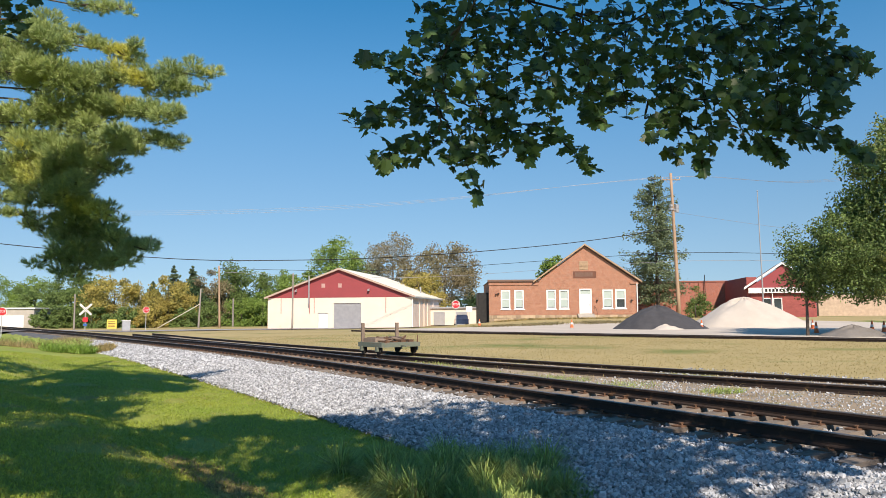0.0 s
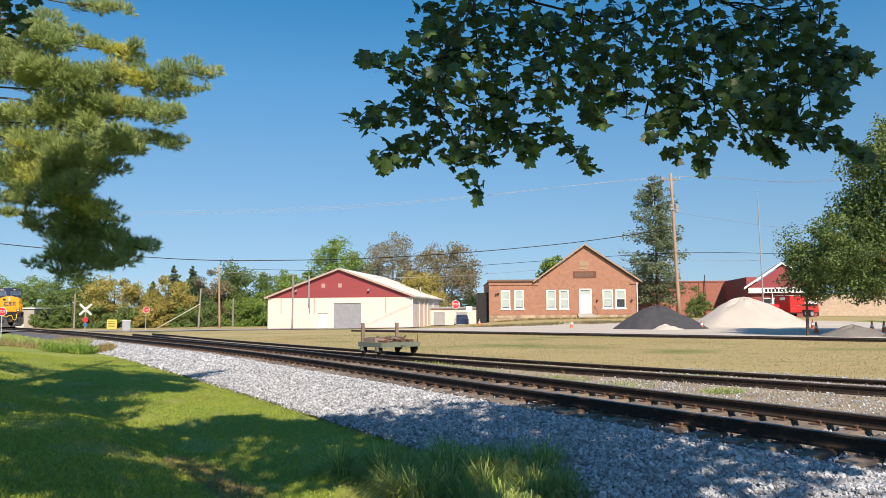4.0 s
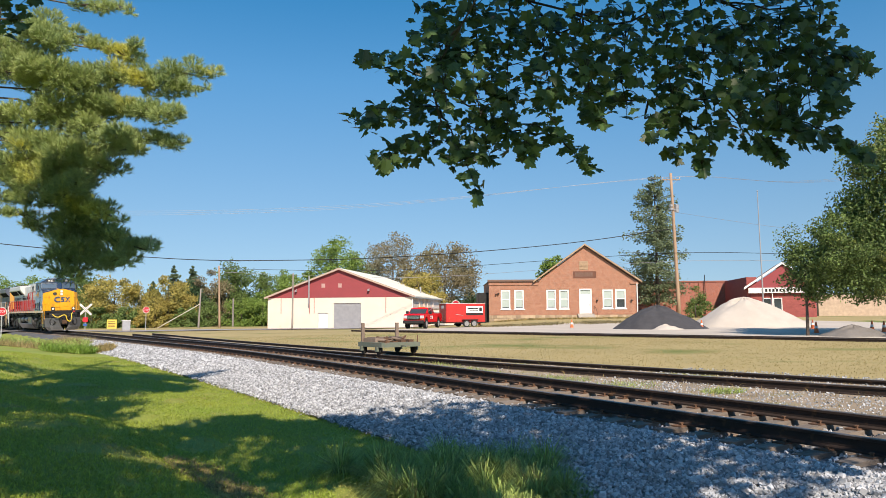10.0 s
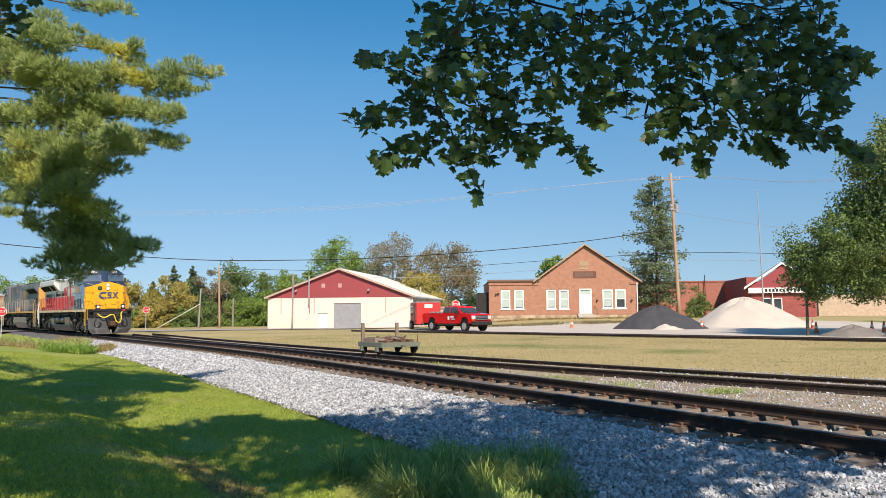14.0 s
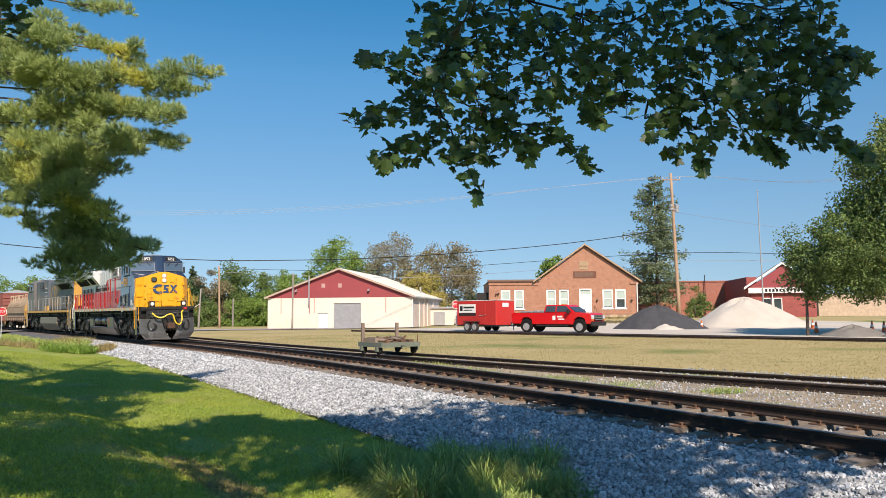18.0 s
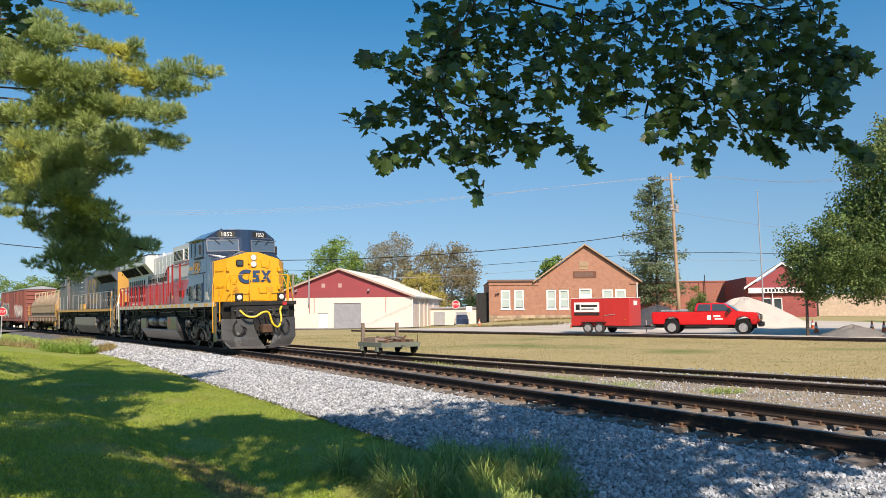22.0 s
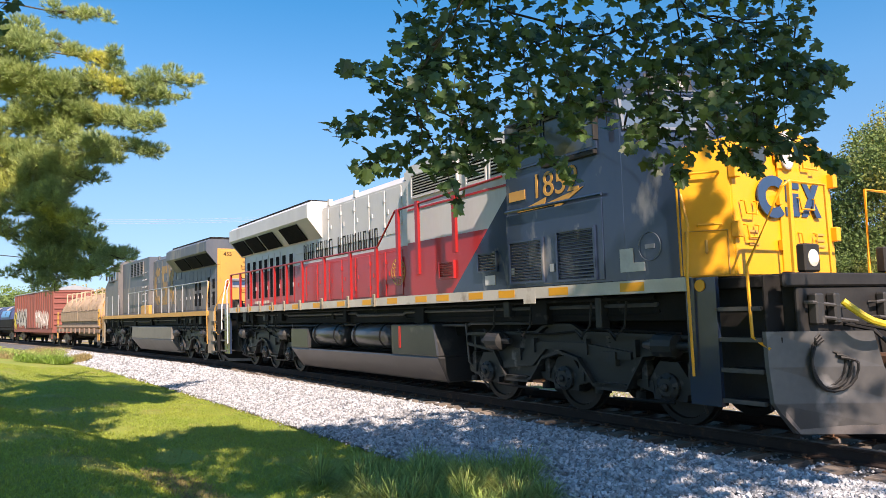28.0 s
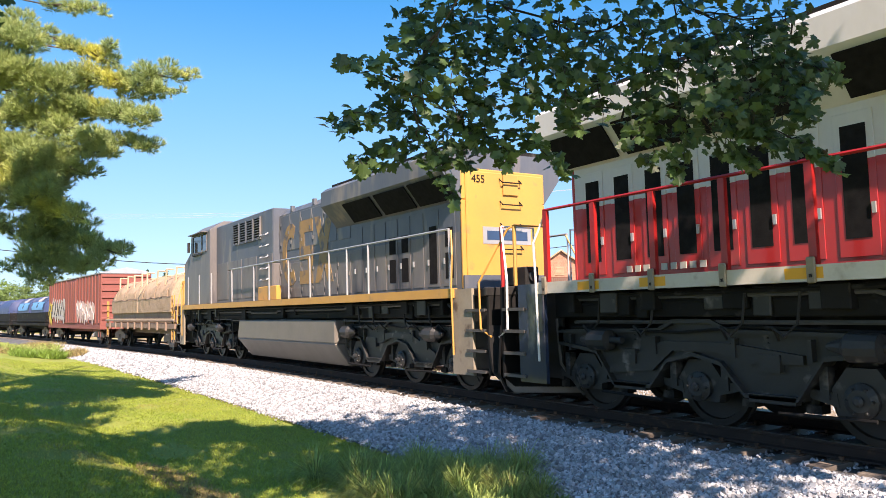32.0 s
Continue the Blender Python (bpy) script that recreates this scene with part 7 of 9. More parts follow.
def pole(name, x, y, top, r, material, label, arms=(), lean=(0, 0), extras=True):
    z0 = land(x, y)
    p = thing(name, Matrix.Translation((x, y, z0)), label, "pole", "utility poles")
    bm = bmesh.new()
    tube(bm, [(lean[0] * k / 6, lean[1] * k / 6, -0.5 + (top - z0 + 0.5) * k / 6) for k in range(7)], r, 10, r * 0.65)
    part("shaft", bm, material, p, smooth=True)
    for z, half, turn in arms:
        c = (lean[0] * (z - z0) / (top - z0), lean[1] * (z - z0) / (top - z0), z - z0)
        d = Vector((math.cos(turn), math.sin(turn), 0))
        a = Vector(c) - d * half
        b = Vector(c) + d * half
        bm = bmesh.new()
        tube(bm, [a, b], 0.075, 4)
        arm = part("crossarm", bm, material, p)
        for k in (-0.92, -0.45, 0.45, 0.92):
            q = Vector(c) + d * half * k
            part("insulator", lathe(bmesh.new(), [(0.03, 0.05), (0.07, 0.1), (0.04, 0.16), (0.065, 0.22), (0.02, 0.3)], 2, q, 8), GALV, arm)
        for k in (-0.7, 0.7):
            part("brace", tubes(((Vector(c) + d * half * k, Vector(c) - Vector((0, 0, 0.7))), 0.02), n=5), GALV, arm)
    return p


main_pole = pole("utility_pole", 70.4, 63.4, 18.2, 0.24, WOOD, "tall brown timber utility pole with crossarm and transformer", [(17.4, 1.15, radians(-28))], (-0.5, 0.2))
for z in (13.0, 13.4):
    part("fuse_cutout", boxes((-1.1, -0.75, -0.25, 0.1, z, z + 0.3), bevel=0.05), GALV, main_pole)
    part("fuse_cutout", boxes((-0.2, 0.25, -0.3, 0.1, z - 0.2, z + 0.35), bevel=0.05), GALV, main_pole)
part("bracket", boxes((-0.9, 0.1, -0.12, 0.0, 13.1, 13.22)), GALV, main_pole)
pole("utility_pole", 27.6, 111.8, 8.5, 0.17, WOOD, "weathered brown timber utility pole by the road", [], (-0.3, -0.2))
pole("utility_pole", 23.8, 108.4, 5.0, 0.15, GREYWOOD, "short pale grey timber pole with guy wire", [], (0.25, 0))
pole("utility_pole", 8.3, 111.6, 4.2, 0.13, GREYWOOD, "short grey timber pole beside the crossing")
pole("utility_pole", 30.8, 89.0, 6.4, 0.12, GREYWOOD, "slender grey pole in front of the hall", [], (0.05, 0))
pole("utility_pole", 30.9, 117.0, 3.8, 0.15, GREYWOOD, "stub of a grey timber pole in bushes")
guy = thing("guy_wire", Matrix(), "pale yellow guarded guy wire from pole to ground", "wire")
part("wire", tubes((((23.9, 108.3, 2.8), (18.6, 110.0, -0.5)), 0.05)), SILL, guy)
mast = thing("flagpole", Matrix.Translation((69.9, 51.4, land(69.9, 51.4))), "thin bare grey metal mast", "mast")
part("shaft", tube(bmesh.new(), [(0, 0, -0.2), (-0.1, 0, 6), (-0.25, 0, 13.6)], 0.09, 8, 0.04), GREYMETAL, mast)
part("mast_head", lathe(bmesh.new(), [(0.02, 0), (0.08, 0.08), (0.02, 0.16)], 2, (-0.25, 0, 13.6), 8), GREYMETAL, mast)


def cable(pts, r, label):
    c = thing("cable", Matrix(), label, "cable", "overhead cables")
    bm = bmesh.new()
    fine = []
    for a, b, p0, p1 in zip(pts[:-1], pts[1:], [pts[0]] + list(pts[:-2]), list(pts[2:]) + [pts[-1]]):
        a, b, p0, p1 = Vector(a), Vector(b), Vector(p0), Vector(p1)
        for k in range(8):
            t = k / 8
            m0, m1 = (b - p0) / 2, (p1 - a) / 2
            fine.append((2 * t**3 - 3 * t**2 + 1) * a + (t**3 - 2 * t**2 + t) * m0 + (-2 * t**3 + 3 * t**2) * b + (t**3 - t**2) * m1)
    fine.append(Vector(pts[-1]))
    tube(bm, fine, r, 5)
    part("wire", bm, BLACK if r > 0.02 else GALV, c)


cable([(-30, 98, 12.5), (-10.3, 92.6, 9.9), (13.6, 84.5, 7.5), (28.6, 80.4, 7.4), (42.7, 75.6, 8.1), (57.5, 69.0, 9.5), (69.4, 63.2, 11.3)], 0.045, "thick black overhead cable")
cable([(27.3, 111.6, 8.1), (47.4, 93.8, 7.4), (69.6, 64.0, 8.4), (81.4, 44.6, 7.3), (95, 25, 9)], 0.03, "black overhead telephone cable")
cable([(27.3, 111.6, 7.6), (50.0, 93.8, 6.4), (69.8, 64.0, 7.4), (84, 44.6, 6.7), (98, 25, 8)], 0.02, "thin overhead cable in the distance")
for k in (-1.0, 0.0, 1.0):
    cable([(-14.0, 84.0, 10.9 + 0.2 * k), (14.0, 80.0, 11.8 + 0.2 * k), (38.1, 75.3, 13.8 + 0.15 * k), (69.6 + 0.9 * k, 63.6 - 0.5 * k, 17.7), (75.5 + k, 47.4, 15.2), (84 + k, 20.0, 15.5)], 0.011, "thin bright overhead power line")
cable([(69.5, 63.3, 13.4), (72.6, 49.6, 10.1), (77.2, 35.4, 7.6), (85, 20, 7)], 0.016, "thin sloping service cable")


SIGNRED = mat("red sign face", (0.55, 0.02, 0.03), 0.4, other=(0.48, 0.02, 0.03), scale=4, fine=20, bump=0)
SIGNYELLOW = mat("faded yellow panel", (0.72, 0.55, 0.08), 0.5, other=(0.6, 0.45, 0.08), scale=4, fine=20, bump=0)


def stop_sign(x, y, zc, r, facing):
    z0 = land(x, y)
    s = thing("stop_sign", Matrix.Translation((x, y, z0)) @ Matrix.Rotation(facing, 4, "Z"), "red octagonal stop sign on a galvanised post", "sign", "stop signs")
    part("post", boxes((-0.035, 0.035, -0.02, 0.02, -0.3, zc - z0 + r)), GALV, s)
    for rad, m_, y0, y1, nm in ((r, WHITE, -0.035, -0.02, "border"), (r * 0.9, SIGNRED, -0.045, -0.035, "face")):
        bm = bmesh.new()
        prism(bm, [(rad * math.cos(radians(22.5 + 45 * k)), zc - z0 + rad * math.sin(radians(22.5 + 45 * k))) for k in range(8)], 1, y0, y1)
        f = part(nm, bm, m_, s)
    lettering("word", "STOP", r * 0.72, WHITE, f, Matrix.Translation((0, -0.047, zc - z0)) @ Matrix.Rotation(radians(90), 4, "X"), squeeze=0.8)


stop_sign(41.9, 68.5, 2.25, 0.46, radians(-31))
stop_sign(-0.05, 70.0, 1.72, 0.36, radians(0))
stop_sign(15.75, 101.4, 2.0, 0.42, radians(-9))
zz = land(9.1, 105.3)
xb = thing("crossing_sign", Matrix.Translation((9.1, 105.3, zz)) @ Matrix.Rotation(radians(-5), 4, "Z"), "white crossbuck railway crossing sign on a post", "sign")
part("post", tubes((((0, 0, -0.3), (0, 0, 3.0)), 0.06)), GALV, xb)
for a in (45, -45):
    part("board", boxes((-0.95, 0.95, -0.09, -0.07, -0.12, 0.12)), WHITE, xb).matrix_basis = Matrix.Translation((0, 0.01 * (a > 0), 2.65)) @ Matrix.Rotation(radians(a), 4, "Y")
    part("letter_bar", boxes((-0.55, 0.55, -0.1, -0.09, -0.05, 0.05)), GREYMETAL, xb).matrix_basis = Matrix.Translation((0, 0.012 * (a > 0), 2.65)) @ Matrix.Rotation(radians(a), 4, "Y")
part("small_sign", boxes((-0.3, 0.3, -0.09, -0.07, 1.05, 1.65)), SIGNRED, xb)
part("blue_plate", boxes((-0.22, 0.22, -0.09, -0.07, 0.55, 0.85)), mat("blue plate", (0.03, 0.12, 0.4), 0.5), xb)
yb = thing("notice_board", Matrix.Translation((11.4, 98.2, land(11.4, 98.2))) @ Matrix.Rotation(radians(-7), 4, "Z"), "yellow rectangular notice board on two legs", "sign")
part("panel", boxes((-0.55, 0.55, -0.03, 0.03, 0.3, 1.4), bevel=0.01), SIGNYELLOW, yb)
for k in range(4):
    part("letter_bar", boxes((-0.4, 0.4 - 0.1 * (k % 2), -0.04, -0.03, 0.5 + 0.2 * k, 0.58 + 0.2 * k)), DARKSIGN, yb)
for x in (-0.4, 0.4):
    part("leg", boxes((x - 0.03, x + 0.03, -0.02, 0.02, -0.2, 0.3)), GREYWOOD, yb)
cb = thing("signal_cabinet", Matrix.Translation((12.9, 97.4, land(12.9, 97.4))), "pale grey metal signal cabinet", "cabinet")
part("case", boxes((-0.45, 0.45, -0.3, 0.3, 0.1, 1.25), bevel=0.03), GALV, cb)
part("lid", boxes((-0.5, 0.5, -0.35, 0.35, 1.25, 1.33), bevel=0.02), WHITE, cb)
part("plinth", boxes((-0.42, 0.42, -0.28, 0.28, -0.2, 0.1)), CONCRETE, cb)
sg_ = thing("road_sign", Matrix.Translation((45.8, 72.0, land(45.8, 72.0))) @ Matrix.Rotation(radians(-31), 4, "Z"), "pale blank sign board on a post", "sign")
part("post", boxes((-0.04, 0.04, -0.03, 0.03, -0.3, 2.0)), GALV, sg_)
part("board", boxes((-0.35, 0.35, -0.06, -0.03, 1.5, 2.1)), WHITE, sg_)

CONEORANGE = mat("traffic orange plastic", (0.75, 0.16, 0.04), 0.5, scale=5, fine=20, bump=0)
cone = thing("traffic_cone", Matrix.Translation((44.8, 53.0, land(44.8, 53.0))), "orange traffic cone on the lot", "cone", "traffic cones")
part("cone_body", lathe(bmesh.new(), [(0.17, 0.03), (0.12, 0.3), (0.04, 0.75), (0.03, 0.76)], 2, (0, 0, 0), 14), CONEORANGE, cone)
part("cone_foot", boxes((-0.22, 0.22, -0.22, 0.22, 0, 0.04)), CONEORANGE, cone)
part("white_band", lathe(bmesh.new(), [(0.118, 0.33), (0.085, 0.5)], 2, (0, 0, 0), 14), WHITE, cone)
for x, y in ((43.0, 65.6), (50.1, 42.8), (56.2, 36.9), (52.3, 29.9), (50.9, 28.3), (45.9, 29.9)):
    copy_thing(cone, Matrix.Translation((x, y, land(x, y))))

# parked car by the low shed
car = thing("parked_car", Matrix.Translation((55.4, 89.2, land(55.4, 89.2))) @ Matrix.Rotation(radians(62), 4, "Z"), "dark blue parked car by the shed", "car")
CARDARK = mat("dark blue car paint", (0.015, 0.025, 0.06), 0.25, scale=2, fine=10, bump=0, coat=0.6)
bm = bmesh.new()
prism(bm, [(-2.2, 0.35), (2.2, 0.35), (2.25, 0.75), (1.5, 0.95), (0.8, 1.0), (-2.15, 1.0)], 1, -0.9, 0.9)
part("body", bm, CARDARK, car)
bm = bmesh.new()
hexa(bm, (-2.1, 1.0, -0.85, 0.85, 1.0), (-1.7, 0.3, -0.7, 0.7, 1.62))
cabin = part("cabin", bm, CARDARK, car)
for y0, y1 in ((-0.84, -0.80), (0.80, 0.84)):
    part("side_window", boxes((-1.6, 0.4, y0, y1, 1.08, 1.45)), GLASS, cabin)
part("windshield", boxes((0.55, 0.8, -0.7, 0.7, 1.08, 1.5)), GLASS, cabin)
for x in (-1.4, 1.4):
    for y in (-0.8, 0.8):
        part("wheel", lathe(bmesh.new(), [(0.2, -0.1), (0.33, -0.1), (0.33, 0.1), (0.2, 0.1)], 1, (x, y, 0.33), 16), RUBBER, car)
for y in (-0.65, 0.65):
    part("headlight", boxes((2.15, 2.26, y - 0.2, y + 0.2, 0.6, 0.75)), LENS, car)

# rail push cart standing on the siding
GREENMETAL = mat("faded green steel", (0.10, 0.135, 0.10), 0.8, other=(0.16, 0.165, 0.13), scale=4, fine=25, bump=0.2, spots=(0.2, 0.13, 0.08), spot_scale=5)
CARTWOOD = mat("worn brown planks", (0.25, 0.19, 0.145), 0.9, other=(0.17, 0.125, 0.095), scale=4, fine=25, bump=0.4, random=0.25)
cy = 25.3
cx = side_line(cy)[0]
cart = thing("rail_cart", Matrix.Translation((cx, cy, land(cx, cy) + 0.20)) @ Matrix.Rotation(radians(6.5), 4, "Z") @ Matrix.Diagonal((1, 0.72, 0.9, 1)), "small green steel rail push cart loaded with planks", "cart")
part("bed", boxes((-0.85, 0.85, -1.15, 1.15, 0.42, 0.47), (-0.85, -0.79, -1.15, 1.15, 0.28, 0.42), (0.79, 0.85, -1.15, 1.15, 0.28, 0.42), (-0.79, 0.79, -1.15, -1.09, 0.28, 0.42), (-0.79, 0.79, 1.09, 1.15, 0.28, 0.42)), GREENMETAL, cart)
for x in (-0.755, 0.755):
    for y in (-0.75, 0.75):
        w = part("wheel", lathe(bmesh.new(), [(0.04, -0.05), (0.22, -0.05), (0.22, -0.03), (0.19, -0.02), (0.19, 0.05), (0.04, 0.06)], 0, (x, y, 0.19), 16), UNDER, cart)
        part("bearing", boxes((x - 0.06 + (0.1 if x > 0 else -0.1), x + 0.06 + (0.1 if x > 0 else -0.1), y - 0.08, y + 0.08, 0.12, 0.3)), GREENMETAL, w)
rr = random.Random(21)
for i in range(7):
    x = -0.7 + i * 0.2
    part("plank", boxes((x, x + 0.18, -0.2 + rr.uniform(-0.05, 0.05), 1.1 + rr.uniform(-0.06, 0.04), 0.47, 0.56 + rr.uniform(0, 0.12))), CARTWOOD, cart)
for i in range(14):
    a = rr.uniform(0, 3.1)
    q = Vector((rr.uniform(-0.5, 0.5), rr.uniform(-0.9, 0.2), 0.5 + rr.uniform(0, 0.1)))
    part("scrap", tubes(((q, q + Vector((0.35 * math.cos(a), 0.35 * math.sin(a), rr.uniform(0, 0.12)))), rr.uniform(0.02, 0.05)), n=5), PLATE if i % 2 else CARTWOOD, cart)
for i in range(4):
    part("scrap", boxes((-0.6 + i * 0.35, -0.4 + i * 0.35, -0.95, -0.4 + rr.uniform(-0.1, 0.1), 0.47, 0.52 + rr.uniform(0, 0.06))), PLATE, cart)
for x, y in ((-0.7, 1.0), (0.62, 0.55)):
    part("stake", boxes((x - 0.06, x + 0.06, y - 0.05, y + 0.05, 0.47, 1.25)), CARTWOOD, cart, "upright wooden stake")
for x, y in ((-0.6, -1.1), (0.75, -1.1)):
    part("pin", tubes((((x, y, 0.47), (x, y, 0.75)), 0.025)), PLATE, cart)
part("tow_bar", tubes((((0, -1.15, 0.35), (0.05, -1.5, 0.33)), 0.03)), GREENMETAL, cart)

# concrete slab end and drain by the lawn
slab = tagged(soup("path", [(-9, 48.5, land(-6, 50) + 0.03), (-9, 53.5, land(-6, 52) + 0.03), (1.0, 52.6, land(1, 52) + 0.06), (1.7, 51.0, land(1.7, 51) + 0.05), (0.6, 49.6, land(0.6, 49.6) + 0.05)], [(4, 3, 2, 1, 0)], CONCRETE), "pale concrete path end beside the lawn", "path", kind="structure")


# ---------------------------------------------------------------- growth
LEAFDARK = mat("maple leaf", (0.058, 0.108, 0.046), 0.36, other=(0.105, 0.172, 0.052), scale=2, fine=20, bump=0.1, island=0.45, through_light=0.46)
BARK = mat("grey-brown bark", (0.11, 0.085, 0.065), 0.95, other=(0.07, 0.055, 0.045), scale=3, fine=25, bump=0.8, bump_size=0.03, stretch=(1, 1, 0.3))
TWIG = mat("dark twig bark", (0.045, 0.036, 0.030), 0.9, other=(0.03, 0.024, 0.02), scale=4, fine=25, bump=0.3)
NEEDLE = mat("pine needles", (0.46, 0.53, 0.175), 0.5, other=(0.18, 0.285, 0.135), scale=0.7, fine=3, bump=0, island=0.28, through_light=0.20, spots=(0.66, 0.65, 0.16), spot_scale=0.7, spot_cut=0.555)


def foliage(name, a, b, island=0.35, spots=None):
    return mat(name, a, 0.65, other=b, scale=0.35, fine=1.5, bump=0, island=island, through_light=0.25, spots=spots, spot_scale=0.35, spot_cut=0.6)


GREEN = foliage("green foliage", (0.15, 0.215, 0.055), (0.11, 0.175, 0.045))
BRIGHT = foliage("bright green foliage", (0.203, 0.298, 0.053), (0.140, 0.228, 0.045))
RUSSET = foliage("russet autumn foliage", (0.26, 0.20, 0.11), (0.19, 0.18, 0.09))
# greens set below GREEN to stand in for shade on the yard trees
SHADEGREEN = foliage("green foliage deepened for shade, with yellowing tips", (0.14, 0.20, 0.05), (0.09, 0.15, 0.04), 0.55, (0.26, 0.25, 0.05))
GOLD = foliage("golden autumn foliage", (0.40, 0.31, 0.075), (0.27, 0.26, 0.065))
YELLOWING = foliage("yellow-green autumn foliage", (0.30, 0.29, 0.07), (0.22, 0.24, 0.055), 0.4)
DUSK = foliage("dark green foliage", (0.047, 0.095, 0.030), (0.038, 0.074, 0.027))
FARSPRUCE = foliage("hazy green spruce foliage", (0.13, 0.18, 0.085), (0.095, 0.14, 0.07))
CONIFER = foliage("soft green conifer foliage", (0.21, 0.26, 0.13), (0.15, 0.20, 0.11))


def cards(centres, size, rs, bend=0.35, flat=0.0):
    """Small bent leaf shapes, one at each centre: two triangles a leaf."""
    n = len(centres)
    d = rs.normal(size=(n, 3))
    d[:, 2] *= 1 - flat
    d /= np.linalg.norm(d, axis=1)[:, None]
    e = rs.normal(size=(n, 3))
    e -= (e * d).sum(1)[:, None] * d
    e /= np.linalg.norm(e, axis=1)[:, None]
    f = np.cross(d, e)
    s = size * rs.uniform(0.6, 1.4, (n, 1))
    a, b = centres - d * s, centres + d * s
    p, q = centres + e * s * 0.62 + f * s * bend, centres - e * s * 0.62 + f * s * bend
    v = np.stack([a, p, b, q], 1).reshape(-1, 3)
    k = np.arange(n)[:, None] * 4
    return v, np.concatenate([k + [0, 1, 2], k + [0, 2, 3]], 1).reshape(-1, 3)


def crown_points(rs, n, clumps, cw, ch, shape):
    """Leaf places in clumps filling a crown of that width and height (its foot at 0)."""
    cs = []
    while len(cs) < clumps:
        u = rs.uniform(-1, 1, 3)
        z = (u[2] + 1) / 2
        if shape == "cone":
            lim = (1 - z) ** 0.85 * (0.75 + 0.25 * math.cos(z * 34))
        elif shape == "spire":
            lim = (1 - z) ** 0.55 * min(1, 0.45 + z * 3) * (0.80 + 0.20 * math.cos(z * 52))
        elif shape == "dome":
            lim = (1 - z ** 2.4) ** 0.5 * (0.82 + 0.18 * min(1, z * 5))
        elif shape == "bush":
            lim = math.sqrt(max(0, 1 - z * z))
        else:
            lim = math.sqrt(max(0, 1 - (2 * z - 0.9) ** 2 / 1.25))
        r = math.hypot(u[0], u[1])
        if r < lim and (r > lim * 0.45 or rs.uniform() < 0.35):
            cs.append((u[0] * cw / 2, u[1] * cw / 2, z * ch))
    cs = np.array(cs)
    rad = rs.uniform(0.6, 1.5, clumps) * (0.10 * (cw + ch) / 2 + 0.2)
    pick = rs.integers(0, clumps, n)
    g = rs.normal(size=(n, 3))
    g /= np.linalg.norm(g, axis=1)[:, None]
    g *= rs.uniform(0.1, 1.25, (n, 1)) ** 0.6
    g[:, 2] *= 0.75
    return cs[pick] + g * rad[pick][:, None], cs


def tree(x, y, height, width, base, leaf, label, n=2600, size=0.3, shape="round", clumps=60, trunk=None, name="tree", z=None, group="background trees", limbs=7, category="tree", shift=(0, 0)):
    seed = int(abs(x * 13.7 + y * 7.3)) % 99991
    rs = np.random.default_rng(seed)
    z = land(x, y) if z is None else z
    t = thing(name, Matrix.Translation((x, y, z)), label, category, group)
    pts, cs = crown_points(rs, round(n * 3.2), clumps, width, height - base, shape)
    pts[:, 2] += base
    pts[:, :2] += np.array(shift)
    cs[:, :2] += np.array(shift)
    v, f = cards(pts, size * 0.56, rs)
    c = soup("crown", v, f, leaf, t)
    bm = bmesh.new()
    r = trunk or 0.018 * height + 0.06
    top = height * (0.86 if shape == "cone" else 0.72)
    lean = rs.uniform(-0.02, 0.02, 2) * height
    tube(bm, [(lean[0] * k / 6, lean[1] * k / 6, -0.3 + (top + 0.3) * k / 6) for k in range(7)], r, 8, r * 0.15)
    if shape != "bush":
        for k in range(limbs):
            q = cs[rs.integers(0, len(cs))] + np.array([0, 0, base])
            h0 = max(base * 0.75, q[2] * 0.55) if shape != "cone" else max(0.5, q[2] - 0.2)
            a = Vector((lean[0] * h0 / top, lean[1] * h0 / top, h0))
            b = Vector(q.tolist())
            tube(bm, [a, a.lerp(b, 0.5) + Vector((0, 0, 0.06 * height * (shape != "cone"))), b], r * 0.24, 5, r * 0.05)
    part("trunk", bm, BARK, t)
    return t


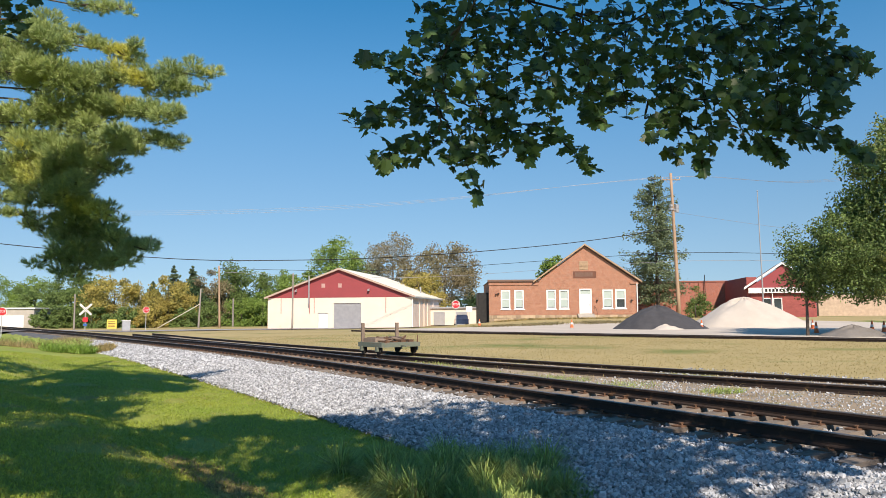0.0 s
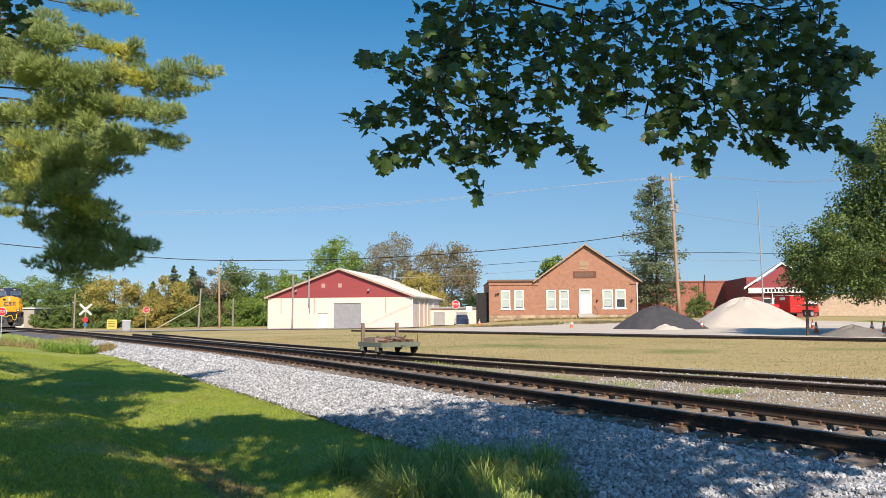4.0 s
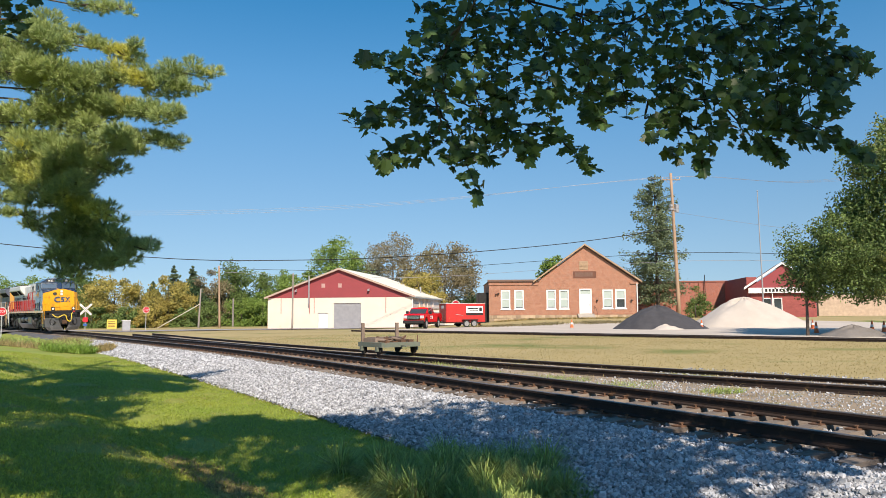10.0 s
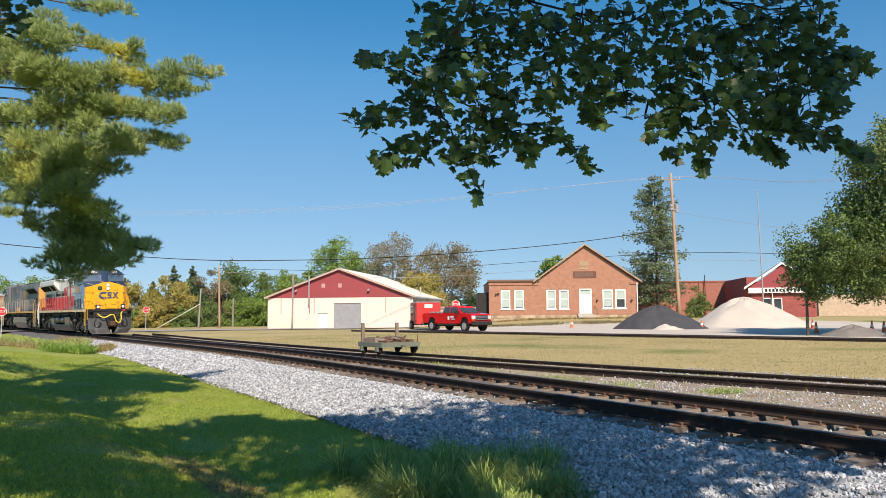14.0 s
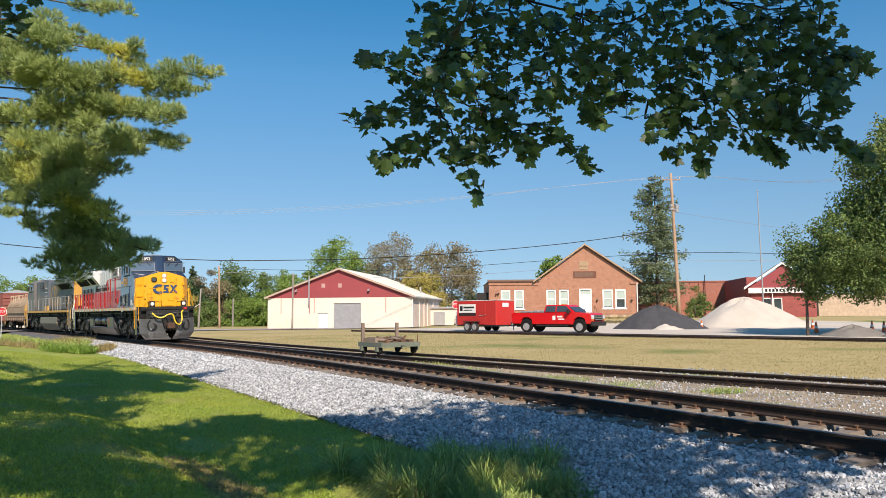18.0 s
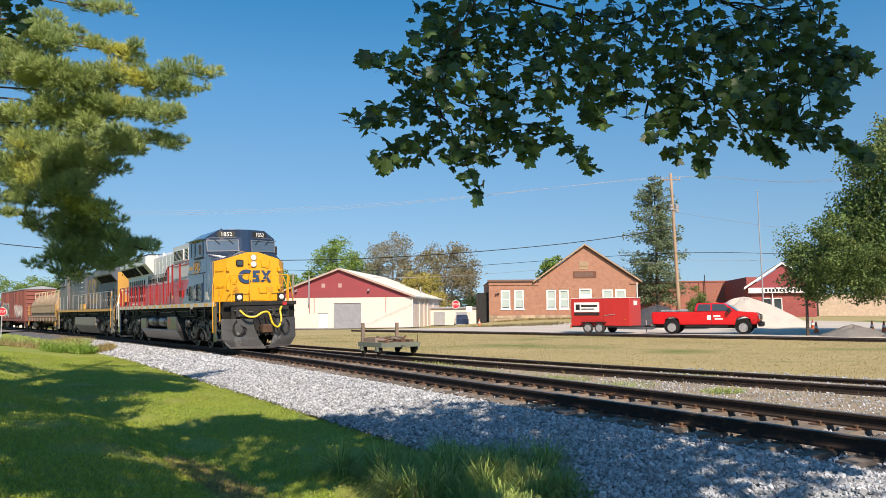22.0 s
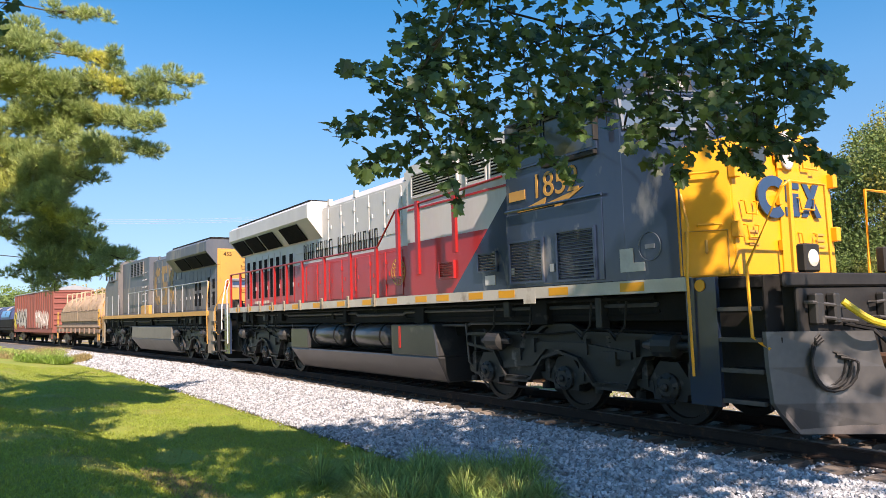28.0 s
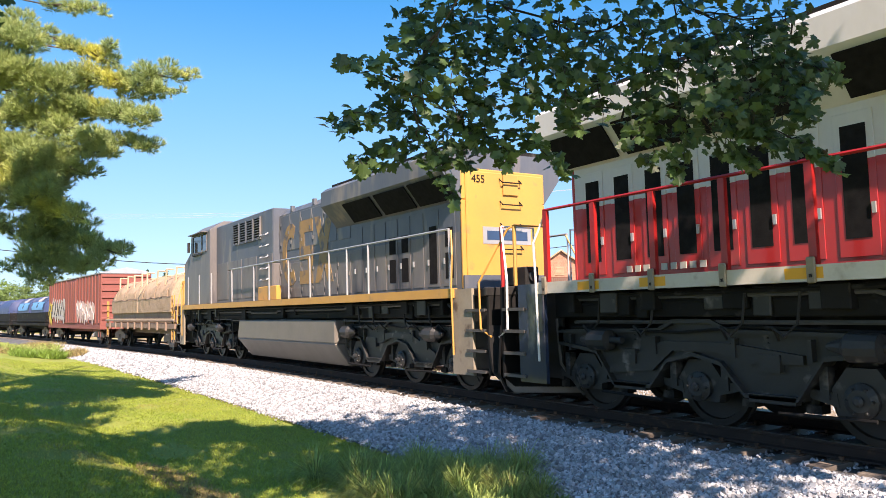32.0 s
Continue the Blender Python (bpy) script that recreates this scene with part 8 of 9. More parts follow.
def conifer(x, y, height, width, base, leaf, label, whorls=22, arms=6, size=0.16, tilt=-0.12, density=26, taper=0.75):
    """A conifer: whorls of drooping arms round a straight trunk, each arm a flat ragged spray."""
    rs = np.random.default_rng(int(abs(x * 11.3 + y * 5.9)) % 9973)
    t = thing("conifer", Matrix.Translation((x, y, land(x, y))), label, "tree", "background trees")
    bm = bmesh.new()
    r = 0.012 * height + 0.06
    tube(bm, [(0, 0, -0.3 + (height * 0.97 + 0.3) * k / 6) for k in range(7)], r, 8, r * 0.12)
    pts = []
    for k in range(whorls):
        z = base + (height - base) * (k + rs.uniform(-0.3, 0.3)) / whorls
        u = (z - base) / (height - base)
        reach = 0.5 * width * max(0.06, (1 - max(0.0, u) ** 1.5) ** taper * min(1.0, 0.62 + 1.6 * max(0.0, u)))
        for j in range(arms):
            if rs.uniform() < 0.10:
                continue
            a = rs.uniform(0, 2 * math.pi)
            L = reach * rs.uniform(0.62, 1.18)
            d = np.array([math.cos(a), math.sin(a), tilt + 0.45 * u])
            side = np.array([-math.sin(a), math.cos(a), 0.0])
            tip = Vector((d * L).tolist()) + Vector((0, 0, z))
            tube(bm, [(0, 0, z), tip.lerp(Vector((0, 0, z)), 0.5) + Vector((0, 0, 0.05 * L)), tip], r * 0.16, 4, r * 0.03)
            n = max(8, round(density * L))
            v = rs.uniform(0.18, 1.05, n)
            q = (v * L)[:, None] * d + (rs.normal(size=n) * 0.20 * L * (1.15 - v))[:, None] * side + np.array([0, 0, z])
            q[:, 2] += rs.normal(size=n) * 0.09 * (1 + 0.6 * L) - 0.06 * v * L
            pts.append(q)
    v, f = cards(np.concatenate(pts), size, rs, flat=0.5)
    soup("crown", v, f, leaf, t)
    part("trunk", bm, BARK, t)
    return t


def far_trees():
    T = tree
    T(54.4, 130.9, 15.6, 12.5, 2.0, BRIGHT, "tall broad green tree behind the hall", 4500, 0.36, clumps=110)
    T(59.5, 118.5, 16.2, 9.5, 3.0, RUSSET, "tall sparse russet tree behind the hall", 3000, 0.30, clumps=110)
    T(67.5, 114.0, 14.2, 12.5, 2.5, RUSSET, "broad russet tree turning brown", 4000, 0.30, clumps=130)
    T(58.6, 107.0, 10.0, 8.0, 1.5, GOLD, "smaller yellow-green tree behind the hall", 2600, 0.3, clumps=70, shape="dome")
    T(52.5, 126.0, 9.0, 9.0, 1.0, GREEN, "green tree behind the hall roof", 2000, 0.36)
    T(80.3, 98.8, 11.3, 6.0, 2.5, BRIGHT, "green treetop behind the brick building", 1800, 0.34, clumps=40)
    conifer(75.8, 71.9, 19.4, 9.2, 2.2, CONIFER, "tall narrow dark green conifer beside the brick building", 28, 7, 0.15, -0.05, 30, 0.55)
    for x, y, h, w, m_, lb in ((41.6, 138.6, 9.6, 8.0, GREEN, "green tree in the distant tree row"), (36.2, 136.0, 11.2, 8.0, GREEN, "tall green tree in the distant row"), (50.5, 147.0, 11.5, 8.0, BRIGHT, "bright green tree in the far distance"),
                               (46.0, 142.0, 9.0, 8.0, BRIGHT, "bright green tree in the far distance"), (31.5, 133.5, 9.5, 6.5, RUSSET, "olive-brown tree in the distant row"), (15.1, 128.7, 9.2, 9.6, GOLD, "golden brown autumn tree by the road"),
                               (22.6, 124.9, 8.2, 8.6, GOLD, "golden yellow autumn tree by the road"), (9.9, 145.8, 9.2, 9.0, GREEN, "green tree in the distant row"), (5.2, 160.3, 9.4, 10.0, BRIGHT, "yellow-green tree in the far distance"),
                               (-1.0, 174.6, 9.6, 11.0, BRIGHT, "yellow-green tree in the far distance"), (12.0, 140.0, 8.6, 8.0, GREEN, "green tree behind the crossing"), (-8.0, 166.7, 9.0, 10, GREEN, "green tree in the far distance"),
                               (29.0, 138.0, 8.0, 8.0, DUSK, "dark green tree in the distant row"), (26.5, 131.0, 6.5, 7.0, DUSK, "dark green shrubby tree"), (4.5, 136.0, 6.8, 8.0, GREEN, "green shrubby tree behind the garage")):
        T(x, y, h, w * 1.1, 0.1, m_, lb, 2600, 0.32, clumps=70, shape="dome")
    for x, y, h in ((31.4, 166.9, 12.8), (34.9, 165.0, 12.4), (42.6, 160.3, 11.6), (28.0, 172.0, 9.2)):
        conifer(x, y, h, 6.2, 0.8, FARSPRUCE, "dark pointed spruce above the tree row", 20, 7, 0.22, -0.12, 26, 0.9)
    for x, y, h, w, m_ in ((69.5, 109.5, 6.0, 6.0, DUSK), (74.0, 108.0, 5.6, 7.0, DUSK), (78.5, 109.0, 6.2, 7.0, DUSK), (36.0, 118.5, 5.4, 6.0, BRIGHT), (33.2, 120.3, 4.6, 6.0, BRIGHT), (29.0, 123.0, 4.2, 5.5, GREEN), (24.8, 120.0, 3.2, 5.0, GREEN), (20.0, 120.5, 3.4, 6.0, GOLD),
                           (16.0, 122.5, 3.2, 6.0, GREEN), (11.5, 124.0, 3.4, 6.0, GREEN), (8.0, 128.0, 3.6, 5.0, GREEN), (39.0, 122.0, 4.6, 6.0, GREEN), (42.0, 128.0, 5.5, 7.0, GREEN), (5.0, 122.5, 2.4, 4.0, GREEN)):
        T(x, y, h, w, 0.0, m_, "dense green shrub in the hedge row", 1500, 0.26, shape="bush", clumps=36, name="shrub", group="shrubs of the hedge row", category="shrub")
    # trees on the right of the yard
    T(41.0, 27.25, 7.1, 7.4, 2.35, SHADEGREEN, "green shade tree standing on the gravel lot", 9500, 0.145, clumps=130, shift=(2.1, -1.5), trunk=0.11, group="yard trees", limbs=18)
    T(46.6, 23.6, 13.4, 8.2, 2.5, SHADEGREEN, "tall green tree with yellowing top beside the lot", 12000, 0.17, clumps=120, trunk=0.25, group="yard trees", limbs=20)
    T(48.6, 24.6, 14.6, 4.6, 6.0, YELLOWING, "sparse yellowing crown behind the shade tree", 2600, 0.16, clumps=46, trunk=0.16, group="yard trees", limbs=16)
    T(54.5, 29.0, 8.0, 7.0, 2.4, GREEN, "green tree at the edge of the lot", 3000, 0.18, clumps=60, group="yard trees")
    T(80.0, 68.5, 4.2, 3.0, 0, GREEN, "small green shrub by the red wall", 700, 0.2, shape="bush", clumps=16, name="shrub", category="shrub")
    T(72.3, 62.6, 2.6, 2.0, 0, GREEN, "small green shrub by the pole", 500, 0.16, shape="bush", clumps=14, name="shrub", category="shrub")


far_trees()


# ------------------------------------------------ the pine beside the lawn
def pine_tree():
    rs = np.random.default_rng(77)
    bx, by = -0.55, 19.9
    z0 = land(bx, by)
    t = thing("pine_tree", Matrix(), "large white pine with soft drooping yellow-green needle sprays", "tree")
    bm = bmesh.new()
    tube(bm, [(bx + 0.02 * k, by, z0 - 0.3 + 1.6 * k) for k in range(10)], 0.30, 12, 0.06)
    part("trunk", bm, BARK, t, smooth=True)
    rest = [(-3.2, 18.5, 4.0), (-3.8, 20.5, 5.5), (-2.5, 22.5, 6.0), (-3.0, 19.5, 7.5), (-1.5, 16.8, 6.5), (-2.0, 17.0, 9.0), (0.8, 22.5, 7.5), (-0.5, 23.0, 9.0), (-1.0, 19.0, 11.5), (0.6, 18.8, 11.0), (1.4, 20.5, 10.2), (-0.5, 20.5, 13.0), (1.6, 22.0, 5.0), (0.2, 17.4, 10.0)]
    boughs = HIGH_BOUGHS + INNER_BOUGHS + LOW_BOUGHS + [(bx + 0.5 * (x - bx), by + 0.5 * (y - by), z, x, y, z - 0.4, 0.4, 0.25) for x, y, z in rest]
    spots = []
    for i, q in enumerate(boughs):
        a, b = Vector(q[:3]), Vector(q[3:6])
        root = Vector((bx, by, min(13.6, a.z + 0.35))) if a.z > 4.5 else Vector((0.55, 19.0, 5.0))      # low sprays hang from a limb inside the crown
        bm = bmesh.new()
        tube(bm, [root, root.lerp(a, 0.5) + Vector((0, 0, 0.1)), a, a.lerp(b, 0.5) + Vector((0, 0, 0.05)), b], 0.024 if a.z > 4.5 else 0.009, 6, 0.006)
        length = (b - a).length
        pads = max(3, round(length / (0.165 if a.z > 4.5 else 0.16)))
        for k in range(pads):
            u = (k + rs.uniform(0.1, 0.9)) / pads
            r = (q[6] + (q[7] - q[6]) * u) * rs.uniform(0.8, 1.25)
            c = a.lerp(b, u) + Vector((rs.normal() * r * 0.45, rs.normal() * r * 0.45, rs.normal() * r * 0.35))
            tube(bm, [a.lerp(b, max(0, u - 0.15)), c - Vector((0, 0, 0.4 * r))], 0.014, 4, 0.005)
            m = max(12, round((100 if i < 26 else 25) * (r / 0.3) ** 2))
            g = rs.normal(size=(m, 3))
            g /= np.linalg.norm(g, axis=1)[:, None]
            out = g * np.array([1, 1, 0.56])
            spots.append(np.column_stack([np.array(c) + out * r * rs.uniform(0.5, 1.1, (m, 1)), g + np.array([0.0, -0.15, 0.75])]))
        part("limb", bm, BARK, t)
    spots = np.concatenate(spots)
    k, nn = len(spots), 19
    axis = np.repeat(spots[:, 3:], nn, 0)
    axis /= np.linalg.norm(axis, axis=1)[:, None]
    d = rs.normal(size=(k * nn, 3)) * 0.42 + axis
    d /= np.linalg.norm(d, axis=1)[:, None]
    root = np.repeat(spots[:, :3], nn, 0) + axis * rs.uniform(-0.05, 0.03, (k * nn, 1))
    w = np.cross(d, rs.normal(size=(k * nn, 3)))
    w *= 0.0052 / np.linalg.norm(w, axis=1)[:, None]
    v = np.stack([root - w, root + w, root + d * rs.uniform(0.08, 0.135, (k * nn, 1))], 1).reshape(-1, 3)
    soup("needles", v, np.arange(k * nn * 3).reshape(-1, 3), NEEDLE, t)
    return t


HIGH_BOUGHS = [(0.15, 19, 8.05, 0.84, 17.73, 7.3, 0.36, 0.29), (-0.26, 19.84, 7.11, 1.36, 17.73, 6.57, 0.42, 0.37), (1.41, 18.4, 6.7, 3.73, 16.21, 6.74, 0.36, 0.17), (2.56, 17.99, 6.7, 3.61, 16.14, 6.29, 0.23, 0.12),
               (1.46, 18.85, 6.36, 3.15, 16.44, 5.68, 0.39, 0.22), (0.78, 19.03, 6.11, 2.15, 17.35, 5.32, 0.36, 0.32), (2.15, 18.31, 5.53, 3.28, 16.75, 5.14, 0.26, 0.15), (-0.21, 19.91, 5.59, 1.44, 18.11, 4.95, 0.39, 0.35),
               (0.48, 19.23, 5.13, 1.97, 17.61, 4.6, 0.39, 0.22), (-0.17, 19.95, 4.67, 1.43, 17.72, 4.2, 0.34, 0.25)]
INNER_BOUGHS = [(-0.3, 19.8, 7.7, 0.45, 18.9, 7.25, 0.35, 0.3), (-0.3, 19.8, 6.1, 0.75, 18.8, 5.85, 0.35, 0.3), (-0.2, 19.7, 5.0, 0.5, 19.0, 4.6, 0.38, 0.3), (0.9, 18.9, 5.3, 1.5, 18.3, 4.2, 0.4, 0.35), (-0.2, 19.4, 4.2, 0.9, 18.9, 3.9, 0.24, 0.24), (0.3, 19.3, 3.5, 1.2, 18.9, 3.2, 0.14, 0.24)]
LOW_BOUGHS = [(-0.14, 19.53, 3.82, 0.63, 18.74, 3.55, 0.18, 0.15), (0.96, 19.05, 4.23, 2.04, 17.45, 3.52, 0.41, 0.17), (1.23, 19.36, 3.63, 2.73, 17.3, 2.76, 0.42, 0.17), (1.46, 18.99, 3.07, 1.43, 18.26, 2.13, 0.49, 0.3),
              (1.33, 18.77, 2.92, 0.66, 18.63, 2.57, 0.33, 0.17), (1.8, 18.76, 2.68, 2.27, 17.25, 2.57, 0.31, 0.19), (0.95, 18.94, 7.98, 2.23, 17.41, 7.13, 0.16, 0.23), (1.95, 18.09, 7.42, 2.35, 17.1, 7.38, 0.18, 0.12),
              (1.14, 18.53, 8.5, 2.28, 17.15, 8.15, 0.18, 0.12), (1.51, 18.93, 5.21, 2.45, 16.99, 5.01, 0.21, 0.15)]
pine_tree()


# ------------------------------------------------ the maple over the viewer
def leaf_outline():
    half = [(0.0, -0.36), (0.10, -0.42), (0.37, -0.45), (0.35, -0.28), (0.32, -0.18), (0.50, -0.12), (0.62, 0.10), (0.47, 0.15), (0.42, 0.28), (0.22, 0.18), (0.24, 0.36), (0.12, 0.42), (0.0, 0.62)]
    return half + [(-x, y) for x, y in half[-2:0:-1]]


def maple_leaves(places, size, rs, droop=0.75):
    """Lobed leaves: a fan of triangles about the middle of each."""
    o = np.array(leaf_outline())
    k = len(o)
    n = len(places)
    nrm = rs.normal(size=(n, 3)) * 0.5 + np.array([-0.30, -0.55, 0.55])      # leaves turn to the light
    nrm /= np.linalg.norm(nrm, axis=1)[:, None]
    tip = rs.normal(size=(n, 3))
    tip[:, 2] -= droop * 1.6
    tip -= (tip * nrm).sum(1)[:, None] * nrm
    tip /= np.linalg.norm(tip, axis=1)[:, None]
    sid = np.cross(tip, nrm)
    s = size * rs.uniform(0.7, 1.25, (n, 1))
    rim = places[:, None, :] + (o[None, :, 0:1] * sid[:, None, :] + o[None, :, 1:2] * tip[:, None, :]) * s[:, None, :]
    rim = rim - nrm[:, None, :] * (np.abs(o[None, :, 0:1]) * 0.35) * s[:, None, :] * rs.uniform(0.2, 1.4, (n, 1, 1))
    v = np.concatenate([places[:, None, :], rim], 1).reshape(-1, 3)
    base = np.arange(n)[:, None] * (k + 1)
    tri = []
    for j in range(k):
        tri.append(np.concatenate([base, base + 1 + j, base + 1 + (j + 1) % k], 1))
    return v, np.stack(tri, 1).reshape(-1, 3)


def maple_tree(name, bx, by, label, seed, crown, radius, tips, n_far, shade_lobes=(), hubs=()):
    rs = np.random.default_rng(seed)
    z0 = land(bx, by)
    t = thing(name, Matrix(), label, "tree", "shade trees over the lawn")
    bm = bmesh.new()
    tube(bm, [(bx, by, z0 - 0.3), (bx + 0.05, by, z0 + 1.5), (bx + 0.1, by + 0.1, z0 + 4), (crown[0], crown[1], crown[2])], 0.33, 12, 0.16)
    part("trunk", bm, BARK, t, smooth=True)
    head = Vector((bx + 0.1, by + 0.1, z0 + 4.2))
    bm = bmesh.new()
    places = []
    if tips:
        hubs, joints = [Vector(h) for h in hubs], []
        for h in hubs:
            tube(bm, [head, head.lerp(h, 0.5) + Vector((0, 0, 0.7)), h], 0.12, 8, 0.05)
        for q in tips:
            a, b = Vector(q[:3]), Vector(q[3:6])
            near = [e for e in joints if (e - a).length < 1.1 and e.z > a.z + 0.1]
            h = min(near or hubs, key=lambda e: (e - a).length)
            mid = a.lerp(b, 0.5) + Vector((0, 0, 0.03))
            bow = Vector(rs.normal(size=3).tolist()) * 0.07
            wood = [h.lerp(a, e) + bow * (4 * e * (1 - e)) + Vector(rs.normal(size=3).tolist()) * 0.018 * (0 < e < 1) for e in (0, 0.17, 0.34, 0.5, 0.67, 0.84)]
            tube(bm, wood + [a, a.lerp(mid, 0.5) + Vector(rs.normal(size=3).tolist()) * 0.02, mid, mid.lerp(b, 0.5) + Vector(rs.normal(size=3).tolist()) * 0.025, b], 0.010, 6, 0.003)
            joints += wood[2:] + [a]
            size = 0.5 * (q[6] + q[7])
            count = round(((b - a).length + 1.2 * size) * size * 2 / 0.0034 * (q[8] if len(q) > 8 else 1))
            for k in range(count):
                u = rs.uniform(-0.03, 1.03)
                c = a.lerp(mid, u * 2) if u < 0.5 else mid.lerp(b, u * 2 - 1)
                g = Vector(rs.normal(size=3).tolist()).normalized() * (q[6] + (q[7] - q[6]) * u) * rs.uniform(0.1, 1.0) ** 0.6
                c2 = c + Vector((g.x * 1.2, g.y * 1.2, g.z))
                if k % 6 == 0:
                    tube(bm, [c, c.lerp(c2, 0.5) + Vector((0, 0, 0.02)), c2], 0.004, 4, 0.0015)
                places.append(tuple(c2))
    for k in range(9):
        a = k * 2.4
        q = Vector((crown[0] + radius * 0.6 * math.cos(a), crown[1] + radius * 0.6 * math.sin(a), crown[2] + radius * 0.35 * math.sin(k * 1.7)))
        tube(bm, [head, head.lerp(q, 0.5) + Vector((0, 0, 0.5)), q], 0.1, 6, 0.02)
    part("branch", bm, TWIG, t)
    if places:
        v, f = maple_leaves(np.array(places), 0.090, rs)
        soup("leaves", v, f, LEAFDARK, t)
    pts, cs = crown_points(rs, n_far, 70, radius * 2, radius * 1.5, "round")
    pts = pts + np.array([crown[0], crown[1], crown[2] - radius * 0.7])
    # unseen leaf clumps added beside the crown to cast shade
    for cx, cy, cz, rad, count in shade_lobes:
        more, cs = crown_points(rs, count, 40, rad * 2, rad * 1.3, "round")
        pts = np.concatenate([pts, more + np.array([cx, cy, cz - rad * 0.65])])
    away = pts[:, 1] * math.cos(radians(YAW)) + pts[:, 0] * math.sin(radians(YAW))
    keep = pts[:, 2] > 1.42 + 0.47 * np.maximum(away, 0) + 0.5
    v, f = cards(pts[keep], 0.15, rs)
    soup("crown", v, f, LEAFDARK, t)


LEFT_SPRAYS = [(2.72, 4.81, 3.18, 2.11, 4.69, 3.2, 0.15, 0.09), (3.02, 5.14, 3.09, 2.16, 4.94, 2.81, 0.23, 0.1), (2.81, 4.8, 2.76, 2.29, 4.79, 2.47, 0.21, 0.09), (3, 4.95, 2.85, 2.82, 4.31, 2.23, 0.2, 0.06), (2.93, 5.07, 3.8, 2.59, 4.34, 2.91, 0.21, 0.18),
               (3.09, 4.73, 3.85, 2.93, 4.43, 2.86, 0.22, 0.2), (3.18, 4.8, 2.98, 3.04, 4.45, 2.52, 0.2, 0.08), (3.44, 4.76, 3.94, 3.26, 4.55, 2.84, 0.25, 0.17), (3.4, 4.58, 2.82, 3.31, 4.33, 2.55, 0.17, 0.08), (3.67, 4.62, 3.79, 3.27, 4.08, 2.82, 0.23, 0.14)]
MID_SPRAYS = [(3.4, 4.38, 2.82, 3.82, 4.26, 2.5, 0.15, 0.05), (3.78, 4.27, 3.74, 3.52, 3.93, 2.98, 0.24, 0.16), (4.08, 4.57, 3.18, 3.69, 4.04, 2.8, 0.19, 0.07), (4.12, 4.19, 3.78, 3.96, 4, 2.93, 0.25, 0.16), (4.19, 3.85, 3.71, 4.22, 3.8, 2.96, 0.23, 0.17),
              (4.47, 3.99, 3.05, 3.84, 3.62, 2.63, 0.14, 0.06), (4.75, 3.95, 3.86, 4.55, 3.77, 2.91, 0.25, 0.21), (4.6, 3.81, 2.89, 4.38, 3.7, 2.45, 0.18, 0.06), (4.45, 3.96, 2.95, 4.25, 3.84, 2.57, 0.11, 0.06), (5.05, 3.81, 3.88, 4.41, 3.36, 2.76, 0.25, 0.2)]
RIGHT_SPRAYS = [(5.14, 3.93, 2.94, 4.89, 3.41, 2.51, 0.21, 0.05), (5.31, 3.63, 3.86, 4.97, 3.45, 2.81, 0.25, 0.19), (5.4, 3.41, 3.8, 5.13, 3.3, 2.88, 0.22, 0.17), (5.52, 3.73, 2.99, 5.14, 2.88, 2.45, 0.16, 0.05), (5.69, 3.56, 3.53, 5.31, 2.92, 3.12, 0.14, 0.06),
                (5.56, 3.39, 3.32, 4.96, 2.98, 2.82, 0.16, 0.09), (5.19, 3.8, 3.01, 4.9, 3.14, 2.61, 0.18, 0.08), (2.92, 5.14, 4.16, 3.71, 3.71, 3.79, 0.19, 0.16), (4.19, 4.19, 4.09, 5.06, 3.01, 3.77, 0.18, 0.16)]
# unseen clumps added where shade must fall on lawn, ballast and train
maple_tree("maple_tree", 1.0, -3.2, "maple tree with dark green lobed leaves hanging overhead", 5, (2.0, 0.35, 8.4), 1.9, LEFT_SPRAYS + MID_SPRAYS + RIGHT_SPRAYS, 2100, [(5.4, 0.7, 4.9, 1.4, 460), (-1.32, -0.14, 8.5, 2.1, 1000), (3.65, -0.33, 8.4, 1.9, 1250), (4.95, -0.23, 8.4, 1.2, 520), (-2.72, 1.56, 8.5, 1.5, 750), (4.88, -4.24, 8.5, 1.4, 250), (4.61, -1.55, 8.6, 1.1, 260), (-3.22, -0.64, 8.5, 1.5, 1000), (-1.72, -2.54, 8.5, 1.3, 900), (-0.82, 2.36, 8.5, 1.2, 1000), (0.78, 3.36, 8.5, 1.0, 900), (1.95, 2.87, 8.4, 0.9, 700), (2.58, -3.94, 8.5, 0.8, 420), (3.38, -3.24, 8.5, 0.8, 500)], [(4.6, 1.6, 5.2), (3.2, 2.6, 5.1), (5.6, 0.9, 5.0)])
# first five unseen clumps are added only to shade the pine's low boughs
maple_tree("shade_tree", -4.2, 7.8, "leafy shade tree beside the lawn", 6, (-3.7, 8.2, 8.2), 3.5, [(0.16, 6.7, 4.15, 0.02, 6.74, 3.76, 0.08, 0.08), (-0.05, 6.7, 4.1, -0.05, 6.79, 3.7, 0.08, 0.07), (-0.3, 6.5, 3.9, -0.2, 6.4, 3.35, 0.1, 0.08), (2.1, 5.7, 4.3, 2.1, 5.73, 4.12, 0.06, 0.05)], 6500,
           [(-0.6, 11.3, 9.3, 1.3, 3400), (0.5, 11.0, 9.2, 1.0, 2200), (-1.2, 11.2, 9.4, 0.7, 700), (-0.5, 12.1, 8.2, 1.2, 3600), (0.6, 11.8, 8.1, 1.0, 2400), (-2.55, 4.77, 8.4, 1.3, 1000), (-2.25, 6.77, 8.4, 1.0, 500)], [(-1.5, 7.2, 5.0), (1.0, 5.0, 5.2)])
maple_tree("shade_tree", -7.0, 18.5, "leafy shade tree beside the lawn", 8, (-5.8, 18.0, 8.5), 4.0, None, 5500)


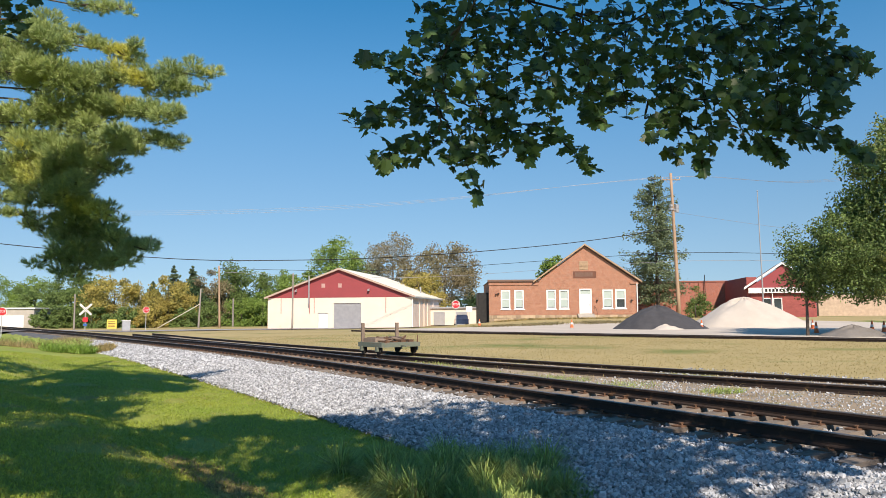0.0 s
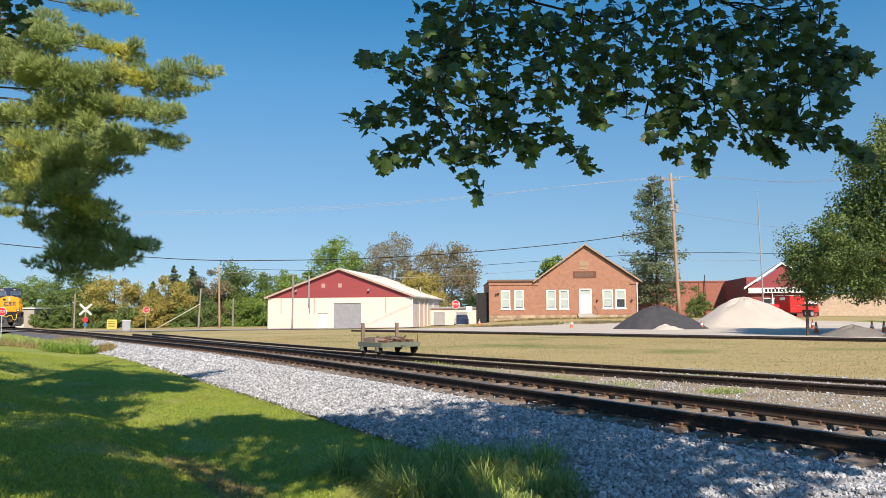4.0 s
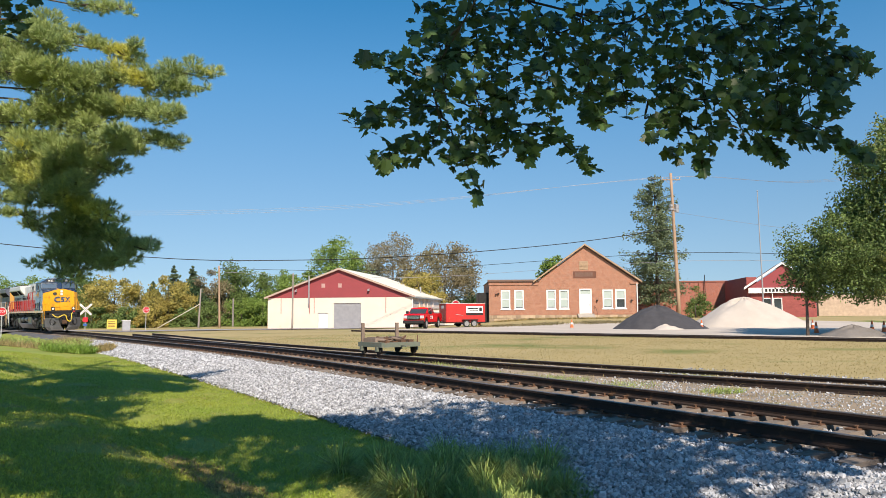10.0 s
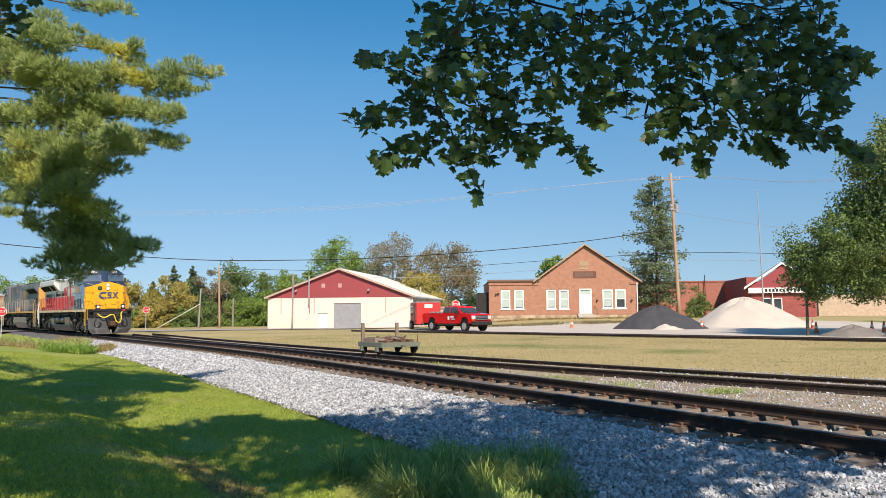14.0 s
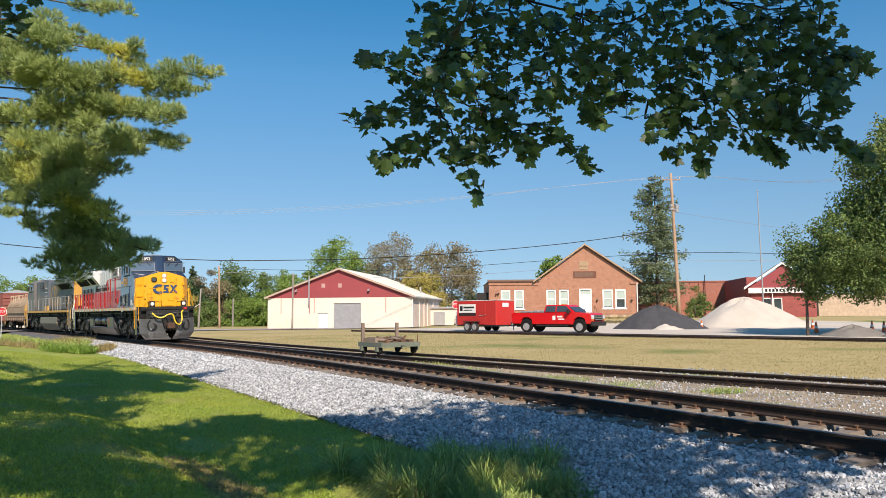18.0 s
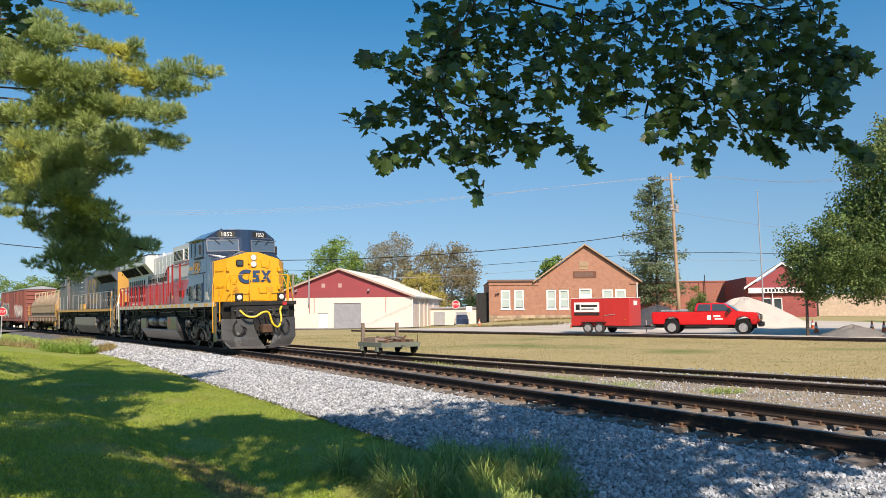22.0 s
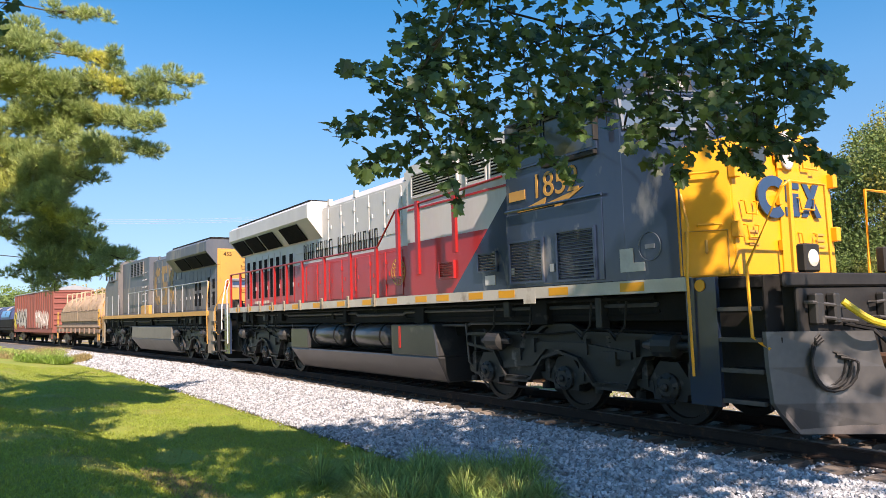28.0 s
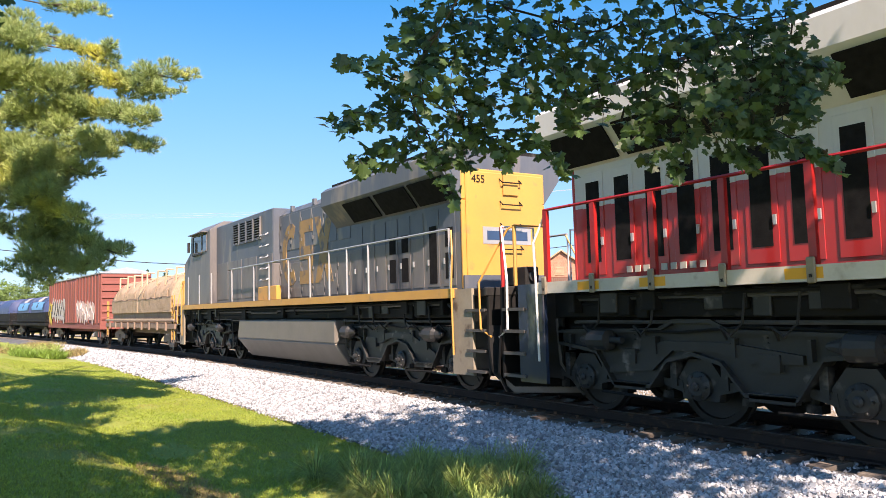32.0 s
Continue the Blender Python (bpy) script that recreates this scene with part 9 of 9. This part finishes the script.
# ------------------------------------------------ grass, weeds and loose stones
BLADE = mat("grass blades", (0.235, 0.345, 0.045), 0.6, other=(0.36, 0.385, 0.055), scale=0.6, fine=3, bump=0, island=0.35, through_light=0.35)
STRAWBLADE = mat("yellowed grass blades", (0.42, 0.38, 0.10), 0.7, other=(0.31, 0.33, 0.07), scale=0.6, fine=3, bump=0, island=0.35, through_light=0.3)
WEED = mat("tall weed grass", (0.25, 0.37, 0.08), 0.65, other=(0.33, 0.37, 0.11), scale=1.2, fine=6, bump=0, island=0.45, through_light=0.3)
DRYWEED = mat("dry straw weeds", (0.42, 0.32, 0.13), 0.8, other=(0.20, 0.17, 0.07), scale=1.2, fine=6, bump=0, island=0.4, through_light=0.2)


def blades(name, xy, length, width, material, label, category, seed, spread=0.5, lift=0.0, parent=None):
    """Bent blades of grass at the places xy: three triangles each."""
    rs = np.random.default_rng(seed)
    n = len(xy)
    z = np.array([land(x, y) for x, y in xy]) + lift
    root = np.column_stack([xy, z])
    L = length * rs.uniform(0.5, 1.3, (n, 1))
    d = rs.normal(size=(n, 3)) * spread
    d[:, 2] = 1
    d /= np.linalg.norm(d, axis=1)[:, None]
    w = np.cross(d, rs.normal(size=(n, 3)))
    w[:, 2] *= 0.2
    w /= np.linalg.norm(w, axis=1)[:, None]
    w *= width
    bend = d.copy()
    bend[:, 2] = 0
    mid = root + d * L * 0.55
    end = root + d * L + bend * L * 0.5 - np.array([0, 0, 1]) * L * spread * 0.25
    v = np.stack([root - w, root + w, mid + w * 0.8, mid - w * 0.8, end], 1).reshape(-1, 3)
    k = np.arange(n)[:, None] * 5
    f = np.concatenate([k + [0, 1, 2], k + [0, 2, 3], k + [3, 2, 4]], 1).reshape(-1, 3)
    return tagged(soup(name, v, f, material, parent), label, category, kind="stuff")


rs = np.random.default_rng(31)
n = 170000
u = rs.uniform(0, 1, n) ** 1.9
gy = 5.5 + u * 34
gx = rs.uniform(0, 1, n) * 5.75 - 0.3
edge = np.array([main_x(y) for y in gy]) - 3.55
ok = gx < edge + 0.25 * np.sin(gy * 2.1) * np.cos(gy * 0.9) + rs.normal(size=n) * 0.10
gx, gy = gx[ok], gy[ok]
worn = np.array([noise.noise(Vector((x * 1.3, y * 0.9, 4.0))) for x, y in zip(gx, gy)]) > 0.30        # thin, yellowed patches
blades("grass", np.column_stack([gx, gy])[~worn], 0.050, 0.0052, BLADE, "short mown green lawn grass", "grass", 32, 0.75)
blades("grass", np.column_stack([gx, gy])[worn][::2], 0.040, 0.0048, STRAWBLADE, "thin yellowed lawn grass", "grass", 33, 0.8)


def patch(cx, cy, rx, ry, n, seed):
    r = np.random.default_rng(seed)
    a, q = r.uniform(0, 2 * math.pi, n), r.uniform(0, 1, n) ** 0.6
    return np.column_stack([cx + rx * q * np.cos(a), cy + ry * q * np.sin(a)])


def tufts(name, places, per, length, width, material, label, seed, fall=1.0):
    """Arching blades that spring from the heart of each tuft and bend over: five triangles each."""
    r = np.random.default_rng(seed)
    cx = np.repeat(np.array(places), per, 0)
    n = len(cx)
    a = r.uniform(0, 2 * math.pi, n)
    q = np.abs(r.normal(size=n)) * 0.07
    root = np.column_stack([cx[:, 0] + q * np.cos(a), cx[:, 1] + q * np.sin(a), np.zeros(n)])
    root[:, 2] = [land(x, y) - 0.01 for x, y in root[:, :2]]
    way = np.column_stack([np.cos(a), np.sin(a), np.zeros(n)])
    side = np.column_stack([-np.sin(a), np.cos(a), np.zeros(n)]) * width
    L = length * r.uniform(0.45, 1.25, (n, 1)) * cx[:, 2:3]
    out = r.uniform(0.35, 1.35, (n, 1)) * fall
    rise = np.sqrt(np.maximum(0.15, 1 - 0.6 * out ** 2))
    up = np.array([0, 0, 1.0])
    p1 = root + way * L * out * 0.22 + up * L * rise * 0.48
    p2 = root + way * L * out * 0.62 + up * L * rise * 0.80
    p3 = root + way * L * out * 1.05 + up * L * rise * (0.98 - 0.55 * out)
    v = np.stack([root - side, root + side, p1 + side, p1 - side, p2 + side * 0.8, p2 - side * 0.8, p3], 1).reshape(-1, 3)
    k = np.arange(n)[:, None] * 7
    f = np.concatenate([k + [0, 1, 2], k + [0, 2, 3], k + [3, 2, 4], k + [3, 4, 5], k + [5, 4, 6]], 1).reshape(-1, 3)
    return tagged(soup(name, v, f, material), label, "weeds", kind="stuff")


LEAFWEED = mat("broad green weed leaves", (0.17, 0.26, 0.06), 0.55, other=(0.12, 0.20, 0.045), scale=2, fine=8, bump=0, island=0.4, through_light=0.35)
r7 = np.random.default_rng(70)
hearts = [(4.75 + 0.62 * r7.normal(), 7.55 + 0.62 * r7.normal(), r7.uniform(0.6, 1.2)) for k in range(64)] + [(5.35 + 0.25 * r7.normal(), 7.5 + 0.3 * r7.normal(), r7.uniform(0.7, 1.1)) for k in range(10)] + [(4.3 + 0.2 * r7.normal(), 6.3 + 0.4 * r7.normal(), r7.uniform(0.5, 0.8)) for k in range(14)]
tufts("weed_clump", hearts, 230, 0.43, 0.0044, WEED, "tangled clump of tall green weed grass at the ballast edge", 41, 1.15)
tufts("dry_weeds", hearts[::4] + [(5.3, 7.6, 1.0), (5.42, 7.45, 0.9), (4.7, 8.1, 0.8)], 60, 0.36, 0.0034, DRYWEED, "straw-coloured dry weed stalks", 42, 1.15)
lw = np.concatenate([patch(5.0, 6.5, 0.6, 0.5, 420, 71), patch(5.45, 6.9, 0.3, 0.5, 130, 72), patch(4.6, 7.2, 0.6, 0.7, 420, 73)])
blades("weed_clump", lw, 0.17, 0.017, LEAFWEED, "broad-leaved green weeds at the ballast edge", "weeds", 74, 0.9, 0.02)
blades("dry_weeds", np.concatenate([patch(2.15, 9.4, 0.40, 1.1, 1500, 75), patch(2.3, 8.2, 0.35, 0.8, 900, 76)]), 0.085, 0.005, DRYWEED, "brown matted grass in the ditch", "weeds", 77, 1.0)
plants = np.concatenate([patch(3.7, 44.6, 0.7, 1.5, 1500, 8), patch(2.6, 46.0, 0.8, 2.0, 1000, 9)])
blades("weed_clump", plants, 0.5, 0.02, mat("leafy green weeds", (0.22, 0.34, 0.05), 0.6, other=(0.16, 0.26, 0.04), scale=1, fine=4, bump=0, island=0.4, through_light=0.3), "leafy bright green weeds beside the track", "weeds", 43, 0.6)
blades("dry_weeds", np.concatenate([patch(4.9, 45.8, 0.6, 1.8, 1200, 10), patch(1.5, 52.0, 2.2, 4.0, 2600, 11), patch(4.0, 58.0, 1.6, 6.0, 1600, 12)]), 0.4, 0.014, DRYWEED, "reddish dry weeds beside the track", "weeds", 44, 0.6)
blades("weed_clump", np.concatenate([patch(3.0, 54.0, 2.0, 5.0, 1400, 13), patch(1.0, 56.0, 1.5, 6.0, 1000, 14)]), 0.5, 0.02, WEED, "rough green weeds along the track", "weeds", 45, 0.6)
# a ragged hem of straw and green blades where the lawn meets the ballast
rh = np.random.default_rng(90)
hy = 5.5 + rh.uniform(0, 1, 15000) ** 1.5 * 32
hx = np.array([main_x(y) for y in hy]) - 3.55 + rh.normal(size=len(hy)) * (0.14 + 0.10 * np.sin(hy * 1.7) * np.sin(hy * 0.6))
straw = rh.uniform(0, 1, len(hy)) < 0.55 + 0.3 * np.sin(hy * 0.9)
blades("dry_weeds", np.column_stack([hx, hy])[straw], 0.075, 0.005, DRYWEED, "straw-coloured dry grass hem along the ballast", "weeds", 91, 0.9)
blades("grass", np.column_stack([hx + 0.04, hy])[~straw], 0.085, 0.005, BLADE, "ragged green grass hem along the ballast", "grass", 92, 0.8)
# brown weeds on the edge of the lot before the brick building
rs3 = np.random.default_rng(53)
u3 = rs3.uniform(0, 1, 9000)
strip_xy = np.column_stack([42.0 + 10.5 * u3, 63.5 - 8.5 * u3]) + rs3.normal(size=(9000, 2)) * 0.8
blades("dry_weeds", strip_xy[(np.sin(u3 * 17) + np.sin(u3 * 41)) > 0.2], 0.24, 0.03, mat("brown weed stalks", (0.30, 0.23, 0.13), 0.85, other=(0.15, 0.15, 0.06), scale=1, fine=4, bump=0, island=0.4, through_light=0.2), "brown dry weeds along the gravel before the brick building", "weeds", 54, 0.6)
# tufts between the tracks
tuft = np.concatenate([patch(12.6, 10.3, 0.5, 0.4, 500, 15), patch(11.6, 14.5, 0.9, 1.0, 500, 16), patch(11.3, 18.0, 0.8, 1.5, 500, 17), patch(12.0, 21.0, 0.5, 1.5, 300, 18), patch(12.0, 12.5, 0.8, 0.8, 300, 19)])
blades("weed_clump", tuft, 0.13, 0.006, WEED, "low green weeds between the tracks", "weeds", 46, 0.8, 0.05)
blades("dry_weeds", np.column_stack([rs.uniform(10.9, 15.5, 1600), rs.uniform(6, 30, 1600)]), 0.14, 0.006, DRYWEED, "dry weed stalks along the siding", "weeds", 47, 0.7, 0.05)
# field grass between the siding and the lot
def third_line_gap(ys):
    return np.array([third_line(y)[0] - side_line(y)[0] for y in ys])



fx = rs.uniform(0, 1, 42000)
fy = 6 + rs.uniform(0, 1, 42000) ** 1.3 * 44
fx = np.array([side_line(y)[0] for y in fy]) + 1.4 + fx * (third_line_gap(fy) - 2.6)
blades("field_grass", np.column_stack([fx, fy]), 0.042, 0.012, mat("dry field blades", (0.37, 0.30, 0.135), 0.8, other=(0.30, 0.26, 0.105), scale=0.3, fine=2, bump=0, island=0.15, through_light=0.2), "short dry yellow field grass", "grass", 48, 0.7)


def stones(name, xyz, size, seed, label):
    r = np.random.default_rng(seed)
    n = len(xyz)
    cube = np.array([(-1, -1, -1), (1, -1, -1), (1, 1, -1), (-1, 1, -1), (-1, -1, 1), (1, -1, 1), (1, 1, 1), (-1, 1, 1)], float)
    quad = np.array([(0, 3, 2, 1), (4, 5, 6, 7), (0, 1, 5, 4), (1, 2, 6, 5), (2, 3, 7, 6), (3, 0, 4, 7)])
    c = cube[None] * r.uniform(0.45, 1.0, (n, 8, 1)) * r.uniform(0.55, 1.1, (n, 1, 3))
    q = r.normal(size=(n, 4))
    q /= np.linalg.norm(q, axis=1)[:, None]
    w, x, y, z = q.T
    R = np.stack([1 - 2 * (y * y + z * z), 2 * (x * y - z * w), 2 * (x * z + y * w), 2 * (x * y + z * w), 1 - 2 * (x * x + z * z), 2 * (y * z - x * w), 2 * (x * z - y * w), 2 * (y * z + x * w), 1 - 2 * (x * x + y * y)], 1).reshape(n, 3, 3)
    s = size * r.uniform(0.55, 1.35, (n, 1, 1))
    v = np.einsum("nij,nkj->nki", R, c) * s + xyz[:, None, :]
    f = (np.arange(n)[:, None, None] * 8 + quad[None]).reshape(-1, 4)
    return tagged(soup(name, v.reshape(-1, 3), f, STONE), label, "stones", kind="stuff")


RUSTDIRT = mat("rust-stained soil and grit", (0.34, 0.24, 0.155), 0.95, other=(0.17, 0.125, 0.085), scale=2.2, fine=30, bump=0.8, bump_size=0.03, spots=(0.40, 0.37, 0.33), spot_scale=6, spot_cut=0.55)


def bed_height(d):
    return np.interp(d, [p[0] for p in prof], [p[1] for p in prof])


def scatter(n, d0, d1, s0, s1, power, seed):
    r = np.random.default_rng(seed)
    s = s0 + (s1 - s0) * r.uniform(0, 1, n) ** power
    d = r.uniform(d0, d1, n)
    d = d + r.normal(size=n) * 0.06
    out = np.empty((n, 3))
    for i in range(n):
        x, y, a = main_line(s[i])
        out[i] = (x + d[i] * math.cos(a), y + d[i] * math.sin(a), rail_z(s[i]) + bed_height(d[i]) + r.uniform(-0.012, 0.034))
    return out


stones("ballast_stones", scatter(72000, -3.7, -1.45, 2.0, 26, 1.7, 51), 0.0245, 52, "loose pale grey crushed ballast stones")
stones("ballast_stones", scatter(11000, -3.7, -1.4, 26, 60, 1.3, 53), 0.046, 54, "loose pale grey crushed ballast stones")
stones("ballast_stones", scatter(9000, -1.5, 2.3, 0.0, 34, 1.4, 55), 0.022, 56, "scattered ballast stones between rails")
stones("ballast_stones", scatter(6000, -3.6, -1.5, 2.0, 20, 1.5, 61) + np.array([0, 0, 0.010]), 0.030, 62, "larger pale grey crushed ballast stones")
r5 = np.random.default_rng(57)
sx5 = r5.uniform(11.6, 17.0, 4200)
sy5 = r5.uniform(3, 14, 4200)
keep = np.abs(sx5 - np.array([side_line(y)[0] for y in sy5]) + 0.6) < 2.6
stones("ballast_stones", np.column_stack([sx5, sy5, [land(x, y) + 0.07 for x, y in zip(sx5, sy5)]])[keep], 0.018, 58, "pale stones along the siding")


# brown dirt and rust dust between and beside the rails
soil_rows = [[on_main(q, d, 0.0) for d in (-0.62, -0.3, 0.0, 0.3, 0.62)] for q in range(-12, 100, 2)]
verts = [(p.x, p.y, p.z + bed_height(d) + 0.012) for row in soil_rows for p, d in zip(row, (-0.62, -0.3, 0.0, 0.3, 0.62))]
faces = [(i * 5 + j, i * 5 + j + 1, i * 5 + j + 6, i * 5 + j + 5) for i in range(len(soil_rows) - 1) for j in range(4)]
tagged(soup("track_dirt", verts, faces, RUSTDIRT), "brown dirt and rust dust between the rails", "soil", kind="structure")

px5, py5 = r5.uniform(10.9, 15.5, 6000), 3.5 + 30 * r5.uniform(0, 1, 6000) ** 1.5
keep = px5 < np.array([side_line(y)[0] for y in py5]) + 1.3
stones("pebbles", np.column_stack([px5, py5, [land(x, y) + 0.055 for x, y in zip(px5, py5)]])[keep], 0.016, 59, "small pebbles and grit on the dry soil")

# rough strip of dry weeds in front of the brick building
fw = np.array([(49.0 + 15.6 * a + 1.2 * b, 72.2 - 9.6 * a - 2.2 * b) for a, b in zip(r5.uniform(0, 1, 2600), r5.uniform(0, 1, 2600) ** 1.5)])
blades("dry_weeds", fw, 0.30, 0.03, DRYWEED, "dry tan weeds in front of the brick building", "weeds", 60, 0.7)


# ---------------------------------------------------------------- what moves
S_ROWS = [(0, 148.0), (2, 129.0), (3, 119.3), (4.5, 108.0), (6, 99.6), (8, 90.0), (10, 80.6), (12, 71.4), (14, 62.8), (17, 50.9), (19, 43.1), (23, 27.6), (25.4, 18.12), (28, 7.05), (28.4, 5.35), (30, -1.3), (32, -9.8)]


def glide(rows, t):
    """A smooth value at t through rows of (time, value): monotone cubic."""
    ts, vs = [r[0] for r in rows], [r[1] for r in rows]
    t = min(max(t, ts[0]), ts[-1])
    i = max(k for k in range(len(ts) - 1) if ts[k] <= t)
    def slope(k):
        a, b = max(k - 1, 0), min(k + 1, len(ts) - 1)
        return (vs[b] - vs[a]) / (ts[b] - ts[a])
    h = ts[i + 1] - ts[i]
    u = (t - ts[i]) / h
    m0, m1 = slope(i) * h, slope(i + 1) * h
    return (2 * u**3 - 3 * u**2 + 1) * vs[i] + (u**3 - 2 * u**2 + u) * m0 + (-2 * u**3 + 3 * u**2) * vs[i + 1] + (u**3 - u**2) * m1


def rail_pose(s, half, way=1):
    """The pose of a vehicle on the main track with its middle at s and its trucks half apart to both sides."""
    a, b = on_main(s - half), on_main(s + half)
    mid = (a + b) / 2
    return Matrix.Translation(mid) @ Euler((0, 0, math.atan2(-(b.x - a.x), b.y - a.y))).to_matrix().to_4x4() @ Matrix.Rotation(-math.atan(CANT), 4, "Y") @ Matrix.Rotation(0.0 if way > 0 else math.pi, 4, "Z")


TRUCK_ROWS = [(0, 112, 49.5), (1.5, 97, 52.6), (2.5, 86.6, 52.6), (3.2, 79.6, 52.3), (3.5, 76.8, 52.5), (4.2, 68.3, 54.7), (5, 58.6, 57.6), (6, 51.0, 59.8), (7, 45.8, 62.3), (8, 41.8, 64.6), (9, 38.2, 65.6), (10, 35.3, 63.8), (11, 33.3, 60.9), (12, 32.4, 57.9), (13, 32.0, 55.2), (14, 32.0, 52.3), (15.2, 32.7, 49.3), (16.5, 33.9, 46.5), (17, 34.2, 45.4), (18, 35.0, 43.0), (19, 36.0, 40.7), (20, 36.9, 37.7), (21, 38.2, 35.6), (22, 39.6, 33.4), (23, 41.5, 30.4), (24, 43.0, 28.2), (25, 44.8, 26.2), (27, 50.1, 21.5), (29.5, 57, 14), (32, 66, 6)]


def truck_at(t):
    return Vector((glide([(r[0], r[1]) for r in TRUCK_ROWS], t), glide([(r[0], r[2]) for r in TRUCK_ROWS], t)))


def motions():
    times = [0.5 * i for i in range(65)]
    lead = lambda t: glide(S_ROWS, t)
    for ob, off, half, way in TRAIN:
        walk(ob, [(t, rail_pose(lead(t) + off, half, way)) for t in times])
    fine = [0.05 * i for i in range(120)] + [6 + 0.125 * i for i in range(209)]
    for w, rad, rest in SPINNERS:
        d0 = lead(0)
        walk(w, [(t, rest @ Matrix.Rotation((d0 - lead(t)) / rad, 4, "X")) for t in fine])
    # road vehicles: the trailer's axle trails the hitch
    steps = [0.1 * i for i in range(321)]
    heads, trows, lrows, dist, rolled = [], [], [], 0.0, []
    axle = None
    last = None
    for t in steps:
        p = truck_at(t)
        d = truck_at(min(t + 0.2, 32)) - truck_at(max(t - 0.2, 0))
        ang = math.atan2(d.y, d.x)
        u = Vector((math.cos(ang), math.sin(ang)))
        if last is not None:
            dist += (p - last).length
        last = p
        rolled.append(dist)
        hitch = p - u * 3.6
        if axle is None:
            axle = hitch - u * 3.45
        axle = hitch + (axle - hitch).normalized() * 3.45
        v = (hitch - axle).normalized()
        trows.append((t, Matrix.Translation((p.x, p.y, land(p.x, p.y) + 0.04)) @ Matrix.Rotation(ang, 4, "Z")))
        lrows.append((t, Matrix.Translation((axle.x, axle.y, land(axle.x, axle.y) + 0.04)) @ Matrix.Rotation(math.atan2(v.y, v.x), 4, "Z")))
    walk(PICKUP, trows[::2])
    walk(TRAILER, lrows[::2])
    for w, rad, rest in ROAD_WHEELS:
        rows, turned, i0 = [(0.0, rest)], 0.0, 0
        for i in range(1, 321):
            a = (rolled[i] - rolled[i0]) / rad
            if a > 1.3 or i == 320:
                turned += a
                rows.append((steps[i], rest @ Matrix.Rotation(turned, 4, "Y")))
                i0 = i
        walk(w, rows)


motions()
